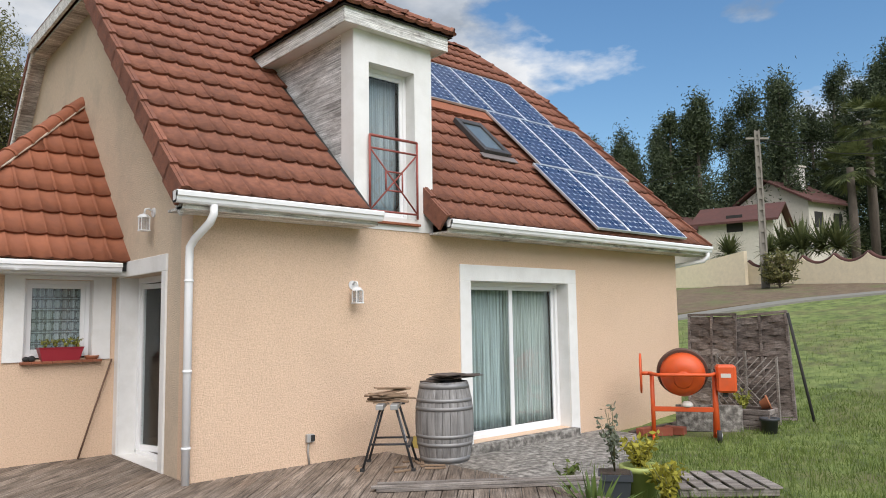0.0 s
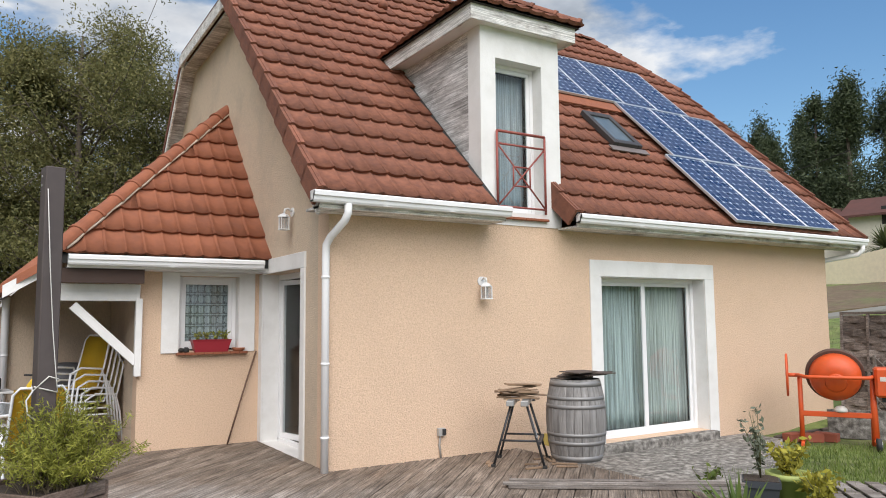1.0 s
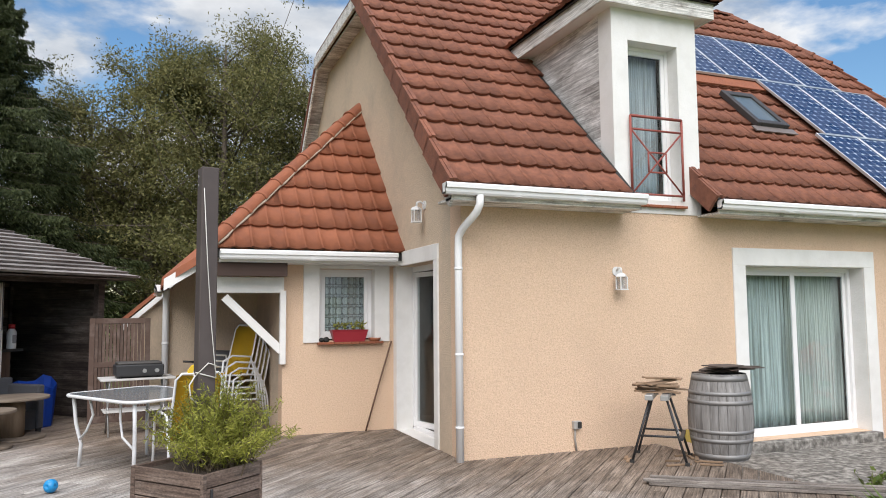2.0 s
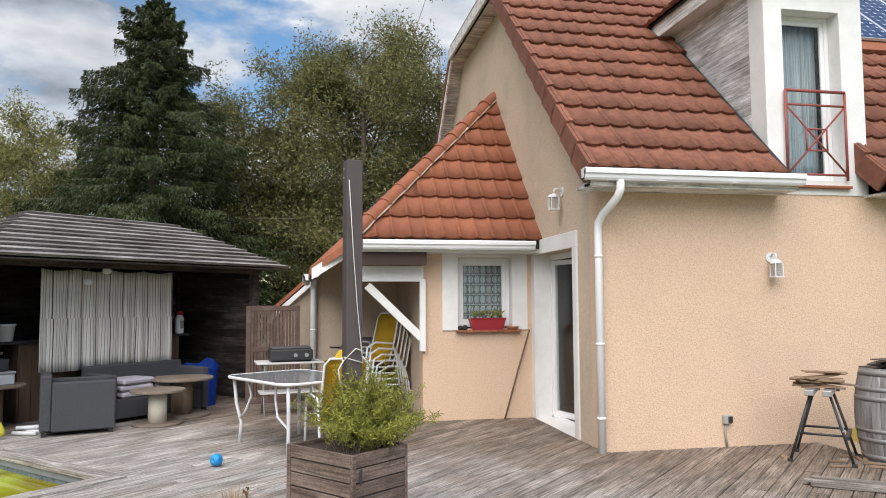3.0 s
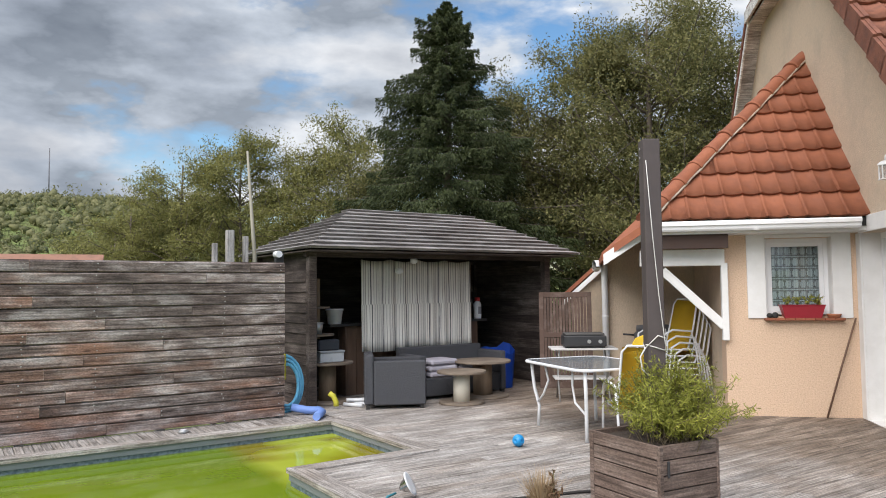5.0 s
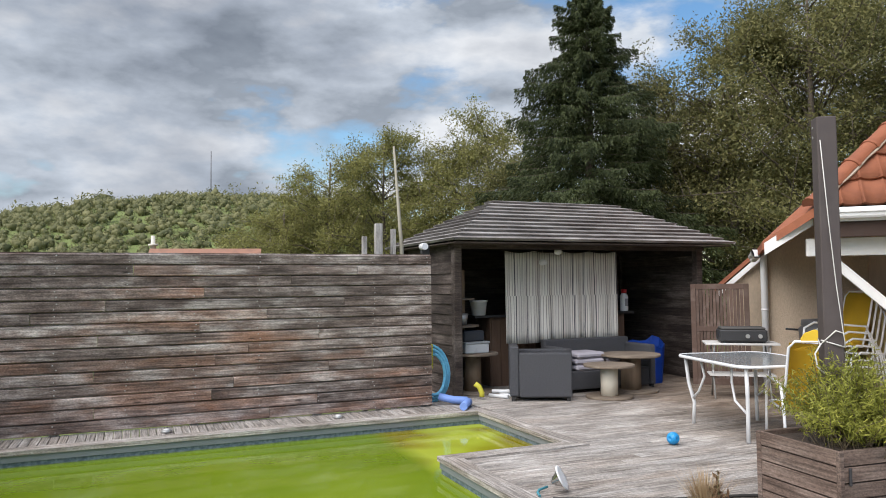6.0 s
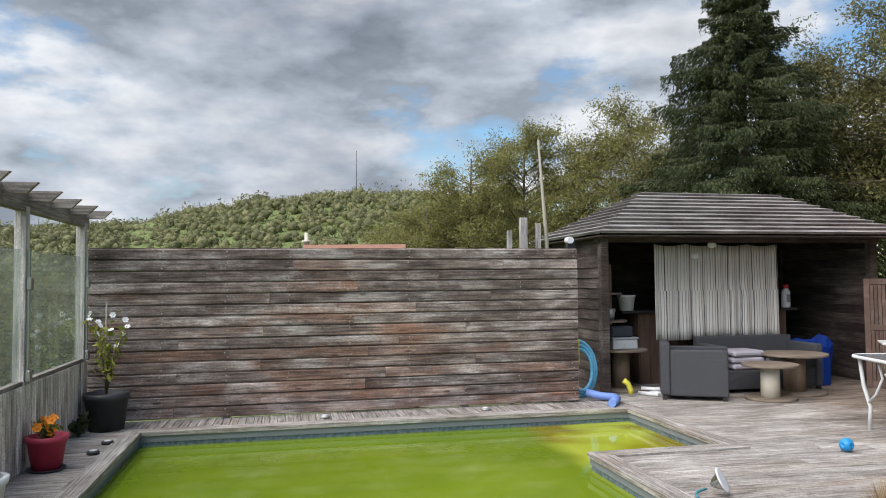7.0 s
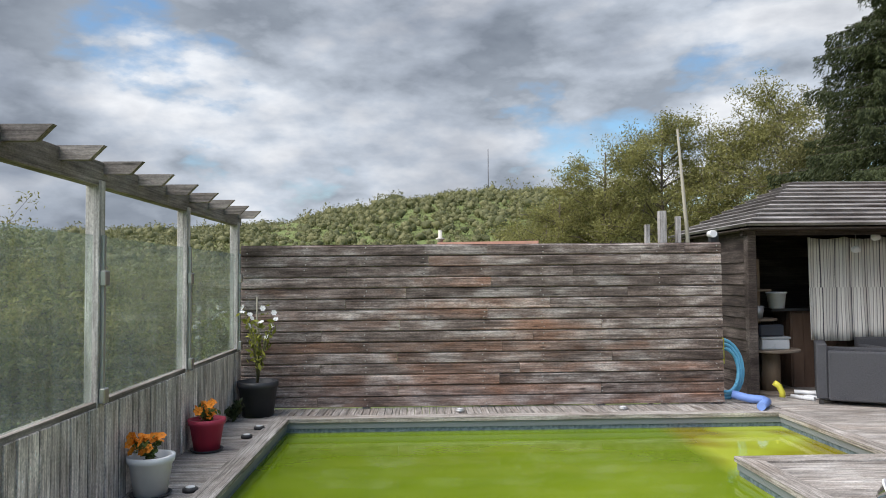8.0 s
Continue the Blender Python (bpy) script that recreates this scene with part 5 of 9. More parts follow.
spruce("tall dark green spruce with drooping boughs", *polar(-10.8, 23), top_z(22.4, 23), 4.4, 3)
for az, el, d, r, s, n in ((3.0, 10.0, 29, 3.2, 14, 9000), (8.5, 11.0, 29, 3.2, 15, 9000), (-2.0, 10.0, 28, 3.0, 16, 9000), (4.8, 22.6, 24, 3.5, 5, 20000), (-0.6, 20.2, 25, 2.9, 6, 13000), (10.8, 20.6, 25, 3.3, 7, 14000), (-4.4, 16.6, 26, 2.6, 8, 9000), (14.5, 15.5, 27, 3.2, 17, 8000), (-18.6, 14.0, 29, 2.5, 9, 9000), (-26.8, 12.6, 30, 2.5, 10, 10000), (-31.0, 11.2, 31, 2.0, 12, 8000), (-22.2, 11.0, 30, 2.3, 18, 8000), (-15.5, 10.0, 27, 2.6, 13, 8000), (-34.5, 7.6, 33, 2.4, 19, 8000)):
    broadleaf("broadleaf_tree", "green broad-leaved tree turning olive in autumn", *polar(az, d), top_z(el, d), r, s, leaves=int(n * 3.8), size=0.060, trunk=0.12 if az < -14 else 0.2, low=0.10 if el < 14 else 0.16, group="trees behind the garden", leaf="leaf_autumn" if az < -17 else "leaf_oak")

# ---------------------------------------------------------------- house: openings and fittings
# dormer window, sill, railing
glazed("window_dormer", "tall white framed dormer window with a sheer curtain", "window", Matrix.Translation((DORM[0], W + 0.17, DORM[2])), DORM[1] - DORM[0], DORM[3] - DORM[2], 1, 0.05)
sill = thing("window_sill", "terracotta tile sill under the dormer window", "sill", Matrix.Translation((DX0 + 0.06, W, 2.80)), kind="structure")
for k in range(5):
    boxed("sill_tile", (k * 0.19, -0.07, -0.03, k * 0.19 + 0.182, 0.17, 0.0), "tile_new", sill, "", None, 0.004)
plain("rail_red", (0.26, 0.055, 0.04), 0.55, stain=0.4, stain_scale=9, stain_colour=(0.33, 0.17, 0.13))
rail = thing("railing", "rusty red metal railing with a crossed panel at the dormer window", "railing", Matrix.Translation((DORM[0] - 0.02, W - 0.05, 2.86)))
RW, RH = DORM[1] - DORM[0] + 0.02, 1.0
def bar(p, q, r=0.012):
    bm = bmesh.new()
    tube(bm, [p, q], r, 6)
    return bm
for z in (0.06, RH - 0.16, RH):
    part("rail", bar((0, 0, z), (RW, 0, z), 0.018 if z == RH else 0.013), "rail_red", rail)
for x in (0.0, RW):
    part("upright", bar((x, 0, 0.0), (x, 0, RH), 0.016), "rail_red", rail)
for p, q in (((0.0, 0, 0.06), (RW, 0, RH - 0.16)), ((0.0, 0, RH - 0.16), (RW, 0, 0.06))):
    part("cross_bar", bar(p, q, 0.011), "rail_red", rail)
bm = bmesh.new()
c = [(RW / 2 - 0.13, 0, 0.33), (RW / 2 + 0.13, 0, 0.33), (RW / 2 + 0.13, 0, 0.57), (RW / 2 - 0.13, 0, 0.57), (RW / 2 - 0.13, 0, 0.33)]
for p, q in zip(c, c[1:]):
    tube(bm, [p, q], 0.011, 6)
part("centre_square", bm, "rail_red", rail)

# dormer tiled roof: three slopes to a short ridge
droof = thing("dormer_roof", "small hipped red tile roof of the dormer", "roof", kind="structure")
DM = (FX0 + FX1) / 2
HALF = (FX1 - FX0) / 2 + 0.06
PITCH_D = 0.62
RISE = HALF * PITCH_D
AD = math.degrees(math.atan(PITCH_D))
ftop = FZ1 + 0.02
DEEP = ys(ftop + RISE) - FY
SLD = HALF / math.cos(radians(AD))
fs = Matrix.Translation((FX0 - 0.06, FY - 0.06, ftop)) @ pose(0, 0, 0, AD)
lay_tiles(droof, fs, 2 * HALF, SLD, lambda x, y: True, [((0, 0), (SLD / math.hypot(SLD, HALF), -HALF / math.hypot(SLD, HALF))), ((2 * HALF, 0), (-SLD / math.hypot(SLD, HALF), -HALF / math.hypot(SLD, HALF)))], "tile", lambda x, y: True, 0.0, "tile_joined")
for side in (0, 1):
    if side == 0:
        sm = Matrix.Translation((FX0 - 0.06, FY - 0.06 + 4.2, ftop)) @ pose(0, 0, 0, 0, 0, -90) @ pose(0, 0, 0, AD)
        cuts = [((4.2, 0), (-SLD / math.hypot(SLD, HALF), -HALF / math.hypot(SLD, HALF)))]
        far_a, far_b = ys(ftop) - (FY - 0.06), ys(ftop + RISE) - (FY - 0.06)
        dv = Vector((-(far_b - far_a), SLD)).normalized()
        cuts.append(((4.2 - far_a, 0), (dv.y, -dv.x)))
    else:
        sm = Matrix.Translation((FX1 + 0.06, FY - 0.06, ftop)) @ pose(0, 0, 0, 0, 0, 90) @ pose(0, 0, 0, AD)
        cuts = [((0, 0), (SLD / math.hypot(SLD, HALF), -HALF / math.hypot(SLD, HALF)))]
        far_a, far_b = ys(ftop) - (FY - 0.06), ys(ftop + RISE) - (FY - 0.06)
        dv = Vector((far_b - far_a, SLD)).normalized()
        cuts.append(((far_a, 0), (-dv.y, dv.x)))
    lay_tiles(droof, sm, 4.2, SLD, lambda x, y: True, cuts, "tile", lambda x, y: False, 0.0, "tile_joined")
bm = bmesh.new()
a = [Vector(p) for p in ((FX0 - 0.05, FY - 0.05, ftop - 0.02), (FX1 + 0.05, FY - 0.05, ftop - 0.02), (FX1 + 0.05, ys(ftop), ftop - 0.02), (FX0 - 0.05, ys(ftop), ftop - 0.02), (DM, FY - 0.06 + HALF, ftop + RISE - 0.02), (DM, ys(ftop + RISE), ftop + RISE - 0.02))]
v = [bm.verts.new(p) for p in a]
for f in ((0, 1, 4), (1, 2, 5, 4), (3, 0, 4, 5), (0, 3, 2, 1), (2, 3, 5)):
    bm.faces.new([v[i] for i in f])
part("roof_core", bm, "dark", droof)
ridge_caps(droof, (FX0 - 0.05, FY - 0.05, ftop + 0.03), (DM, FY - 0.06 + HALF, ftop + RISE + 0.05), "tile", 0.085, 0.36)
ridge_caps(droof, (FX1 + 0.05, FY - 0.05, ftop + 0.03), (DM, FY - 0.06 + HALF, ftop + RISE + 0.05), "tile", 0.085, 0.36)
ridge_caps(droof, (DM, FY - 0.06 + HALF, ftop + RISE + 0.05), (DM, ys(ftop + RISE), ftop + RISE + 0.05), "tile", 0.09, 0.36)

# solar panels
plain("panel_frame", (0.62, 0.64, 0.66), 0.4, 0.6)


def cell_material():
    m = surface("solar_cells", [(0.010, 0.026, 0.075), (0.018, 0.040, 0.105)], 3, rough=0.3, spec=0.2)
    nt = m.node_tree
    b = nt.nodes["Principled BSDF"]
    src = b.inputs["Base Color"].links[0].from_socket
    tc = nt.nodes.new("ShaderNodeTexCoord")
    sep = nt.nodes.new("ShaderNodeSeparateXYZ")
    nt.links.new(tc.outputs["Object"], sep.inputs[0])
    dist = []
    for k in ("X", "Y"):
        fr = nt.nodes.new("ShaderNodeMath"); fr.operation = "MULTIPLY"; fr.inputs[1].default_value = 1 / 0.155
        nt.links.new(sep.outputs[k], fr.inputs[0])
        f2 = nt.nodes.new("ShaderNodeMath"); f2.operation = "FRACT"
        nt.links.new(fr.outputs[0], f2.inputs[0])
        f3 = nt.nodes.new("ShaderNodeMath"); f3.operation = "SUBTRACT"; f3.inputs[1].default_value = 0.5
        nt.links.new(f2.outputs[0], f3.inputs[0])
        f4 = nt.nodes.new("ShaderNodeMath"); f4.operation = "ABSOLUTE"
        nt.links.new(f3.outputs[0], f4.inputs[0])
        dist.append(f4)
    mxm = nt.nodes.new("ShaderNodeMath"); mxm.operation = "MAXIMUM"
    nt.links.new(dist[0].outputs[0], mxm.inputs[0]); nt.links.new(dist[1].outputs[0], mxm.inputs[1])
    sm = nt.nodes.new("ShaderNodeMath"); sm.operation = "ADD"
    nt.links.new(dist[0].outputs[0], sm.inputs[0]); nt.links.new(dist[1].outputs[0], sm.inputs[1])
    g1 = nt.nodes.new("ShaderNodeMath"); g1.operation = "GREATER_THAN"; g1.inputs[1].default_value = 0.488
    nt.links.new(mxm.outputs[0], g1.inputs[0])
    g2 = nt.nodes.new("ShaderNodeMath"); g2.operation = "GREATER_THAN"; g2.inputs[1].default_value = 0.80
    nt.links.new(sm.outputs[0], g2.inputs[0])
    g = nt.nodes.new("ShaderNodeMath"); g.operation = "MAXIMUM"
    nt.links.new(g1.outputs[0], g.inputs[0]); nt.links.new(g2.outputs[0], g.inputs[1])
    mx = nt.nodes.new("ShaderNodeMixRGB")
    mx.inputs[2].default_value = (0.45, 0.50, 0.57, 1)
    nt.links.new(g.outputs[0], mx.inputs[0]); nt.links.new(src, mx.inputs[1])
    nt.links.new(mx.outputs[0], b.inputs["Base Color"])
    return m


MAT["cells"] = cell_material()
PWID, PLEN = 0.85, 1.775
panel = thing("solar_panel", "blue crystalline solar panel in a pale metal frame on the roof", "solar panel", SLOPE_F @ Matrix.Translation((6.12 - VL, 0.0, 0.10)), "solar panels on the roof")
bm = bmesh.new()
for b in ((0, 0, 0.018, PLEN), (PWID - 0.018, 0, PWID, PLEN), (0.018, 0, PWID - 0.018, 0.018), (0.018, PLEN - 0.018, PWID - 0.018, PLEN)):
    box(bm, b[0], b[1], 0, b[2], b[3], 0.045, bevel=0.003)
part("frame", bm, "panel_frame", panel)
boxed("cell_sheet", (0.018, 0.018, 0.012, PWID - 0.018, PLEN - 0.018, 0.038), "cells", panel)
for row, x0, cols in ((0, 6.12, 3), (1, 6.33, 3), (2, 4.87, 4)):
    for c in range(cols):
        if row == 0 and c == 0:
            continue
        copy_thing(panel, SLOPE_F @ Matrix.Translation((x0 - VL + c * (PWID + 0.012), row * (PLEN + 0.012), 0.10)))
# orange flashing tiles beside the upper panels
boxed("roof_patch", (4.7 - VL, 3.28, 0.06, 6.35 - VL, 3.58, 0.085), "tile_new", roof, "brighter orange flashing strip", SLOPE_F)

# skylight
sky_l = thing("skylight", "dark framed roof window, closed", "roof window", SLOPE_F @ Matrix.Translation((5.12 - VL, 1.93, 0.05)))
plain("charcoal", (0.045, 0.042, 0.042), 0.55)
bm = bmesh.new()
for b in ((0, 0, 0.09, 1.0), (0.53, 0, 0.62, 1.0), (0.09, 0, 0.53, 0.10), (0.09, 0.88, 0.53, 1.0)):
    box(bm, b[0], b[1], 0, b[2], b[3], 0.09, bevel=0.008)
part("frame", bm, "charcoal", sky_l)
boxed("pane", (0.09, 0.10, 0.03, 0.53, 0.88, 0.06), plain("sky_pane", (0.10, 0.13, 0.15), 0.05), sky_l, "grey glass")
boxed("flashing", (-0.09, -0.14, 0.012, 0.71, 0.0, 0.028), plain("lead", (0.20, 0.17, 0.16), 0.6, 0.3), sky_l, "lead apron flashing")
vent = thing("roof_vent", "small tile vent on the roof slope", "vent", SLOPE_F @ Matrix.Translation((2.6 - VL, 6.0, 0.07)))
bm = bmesh.new()
lathe(bm, [(0.09, -0.03), (0.085, 0.05), (0.05, 0.09), (0.0, 0.10)], 12)
part("hood", bm, "tile", vent)

# gable door, lintel, jamb
bm = bmesh.new()
box(bm, -0.025, 4.84, 2.15, 0.002, 6.40, 2.335, bevel=0.004)
box(bm, -0.022, 4.85, 0.0, 0.002, 4.98, 2.15, bevel=0.004)
box(bm, -0.022, 6.36, 0.0, 0.002, LY, 2.15, bevel=0.004)
box(bm, 0.0, 6.356, 0.0, 0.26, 6.362, 2.15)
box(bm, 0.0, 4.978, 0.0, 0.26, 4.984, 2.15)
box(bm, -0.01, 4.98, -0.02, 0.20, 6.36, 0.004)
tagged(part("trim", bm, "white_paint"), "white painted lintel and jambs of the terrace door", "surround", kind="structure")
gd = thing("door_terrace", "white framed glazed terrace door standing ajar", "door", Matrix.Translation((0.20, 4.984, 0.0)), kind="structure")
DWD = 6.356 - 4.984
bm = bmesh.new()
for b in ((0.0, 0.06, 0.02, 2.15), (DWD - 0.06, DWD, 0.02, 2.15), (0.06, DWD - 0.06, 2.08, 2.15), (0.0, DWD, 0.0, 0.05)):
    box(bm, 0, b[0], b[2], 0.07, b[1], b[3], bevel=0.004)
part("frame", bm, "pvc", gd)
for k, (hy, ang) in enumerate(((DWD - 0.07, 14), (0.07, -78))):
    lw = (DWD - 0.14) / 2
    mm = Matrix.Translation((0.03, hy, 0.05)) @ pose(0, 0, 0, 0, 0, (-90 if k == 0 else 90) + ang)
    bm = bmesh.new()
    for b in ((0, 0.05, 0, 2.02), (lw - 0.05, lw, 0, 2.02), (0.05, lw - 0.05, 0, 0.07), (0.05, lw - 0.05, 1.96, 2.02)):
        box(bm, b[0], -0.025, b[2], b[1], 0.025, b[3], bevel=0.004)
    lf = part("leaf", bm, "pvc", gd, "", mm)
    p = boxed("pane", (0.05, -0.006, 0.07, lw - 0.05, 0.006, 1.96), "glass", lf)
    p.visible_shadow = False

# lean-to window: band, frame, lace, sill
bm = bmesh.new()
box(bm, WIN[0] - 0.21, LY - 0.022, WIN[2] - 0.02, WIN[0], LY + 0.002, 2.164, bevel=0.004)
box(bm, WIN[1], LY - 0.022, WIN[2] - 0.02, WIN[1] + 0.21, LY + 0.002, 2.164, bevel=0.004)
box(bm, WIN[0], LY - 0.022, 2.12, WIN[1], LY + 0.002, 2.164, bevel=0.004)
box(bm, WIN[0], LY, WIN[2], WIN[0] + 0.004, LY + 0.16, WIN[3])
box(bm, WIN[1] - 0.004, LY, WIN[2], WIN[1], LY + 0.16, WIN[3])
tagged(part("trim", bm, "white_paint"), "white painted bands beside the window", "surround", kind="structure")
glazed("window_kitchen", "white framed window with a lace half curtain", "window", Matrix.Translation((WIN[0] + 0.004, LY + 0.12, WIN[2] + 0.02)), WIN[1] - WIN[0] - 0.008, WIN[3] - WIN[2] - 0.02, 1, 0.05)
wsill = thing("window_sill", "terracotta tile window sill", "sill", Matrix.Translation((-1.06, LY, 1.165)), kind="structure")
for k in range(8):
    boxed("sill_tile", (k * 0.11, -0.085, -0.03, k * 0.11 + 0.105, 0.12, 0.0), "tile_new", wsill, "", None, 0.003)


def cloth(name, label, category, m, w, h, mat, folds=9, depth=0.03, seed=1, sag=0.0, wob=0.0):
    """A hanging curtain with soft vertical folds."""
    rng = random.Random(seed)
    bm = bmesh.new()
    nx, nz = folds * 6, 8
    ph = [rng.uniform(0, 6.28) for _ in range(3)]
    g = []
    for j in range(nz + 1):
        row = []
        for i in range(nx + 1):
            s, t = i / nx, j / nz
            y = depth * (math.sin(s * folds * 6.28 + ph[0]) * 0.6 + math.sin(s * folds * 2.7 * 6.28 / 2 + ph[1] + t) * 0.4) * (0.45 + 0.55 * (1 - t))
            z = h * t - sag * t * abs(math.sin(s * math.pi * 4)) + wob * (1 - t) * math.sin(s * 9 + ph[2])
            row.append(bm.verts.new((w * s, y, z)))
        g.append(row)
    for j in range(nz):
        for i in range(nx):
            bm.faces.new((g[j][i], g[j][i + 1], g[j + 1][i + 1], g[j + 1][i])).smooth = True
    me = mesh_of(name, bm)
    me.materials.append(mat)
    ob = new(name, me)
    ob.matrix_world = m
    sol = ob.modifiers.new("thick", "SOLIDIFY")
    sol.thickness = 0.002
    return tagged(ob, label, category)


def sheer(name, colour, stripes=0.0, lace=False, dots=False):
    m = bpy.data.materials.new(name)
    m.use_nodes = True
    nt = m.node_tree
    b = nt.nodes["Principled BSDF"]
    b.inputs["Roughness"].default_value = 0.9
    tc = nt.nodes.new("ShaderNodeTexCoord")
    # fold shading put into the colour as light and dark vertical streaks
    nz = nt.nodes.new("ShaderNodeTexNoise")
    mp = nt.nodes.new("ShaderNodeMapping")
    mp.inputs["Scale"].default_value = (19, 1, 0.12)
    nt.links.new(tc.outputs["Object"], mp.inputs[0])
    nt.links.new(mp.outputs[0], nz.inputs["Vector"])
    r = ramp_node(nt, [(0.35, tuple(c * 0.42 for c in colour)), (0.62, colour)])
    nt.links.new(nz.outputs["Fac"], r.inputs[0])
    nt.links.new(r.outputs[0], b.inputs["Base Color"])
    if lace:
        # rows of small woven figures between plain bands, open net round them
        tr = nt.nodes.new("ShaderNodeBsdfTransparent")
        ms = nt.nodes.new("ShaderNodeMixShader")
        sx = nt.nodes.new("ShaderNodeSeparateXYZ")
        nt.links.new(tc.outputs["Object"], sx.inputs[0])

        def wave(axis, per, lo, hi):
            k = nt.nodes.new("ShaderNodeMath"); k.operation = "MULTIPLY"; k.inputs[1].default_value = 1 / per
            nt.links.new(sx.outputs[axis], k.inputs[0])
            q = nt.nodes.new("ShaderNodeMath"); q.operation = "PINGPONG"; q.inputs[1].default_value = 0.5
            nt.links.new(k.outputs[0], q.inputs[0])
            g = nt.nodes.new("ShaderNodeMapRange")
            g.inputs["From Min"].default_value, g.inputs["From Max"].default_value = lo, hi
            nt.links.new(q.outputs[0], g.inputs["Value"])
            return g.outputs[0]

        def join(op, p, q):
            k = nt.nodes.new("ShaderNodeMath"); k.operation = op
            nt.links.new(p, k.inputs[0]); nt.links.new(q, k.inputs[1])
            return k.outputs[0]

        figure = join("MULTIPLY", wave("X", 0.085, 0.17, 0.24), wave("Z", 0.135, 0.12, 0.20))
        arms = join("MULTIPLY", wave("X", 0.028, 0.2, 0.35), wave("Z", 0.135, 0.26, 0.36))
        band = wave("Z", 0.135, 0.06, 0.03)
        net = wave("X", 0.011, 0.30, 0.42)
        k = nt.nodes.new("ShaderNodeMath"); k.operation = "MULTIPLY"; k.inputs[1].default_value = 0.45
        nt.links.new(net, k.inputs[0])
        solid = join("MAXIMUM", join("MAXIMUM", figure, arms), join("MAXIMUM", band, k.outputs[0]))
        rr = ramp_node(nt, [(0.0, (0.22,) * 3), (1.0, (0.96,) * 3)])
        nt.links.new(solid, rr.inputs[0])
        nt.links.new(rr.outputs[0], ms.inputs[0])
        nt.links.new(tr.outputs[0], ms.inputs[1])
        nt.links.new(b.outputs[0], ms.inputs[2])
        nt.links.new(ms.outputs[0], nt.nodes["Material Output"].inputs["Surface"])
    return m


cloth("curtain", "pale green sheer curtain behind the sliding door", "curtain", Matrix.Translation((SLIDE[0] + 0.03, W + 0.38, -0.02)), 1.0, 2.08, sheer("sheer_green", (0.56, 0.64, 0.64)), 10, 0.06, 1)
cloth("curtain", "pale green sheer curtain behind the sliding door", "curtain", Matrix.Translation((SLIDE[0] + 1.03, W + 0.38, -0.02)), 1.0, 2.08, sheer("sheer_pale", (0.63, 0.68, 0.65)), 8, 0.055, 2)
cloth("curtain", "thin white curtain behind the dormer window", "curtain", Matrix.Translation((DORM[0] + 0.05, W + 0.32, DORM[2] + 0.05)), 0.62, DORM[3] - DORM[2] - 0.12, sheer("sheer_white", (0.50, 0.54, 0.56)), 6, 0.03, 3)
cloth("curtain", "white lace curtain with rows of patterned figures", "curtain", Matrix.Translation((WIN[0] + 0.02, LY + 0.24, WIN[2] + 0.05)), 0.70, 0.82, sheer("lace", (0.62, 0.68, 0.70), lace=True), 6, 0.012, 4)
# near-black colour stands in for the shade of the room
bm = bmesh.new()
box(bm, -1.25, LY + 0.9, -0.05, -0.02, LY + 0.95, 2.3)
tagged(part("wall_kitchen", bm, "dark"), "interior wall behind the window, room shade put in as near-black", "wall", kind="structure")
bm = bmesh.new()
box(bm, 2.0, W + 1.6, 2.62, 3.2, W + 1.65, 4.9)
tagged(part("wall_bedroom", bm, "room"), "interior wall behind the dormer, room shade put into its grey", "wall", kind="structure")

# wall lamps
plain("lamp_white", (0.75, 0.75, 0.74), 0.4)
MAT["lamp_glass"] = glass_material("lamp_glass", (0.8, 0.8, 0.8), 0.1, haze=0.25, haze_colour=(0.7, 0.7, 0.7))


def wall_lamp(m, label):
    t = thing("wall_lamp", label, "wall lamp", m, "wall lanterns")
    bm = bmesh.new()
    tube(bm, [(0, 0.0, 0.12), (0, -0.015, 0.12)], 0.055, 14)
    tube(bm, [(0, -0.015, 0.13), (0, -0.06, 0.16), (0, -0.10, 0.15), (0, -0.11, 0.10)], 0.012, 8)
    part("bracket", bm, "lamp_white", t)
    bm = bmesh.new()
    lathe(bm, [(0.012, 0.10), (0.05, 0.085), (0.075, 0.06), (0.075, 0.05)], 4, (0, -0.11, 0), False)
    part("hood", bm, "lamp_white", t)
    bm = bmesh.new()
    for sx in (-1, 1):
        for sy in (-1, 1):
            box(bm, sx * 0.045 - 0.005, -0.11 + sy * 0.045 - 0.005, -0.09, sx * 0.045 + 0.005, -0.11 + sy * 0.045 + 0.005, 0.05)
    box(bm, -0.055, -0.165, -0.10, 0.055, -0.055, -0.088)
    part("cage", bm, "lamp_white", t)
    bm = bmesh.new()
    box(bm, -0.042, -0.152, -0.088, 0.042, -0.068, 0.05)
    part("glass", bm, "lamp_glass", t)
    return t


wall_lamp(Matrix.Translation((1.95, W, 1.88)), "white metal wall lantern on the roughcast wall")
wall_lamp(Matrix.Translation((0.0, 5.30, 2.72)) @ pose(0, 0, 0, 0, 0, -90), "white metal wall lantern beside the terrace door")
sock = thing("outdoor_socket", "dark outdoor socket with a grey conduit low on the wall", "socket", Matrix.Translation((1.36, W, 0.0)))
boxed("box", (-0.045, -0.05, 0.24, 0.045, 0.0, 0.33), plain("socket_grey", (0.35, 0.34, 0.32), 0.5), sock, "", None, 0.006)
boxed("cover", (0.0, -0.062, 0.255, 0.045, -0.05, 0.32), "dark", sock)
bm = bmesh.new()
tube(bm, [(-0.01, -0.015, 0.25), (-0.02, -0.015, 0.14), (0.0, -0.015, 0.0)], 0.012, 8)
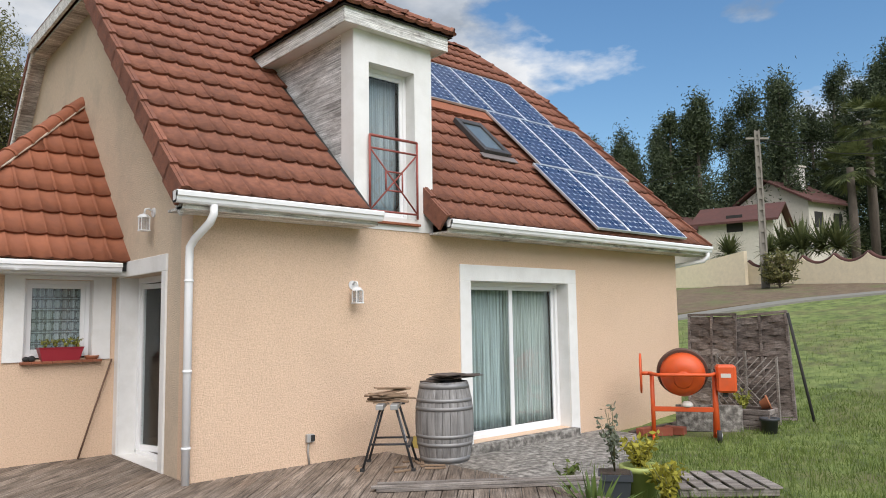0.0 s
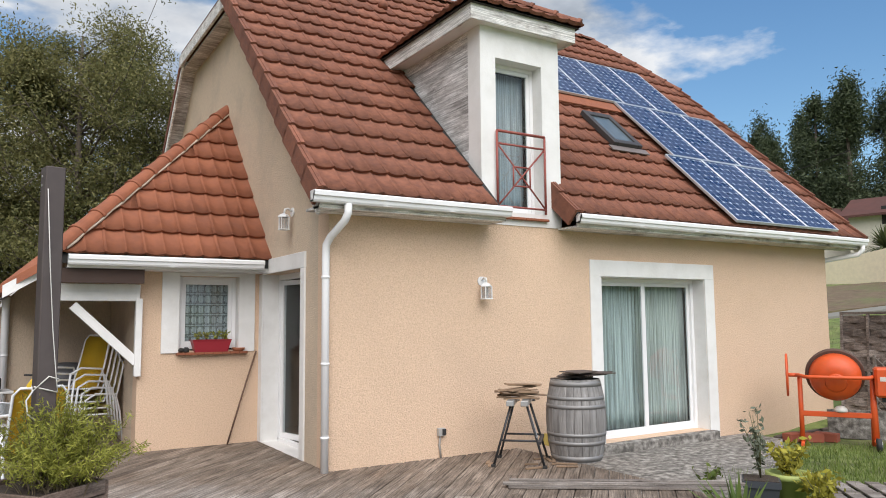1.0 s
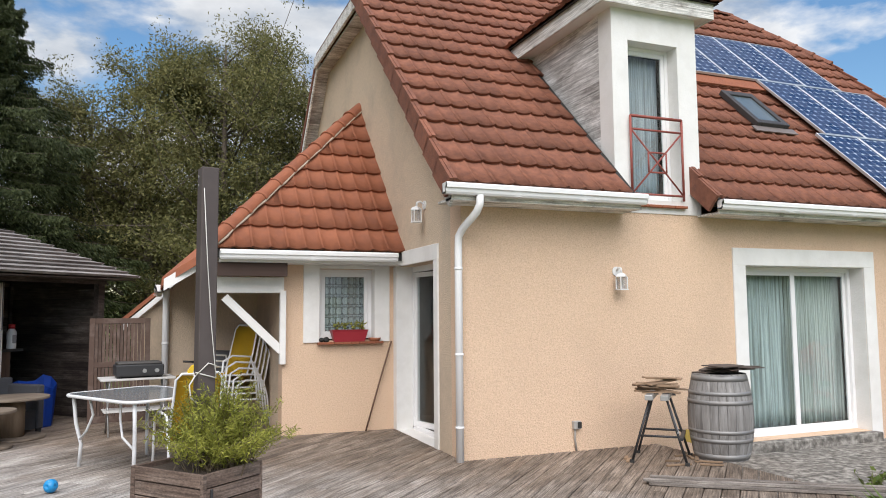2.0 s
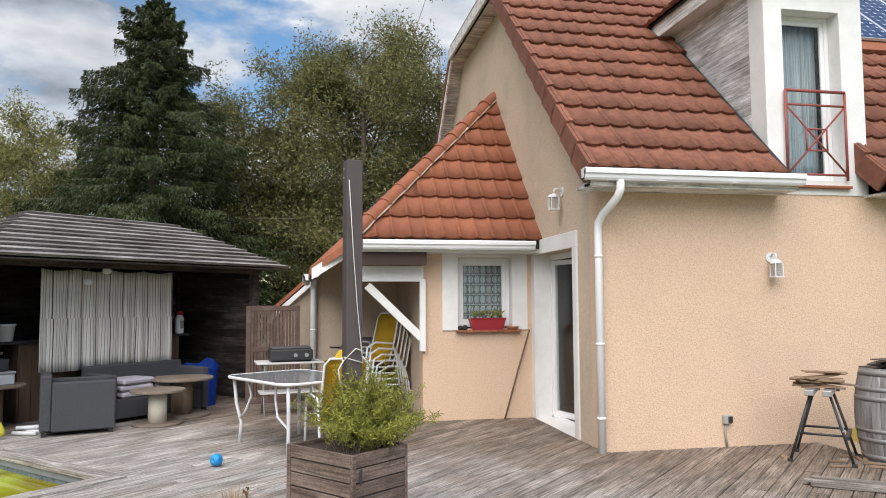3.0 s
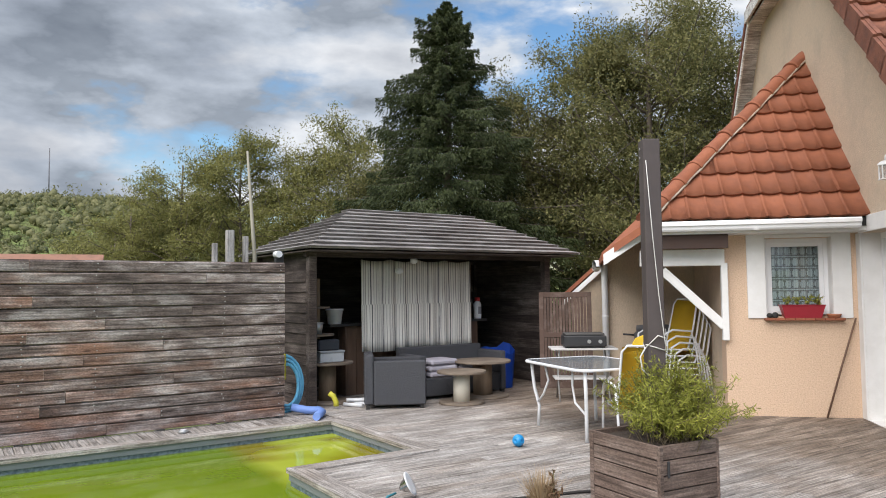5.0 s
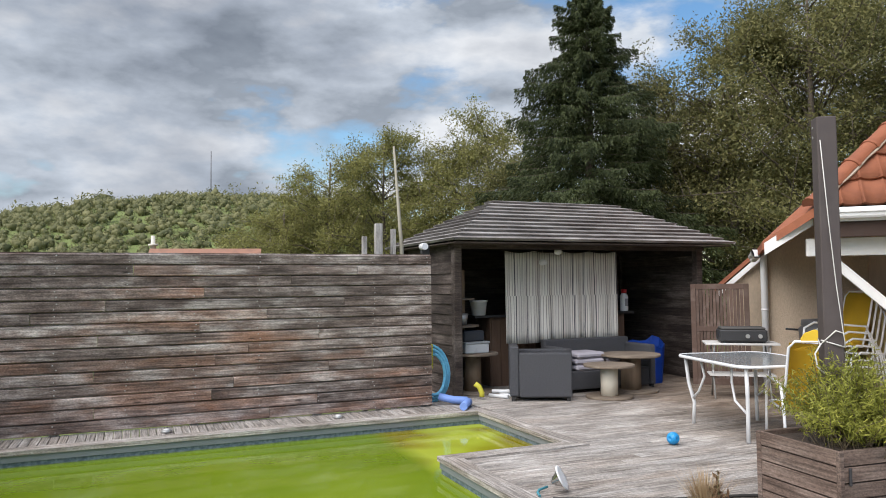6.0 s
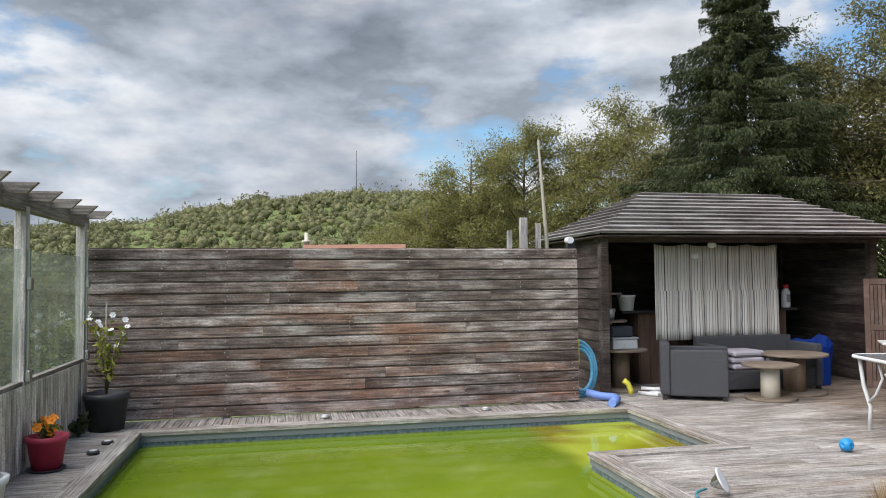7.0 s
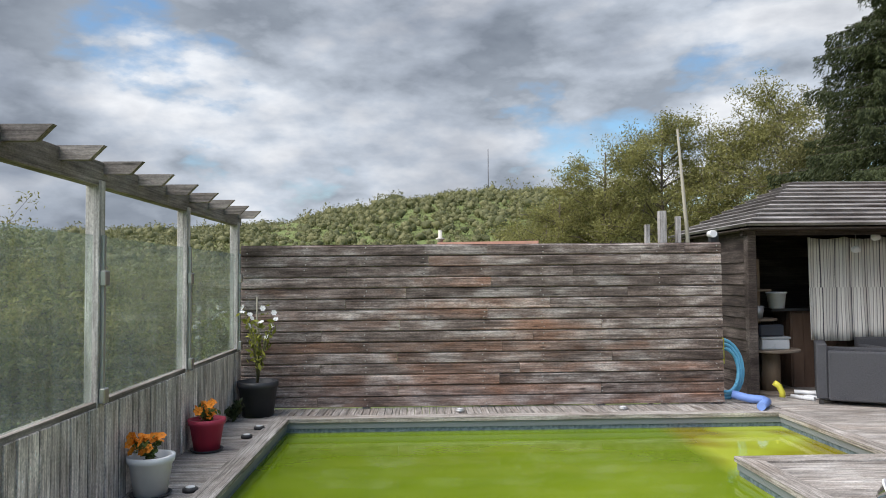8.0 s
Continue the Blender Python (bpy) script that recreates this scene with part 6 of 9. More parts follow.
part("conduit", bm, plain("conduit_grey", (0.33, 0.31, 0.28), 0.6), sock)

# ---------------------------------------------------------------- distance: lane, walls, houses, woods
plain("render_wall", (0.86, 0.75, 0.55), 0.9, stain=0.25, stain_scale=1.2, stain_colour=(0.60, 0.51, 0.38))
plain("render_white", (0.60, 0.56, 0.49), 0.9, stain=0.3, stain_scale=1, stain_colour=(0.5, 0.45, 0.38))
plain("tile_far", (0.085, 0.036, 0.030), 0.85, stain=0.5, stain_scale=0.8, stain_colour=(0.14, 0.05, 0.04))
plain("asphalt", (0.20, 0.195, 0.17), 0.95)
MAT["earth"] = surface("earth", [(0.085, 0.058, 0.036), (0.14, 0.10, 0.062), (0.19, 0.145, 0.09)], 3.0, rough=0.97, bump=1.0, bump_scale=14, stain=0.85, stain_scale=0.7, stain_colour=(0.11, 0.14, 0.045), detail=10)


def strip(name, a0, a1, d0, d1, dz, mat, label, cat, n=40, dd=0.0):
    """A strip of ground between two distances over a fan of bearings, lying on the slope."""
    bm = bmesh.new()
    rows = []
    for i in range(n + 1):
        az = a0 + (a1 - a0) * i / n
        r = []
        for k in (0, 0, 1, 2, 3, 4, 5, 6, 6):
            d = d0 + (d1 - d0) * k / 6 + dd * i / n
            x, y = polar(az, d)
            rim = (k == 0 and not r) or (k == 6 and len(r) == 8)
            r.append(bm.verts.new((x, y, ground_z(x, y) + (-0.4 if rim else dz))))
        rows.append(r)
    for a, b in zip(rows, rows[1:]):
        for k in range(8):
            bm.faces.new((a[k], a[k + 1], b[k + 1], b[k]))
    return tagged(part(name, bm, mat), label, cat, kind="structure")


strip("road", 50, 92, 22.9, 23.7, 0.07, "asphalt", "narrow grey lane across the slope", "road", 40, 11)
strip("bank", 50, 92, 24.6, 34.5, 0.06, "earth", "bare earth bank with thin grass", "bank", 40, 9)


def far_wall():
    t = thing("garden_wall", "cream rendered garden wall with a scalloped top", "wall")
    a, b = polar(64.5, 37), polar(84, 30)
    n = 9
    for k in range(n):
        x0, y0 = a[0] + (b[0] - a[0]) * k / n, a[1] + (b[1] - a[1]) * k / n
        x1, y1 = a[0] + (b[0] - a[0]) * (k + 1) / n, a[1] + (b[1] - a[1]) * (k + 1) / n
        L = math.hypot(x1 - x0, y1 - y0)
        ang = math.degrees(math.atan2(y1 - y0, x1 - x0))
        zb = 1.55 + (math.hypot(x0 - CX, y0 - CY)) * math.tan(radians(1.7))
        bm = bmesh.new()
        top = [(L * s / 10, 1.42 - 0.32 * math.sin(math.pi * s / 10) ** 0.8) for s in range(11)]
        prism(bm, [(0, -1.5)] + [(L, -1.5)] + top[::-1], -0.12, 0.12, "y")
        part("wall_bay", bm, "render_wall", t, "", Matrix.Translation((x0, y0, zb)) @ pose(0, 0, 0, 0, 0, ang))
        bm = bmesh.new()
        tube(bm, [(x, 0, z + 0.03) for x, z in top], 0.10, 6)
        part("coping", bm, "tile_far", t, "terracotta coping", Matrix.Translation((x0, y0, zb)) @ pose(0, 0, 0, 0, 0, ang))
    return t


far_wall()
t = thing("side_wall", "pale rendered wall along a drive", "wall")
a, b = polar(57.5, 40), polar(64.3, 36.5)
L = math.hypot(b[0] - a[0], b[1] - a[1])
bm = bmesh.new()
prism(bm, [(0, -1.0), (L, -1.6), (L, 1.55), (0, 0.75)], -0.12, 0.12, "y")
part("wall_panel", bm, "render_wall", t, "", Matrix.Translation((a[0], a[1], 3.0)) @ pose(0, 0, 0, 0, 0, math.degrees(math.atan2(b[1] - a[1], b[0] - a[0]))))


def far_house(az, d, zb, w, l, eave, ridge, label, turn=0, chimney=False, windows=2):
    """A small house with a gabled tile roof; its long side lies across the view."""
    x, y = polar(az, d)
    t = thing("house", label, "house", Matrix.Translation((x, y, zb)) @ pose(0, 0, 0, 0, 0, -az + turn), "houses up the lane")
    bm = bmesh.new()
    prism(bm, [(0, -5), (l, -5), (l, eave), (l / 2, ridge), (0, eave)], -w / 2, w / 2, "x")
    part("wall", bm, "render_white", t)
    for s in (-1, 1):
        bm = bmesh.new()
        if s < 0:
            pr = [(-0.5, eave - 0.18), (l / 2, ridge + 0.12), (l / 2, ridge + 0.24), (-0.5, eave - 0.04)]
        else:
            pr = [(l + 0.5, eave - 0.18), (l / 2, ridge + 0.12), (l / 2, ridge + 0.24), (l + 0.5, eave - 0.04)]
        prism(bm, pr, -w / 2 - 0.4, w / 2 + 0.4, "x")
        part("roof", bm, "tile_far", t, "dark red tile roof")
    for k in range(windows):
        xx = -w / 2 + w * (k + 0.5) / windows
        win = boxed("window", (xx - 0.5, -0.03, 0.9, xx + 0.5, 0.02, 2.0), "dark", t)
        boxed("frame", (xx - 0.58, -0.05, 0.82, xx + 0.58, -0.031, 0.9), "render_white", win)
    if chimney:
        bm = bmesh.new()
        box(bm, -0.5, l * 0.28, ridge - 1.2, 0.3, l * 0.28 + 0.7, ridge + 1.1, bevel=0.04)
        ch = part("chimney", bm, plain("chimney_white", (0.7, 0.68, 0.64), 0.9), t, "white rendered chimney")
        boxed("cap", (-0.58, l * 0.28 - 0.08, ridge + 1.12, 0.38, l * 0.28 + 0.78, ridge + 1.25), "render_white", ch)
    return t


low_house = far_house(59.3, 53, 6.0, 9.6, 5, 1.55, 2.55, "low white house with a red tile roof up the lane", 8, windows=0)
boxed("garage_door", (-3.6, -0.05, -2.0, -0.6, 0.02, 1.35), plain("garage_brown", (0.12, 0.06, 0.035), 0.75, stain=0.4, stain_scale=3, stain_colour=(0.07, 0.04, 0.03)), low_house, "brown timber garage door")
boxed("window", (1.5, -0.03, 0.1, 2.6, 0.02, 1.1), "dark", low_house)
far_house(63.6, 50, 6.0, 4.6, 4, 1.6, 2.6, "small outbuilding with a red tile roof", -14, windows=1)
far_house(69.7, 57, 6.6, 4.6, 6.0, 2.7, 4.4, "white gabled house with a dark red roof and chimney", 60, True)
aerial = thing("roof_aerial", "thin television aerial on a far roof", "aerial", Matrix.Translation((*polar(68.0, 57), 10.6)), "")
bm = bmesh.new()
tube(bm, [(0, 0, 0), (0, 0, 2.6)], 0.03, 5)
part("mast", bm, "dark", aerial)
bm = bmesh.new()
tube(bm, [(-0.2, 0.1, 2.5), (1.1, -0.6, 2.5)], 0.025, 5)
part("boom", bm, "dark", aerial)
pole = thing("utility_pole", "slotted concrete utility pole beside the lane", "pole", Matrix.Translation((*polar(65.55, 34), ground_z(*polar(65.55, 34)) - 0.2)))
bm = bmesh.new()
ph = top_z(13.3, 34) - ground_z(*polar(65.55, 34)) + 0.2
for s in (-1, 1):
    prism(bm, [(s * 0.13 - 0.04, 0), (s * 0.13 + 0.04, 0), (s * 0.075 + 0.03, ph), (s * 0.075 - 0.03, ph)], -0.1, 0.1, "y")
for k in range(15):
    z = 0.3 + k * (ph - 0.5) / 14
    box(bm, -0.09, -0.08, z, 0.09, 0.08, z + 0.16)
box(bm, -0.08, -0.03, 0, 0.08, 0.03, ph - 0.1)
part("shaft", bm, plain("pole_concrete", (0.24, 0.22, 0.19), 0.95), pole, "", pose(0, 0, 0, 0, 0, -60))
bm = bmesh.new()
box(bm, -0.5, -0.04, ph - 0.4, 0.5, 0.04, ph - 0.32)
part("cross_arm", bm, "pole_concrete", pole, "", pose(0, 0, 0, 0, 0, -40))
top = Vector((*polar(65.55, 34), ph + ground_z(*polar(65.55, 34)) - 0.6))
for k, (az, d, el) in enumerate(((85, 30, 12.5), (86, 31, 15.0), (45, 60, 9.0))):
    e = Vector((*polar(az, d), top_z(el, d)))
    wire = thing("overhead_wire", "thin black overhead wire", "wire", Matrix.Translation(top), "overhead wires")
    bm = bmesh.new()
    tube(bm, [(e - top) * s + Vector((0, 0, -1.2 * 4 * s * (1 - s))) for s in [q / 10 for q in range(11)]], 0.018, 4)
    part("cable", bm, "dark", wire)

# eucalyptus wood on the slope


def tall_tree(x, y, z, H, R, seed, group, label, leaf="leaf_euc", leaves=18000, size=0.135):
    rng = np.random.default_rng(seed)
    t = thing("eucalyptus_tree", label, "tree", Matrix.Translation((x, y, z - 0.3)), group)
    bm = bmesh.new()
    tube(bm, [(0, 0, 0), (rng.uniform(-.3, .3), 0, H * 0.5), (0, 0, H * 0.97)], 0, 6, [0.28, 0.18, 0.03])
    cs, rs = [], []
    for k in range(52):
        f = rng.uniform(0.10, 1.0)
        r = R * (1.06 - f) ** 0.7 * rng.uniform(0.2, 0.95)
        a = rng.uniform(0, 6.28)
        c = np.array([math.cos(a) * r, math.sin(a) * r, H * f * 0.98])
        cs.append(c)
        rs.append(R * rng.uniform(0.16, 0.34) * (1.15 - 0.6 * f))
        if k % 2 == 0:
            tube(bm, [(0, 0, c[2] - r * 0.8), c * np.array([0.6, 0.6, 1]) - np.array([0, 0, r * 0.25]), c], 0, 4, [0.07, 0.04, 0.015])
    part("trunk", bm, "trunk", t)
    cs, rs = np.array(cs), np.array(rs)
    pk = rng.integers(0, len(cs), leaves)
    pos = cs[pk] + rng.normal(size=(leaves, 3)) * rs[pk][:, None] * np.array([0.8, 0.8, 1.15])
    v, f = leaf_cards(rng, pos, rng.uniform(0.6, 1.3, leaves) * size, simple=True)
    part("crown", mesh_from("crown", v, f, leaf), leaf, t)
    return t


erng = random.Random(21)
for row, (d, n) in enumerate(((60, 16), (67, 16), (75, 13))):
    for k in range(n):
        az = 50 + (92 - 50) * (k + erng.uniform(0.1, 0.9)) / n
        x, y = polar(az, d + erng.uniform(-3, 3))
        el = 14.3 + 3.2 * smooth(52, 74, az) + erng.uniform(-1.4, 0.8) - (0.9 if row == 0 else 0)
        tall_tree(x, y, 2.6, top_z(el, d) - 2.6, erng.uniform(2.6, 3.6), 100 + row * 20 + k, "eucalyptus wood", "tall dark eucalyptus in the wood above the lane")
for k in range(10):
    az = 50 + 4.2 * k
    x, y = polar(az, 61 + erng.uniform(-1, 2))
    broadleaf("shrub", "rough dark shrub at the wood's edge", x, y, 2.9 + erng.uniform(2.2, 4.2), 2.6, 300 + k, "leaf_euc", 3500, 0.2, 0.1, 0.1, "undergrowth of the wood")


def fan_palm(az, d, H, seed, label):
    rng = np.random.default_rng(seed)
    x, y = polar(az, d)
    z = 1.55 + d * math.tan(radians(1.9))
    t = thing("fan_palm", label, "palm", Matrix.Translation((x, y, z - 0.4)), "palms behind the garden wall")
    bm = bmesh.new()
    tube(bm, [(0, 0, 0), (0.05, 0, H * 0.5), (0, 0, H)], 0, 8, [0.2, 0.22, 0.16])
    part("trunk", bm, "trunk", t)
    V, F = [], []
    for k in range(70):
        a, e = rng.uniform(0, 6.28), rng.uniform(-0.9, 1.25)
        L = rng.uniform(0.7, 1.1)
        d0 = np.array([math.cos(a) * math.cos(e), math.sin(a) * math.cos(e), math.sin(e)])
        c = np.array([0, 0, H]) + d0 * L
        s1 = np.cross(d0, [0, 0, 1.0]); s1 /= np.linalg.norm(s1) + 1e-6
        for q in range(15):
            b = -1.25 + 2.5 * q / 14
            dd = d0 * math.cos(b) + s1 * math.sin(b)
            tip = c + dd * rng.uniform(0.55, 0.75) + np.array([0, 0, -0.16 * rng.uniform(0.2, 1.4)])
            nrm = np.cross(dd, np.cross(d0, s1)); nrm /= np.linalg.norm(nrm) + 1e-6
            i = len(V)
            V += [c - nrm * 0.012, (c + tip) / 2 + nrm * 0.035, tip, (c + tip) / 2 - nrm * 0.035]
            F.append([i, i + 1, i + 2, i + 3])
    part("crown", mesh_from("crown", np.array(V), np.array(F), "leaf_palm"), "leaf_palm", t)


MAT["leaf_palm"] = leaf_material("leaf_palm", (0.042, 0.062, 0.024), (0.19, 0.21, 0.085), 0.2)
fan_palm(71.3, 39, 6.0, 1, "tall fan palm with a shaggy trunk")
fan_palm(72.5, 40, 8.3, 2, "tall fan palm with a shaggy trunk")
fan_palm(77.0, 38, 4.4, 3, "tall fan palm with a shaggy trunk")


def sword_bush(x, y, z, n, L, seed, label, cat="shrub", leaf="leaf_palm", width=0.035, name="yucca", group="", up=0.3):
    """A rosette of sword leaves."""
    rng = np.random.default_rng(seed)
    t = thing(name, label, cat, Matrix.Translation((x, y, z)), group)
    V, F = [], []
    for k in range(n):
        a, e = rng.uniform(0, 6.28), rng.uniform(up, 1.4)
        d = np.array([math.cos(a) * math.cos(e), math.sin(a) * math.cos(e), math.sin(e)])
        s = np.cross(d, [0, 0, 1.0]); s /= np.linalg.norm(s) + 1e-6
        ln = L * rng.uniform(0.6, 1.1)
        p0, p1 = d * 0.03, d * ln * 0.55
        p2 = d * ln + np.array([0, 0, -0.18 * ln * math.cos(e)])
        i = len(V)
        V += [p0 - s * width * 0.6, p0 + s * width * 0.6, p1 - s * width, p1 + s * width, p2]
        F += [[i, i + 1, i + 3, i + 2], [i + 2, i + 3, i + 4, i + 4]]
    me = bpy.data.meshes.new("leaves")
    me.from_pydata([tuple(v) for v in V], [], [f[:3] if f[2] == f[3] else f for f in F])
    me.materials.append(MAT[leaf])
    part("leaves", me, leaf, t)
    return t


for k, (az, d, L) in enumerate(((66.8, 38.5, 1.7), (68.0, 38, 1.9), (69.3, 37.6, 1.8), (70.3, 37, 1.7), (65.9, 36, 1.0), (63.2, 39, 1.3))):
    x, y = polar(az, d)
    sword_bush(x, y, 1.55 + d * math.tan(radians(4.5)), 150, L, 50 + k, "dark spiky yucca behind the garden wall", group="yuccas", width=0.05, up=-0.1)
x, y = polar(66.5, 33.5)
broadleaf("shrub", "small green bush at the foot of the pole", x, y, ground_z(x, y) + 1.7, 0.6, 77, "leaf_oak", 2500, 0.09, 0.04, 0.1)

# the wooded hill, its mast and a roof beyond the fence
def hill_woods():
    """Crowns of a far wood: lumpy rounded crowns with sprays of leaves standing out of them."""
    rng = np.random.default_rng(5)
    ball = bmesh.new()
    bmesh.ops.create_icosphere(ball, subdivisions=1, radius=0.8)
    unit = np.array([v.co[:] for v in ball.verts])
    tris = np.array([[v.index for v in f.verts] for f in ball.faces])
    ball.free()
    n, cards = 8500, 62
    az = rng.uniform(-112, -20, n)
    d = rng.uniform(150, 640, n)
    V, F, pos, size, count = [], [], [], [], 0
    for k in range(n):
        x, y = polar(az[k], d[k])
        r = rng.uniform(1.5, 3.3) * (0.5 + d[k] / 700) * (1.5 if rng.random() < 0.1 else 1.0)
        ph = rng.uniform(0, 6.28, 3)
        lump = 0.86 + 0.16 * np.sin(unit[:, 0] * 4.2 + ph[0]) * np.sin(unit[:, 1] * 4.2 + ph[1]) + 0.14 * np.sin(unit[:, 2] * 5 + ph[2]) + rng.normal(size=len(unit)) * 0.11
        c = np.array([x, y, ground_z(x, y) + r * 0.6])
        V.append(unit * lump[:, None] * r * np.array([1, 1, 0.95]) + c)
        F.append(tris + count)
        count += len(unit)
        q = rng.normal(size=(cards, 3))
        q /= np.linalg.norm(q, axis=1)[:, None]
        pos.append(q * r * rng.uniform(0.55, 1.2, (cards, 1)) * np.array([1, 1, 1.1]) + c)
        size.append(rng.uniform(0.10, 0.24, cards) * r)
    v, f = leaf_cards(rng, np.concatenate(pos), np.concatenate(size), 0.0, 0.55, True)
    me = bpy.data.meshes.new("hill_woods")
    me.from_pydata(np.concatenate(V).tolist() + v.tolist(), [], np.concatenate(F).tolist() + (f + count).tolist())
    me.materials.append(MAT["leaf_hill"])
    me.polygons.foreach_set("use_smooth", np.ones(len(me.polygons), dtype=bool))
    return tagged(new("hill_woods", me), "mixed woods in early autumn over the far hill", "woods", kind="stuff")


hill_woods()
mast = thing("radio_mast", "thin lattice radio mast on the hill", "mast", Matrix.Translation((*polar(-39.7, 600), top_z(6.2, 600))))
bm = bmesh.new()
mh = 600 * (math.tan(radians(10.1)) - math.tan(radians(6.2)))
for k in range(3):
    a = 2.09 * k
    tube(bm, [(math.cos(a) * 0.4, math.sin(a) * 0.4, -4), (math.cos(a) * 0.25, math.sin(a) * 0.25, mh)], 0.16, 4)
for k in range(40):
    z = mh * k / 40
    tube(bm, [(0.3, 0.2, z), (-0.3, -0.2, z + mh / 40)], 0.10, 4)
part("lattice", bm, plain("mast_grey", (0.2, 0.2, 0.22), 0.6), mast)
x, y = polar(-40.2, 26)
nb = thing("neighbour_roof", "tiled roof of a neighbouring house beyond the fence", "house", Matrix.Translation((x, y, top_z(2.2, 26) - 0.9)) @ pose(0, 0, 0, 0, 0, 34))
bm = bmesh.new()
prism(bm, [(-2.0, 0.0), (2.0, 0.0), (0.0, 1.15)], -1.8, 1.8, "x")
part("roof", bm, plain("tile_neighbour", (0.30, 0.155, 0.105), 0.85, stain=0.5, stain_scale=4, stain_colour=(0.12, 0.08, 0.06)), nb)
bm = bmesh.new()
box(bm, -1.5, -1.9, -3.5, 1.5, 1.9, 0.05)
part("wall", bm, "render_white", nb)
bm = bmesh.new()
lathe(bm, [(0.10, 0.9), (0.10, 1.25), (0.16, 1.26), (0.16, 1.32), (0.07, 1.33), (0.07, 1.6)], 10, (-1.75, 0.3, 0))
part("flue", bm, "render_white", nb, "pale round flue")

# greenery beyond the glass and the fence
for k, (az, el, d, r) in enumerate(((-66, 0.4, 30, 2.2), (-70, 0.9, 27, 2.4), (-74, 2.0, 24, 2.4), (-79.5, 8.0, 26, 2.6), (-85, 8.5, 22, 2.4), (-91, 8.0, 22, 2.4), (-62, 0.8, 38, 2.4), (-76, -2, 16, 1.8), (-70, -3, 17, 1.8), (-82, -1, 15, 1.8), (-32.5, 7.0, 34, 2.6), (-35.5, 5.8, 38, 2.6), (-37.0, 4.6, 44, 2.8), (-27, 7.5, 36, 2.6))):
    x, y = polar(az, d)
    broadleaf("broadleaf_tree", "green hedge tree on the valley side", x, y, top_z(el, d), r, 400 + k, "leaf_autumn", 20000, 0.075, 0.10, 0.06, "hedge trees in the valley")
fh = thing("house", "small white house far up the opposite slope", "house", Matrix.Translation((*polar(-65.5, 420), top_z(1.7, 420))) @ pose(0, 0, 0, 0, 0, 50), "far houses")
bm = bmesh.new()
prism(bm, [(-3, -4), (3, -4), (3, 2.4), (0, 4.4), (-3, 2.4)], -4.5, 4.5, "x")
part("wall", bm, "render_white", fh)
bm = bmesh.new()
prism(bm, [(-3.6, 2.1), (0, 4.5), (3.6, 2.1), (3.6, 2.4), (0, 4.8), (-3.6, 2.4)], -4.8, 4.8, "x")
part("roof", bm, "tile_far", fh)

# ---------------------------------------------------------------- by the front wall
plain("black_metal", (0.03, 0.03, 0.032), 0.5)
plain("grey_metal", (0.42, 0.42, 0.41), 0.45, 0.6)
plain("scrap_wood", (0.24, 0.16, 0.10), 0.85, vary=0.25, stain=0.5, stain_scale=8, stain_colour=(0.10, 0.075, 0.055))
plain("slate", (0.085, 0.065, 0.055), 0.8, vary=0.3)
MAT["stave"] = surface("stave", [(0.13, 0.12, 0.115), (0.23, 0.22, 0.21), (0.36, 0.35, 0.34)], 12, stretch=(1.2, 1.2, 0.12), rough=0.85, bump=0.5, bump_scale=60, vary=0.16)
plain("hoop", (0.27, 0.265, 0.26), 0.6, 0.5, stain=0.5, stain_scale=6, stain_colour=(0.2, 0.17, 0.15))


def barrel_r(z):
    s = (z - 0.475) / 0.475
    return 0.345 - 0.065 * s * s


barrel = thing("wine_barrel", "old grey oak barrel with metal hoops", "barrel", Matrix.Translation((2.57, 3.27, 0.0)) @ Matrix.Diagonal((0.96, 0.96, 0.925, 1)))
NS = 24
for k in range(NS):
    a0, a1 = 2 * math.pi * k / NS + 0.006, 2 * math.pi * (k + 1) / NS - 0.006
    bm = bmesh.new()
    cols = []
    for j in range(11):
        z = 0.95 * j / 10
        r = barrel_r(z)
        cols.append([bm.verts.new((rr * math.cos(a), rr * math.sin(a), z)) for a in (a0, a1) for rr in (r, r - 0.025)])
    for p, q in zip(cols, cols[1:]):
        for i, j in ((0, 2), (2, 3), (3, 1), (1, 0)):
            bm.faces.new((p[i], p[j], q[j], q[i]))
    for c in (cols[0], cols[-1]):
        bm.faces.new((c[0], c[2], c[3], c[1]))
    part("stave", bm, "stave", barrel)
for z, h in ((0.015, 0.06), (0.20, 0.045), (0.30, 0.04), (0.62, 0.045), (0.72, 0.04), (0.875, 0.06)):
    bm = bmesh.new()
    lathe(bm, [(barrel_r(z) + 0.003, z), (barrel_r(z + h) + 0.003, z + h), (barrel_r(z + h) - 0.01, z + h), (barrel_r(z) - 0.01, z)], 36)
    part("hoop", bm, "hoop", barrel)
bm = bmesh.new()
lathe(bm, [(0.26, 0.90), (0.26, 0.925)], 24)
part("head", bm, "stave", barrel)
srng = random.Random(8)
for k in range(7):
    sl = thing("roof_slate", "broken dark slate piece lying on the barrel", "slate", Matrix.Translation((2.60 + srng.uniform(-0.12, 0.14), 3.25 + srng.uniform(-0.12, 0.12), 0.884 + 0.013 * k)) @ pose(0, 0, 0, srng.uniform(-3, 3), srng.uniform(-3, 3), srng.uniform(0, 180)), "slates on the barrel")
    bm = bmesh.new()
    w, l = srng.uniform(0.09, 0.16), srng.uniform(0.16, 0.26)
    prism(bm, [(-l, -w), (l * 0.8, -w * srng.uniform(0.6, 1)), (l, w * srng.uniform(0.4, 1)), (-l * 0.7, w)], -0.005, 0.006)
    part("sheet", bm, "slate", sl)

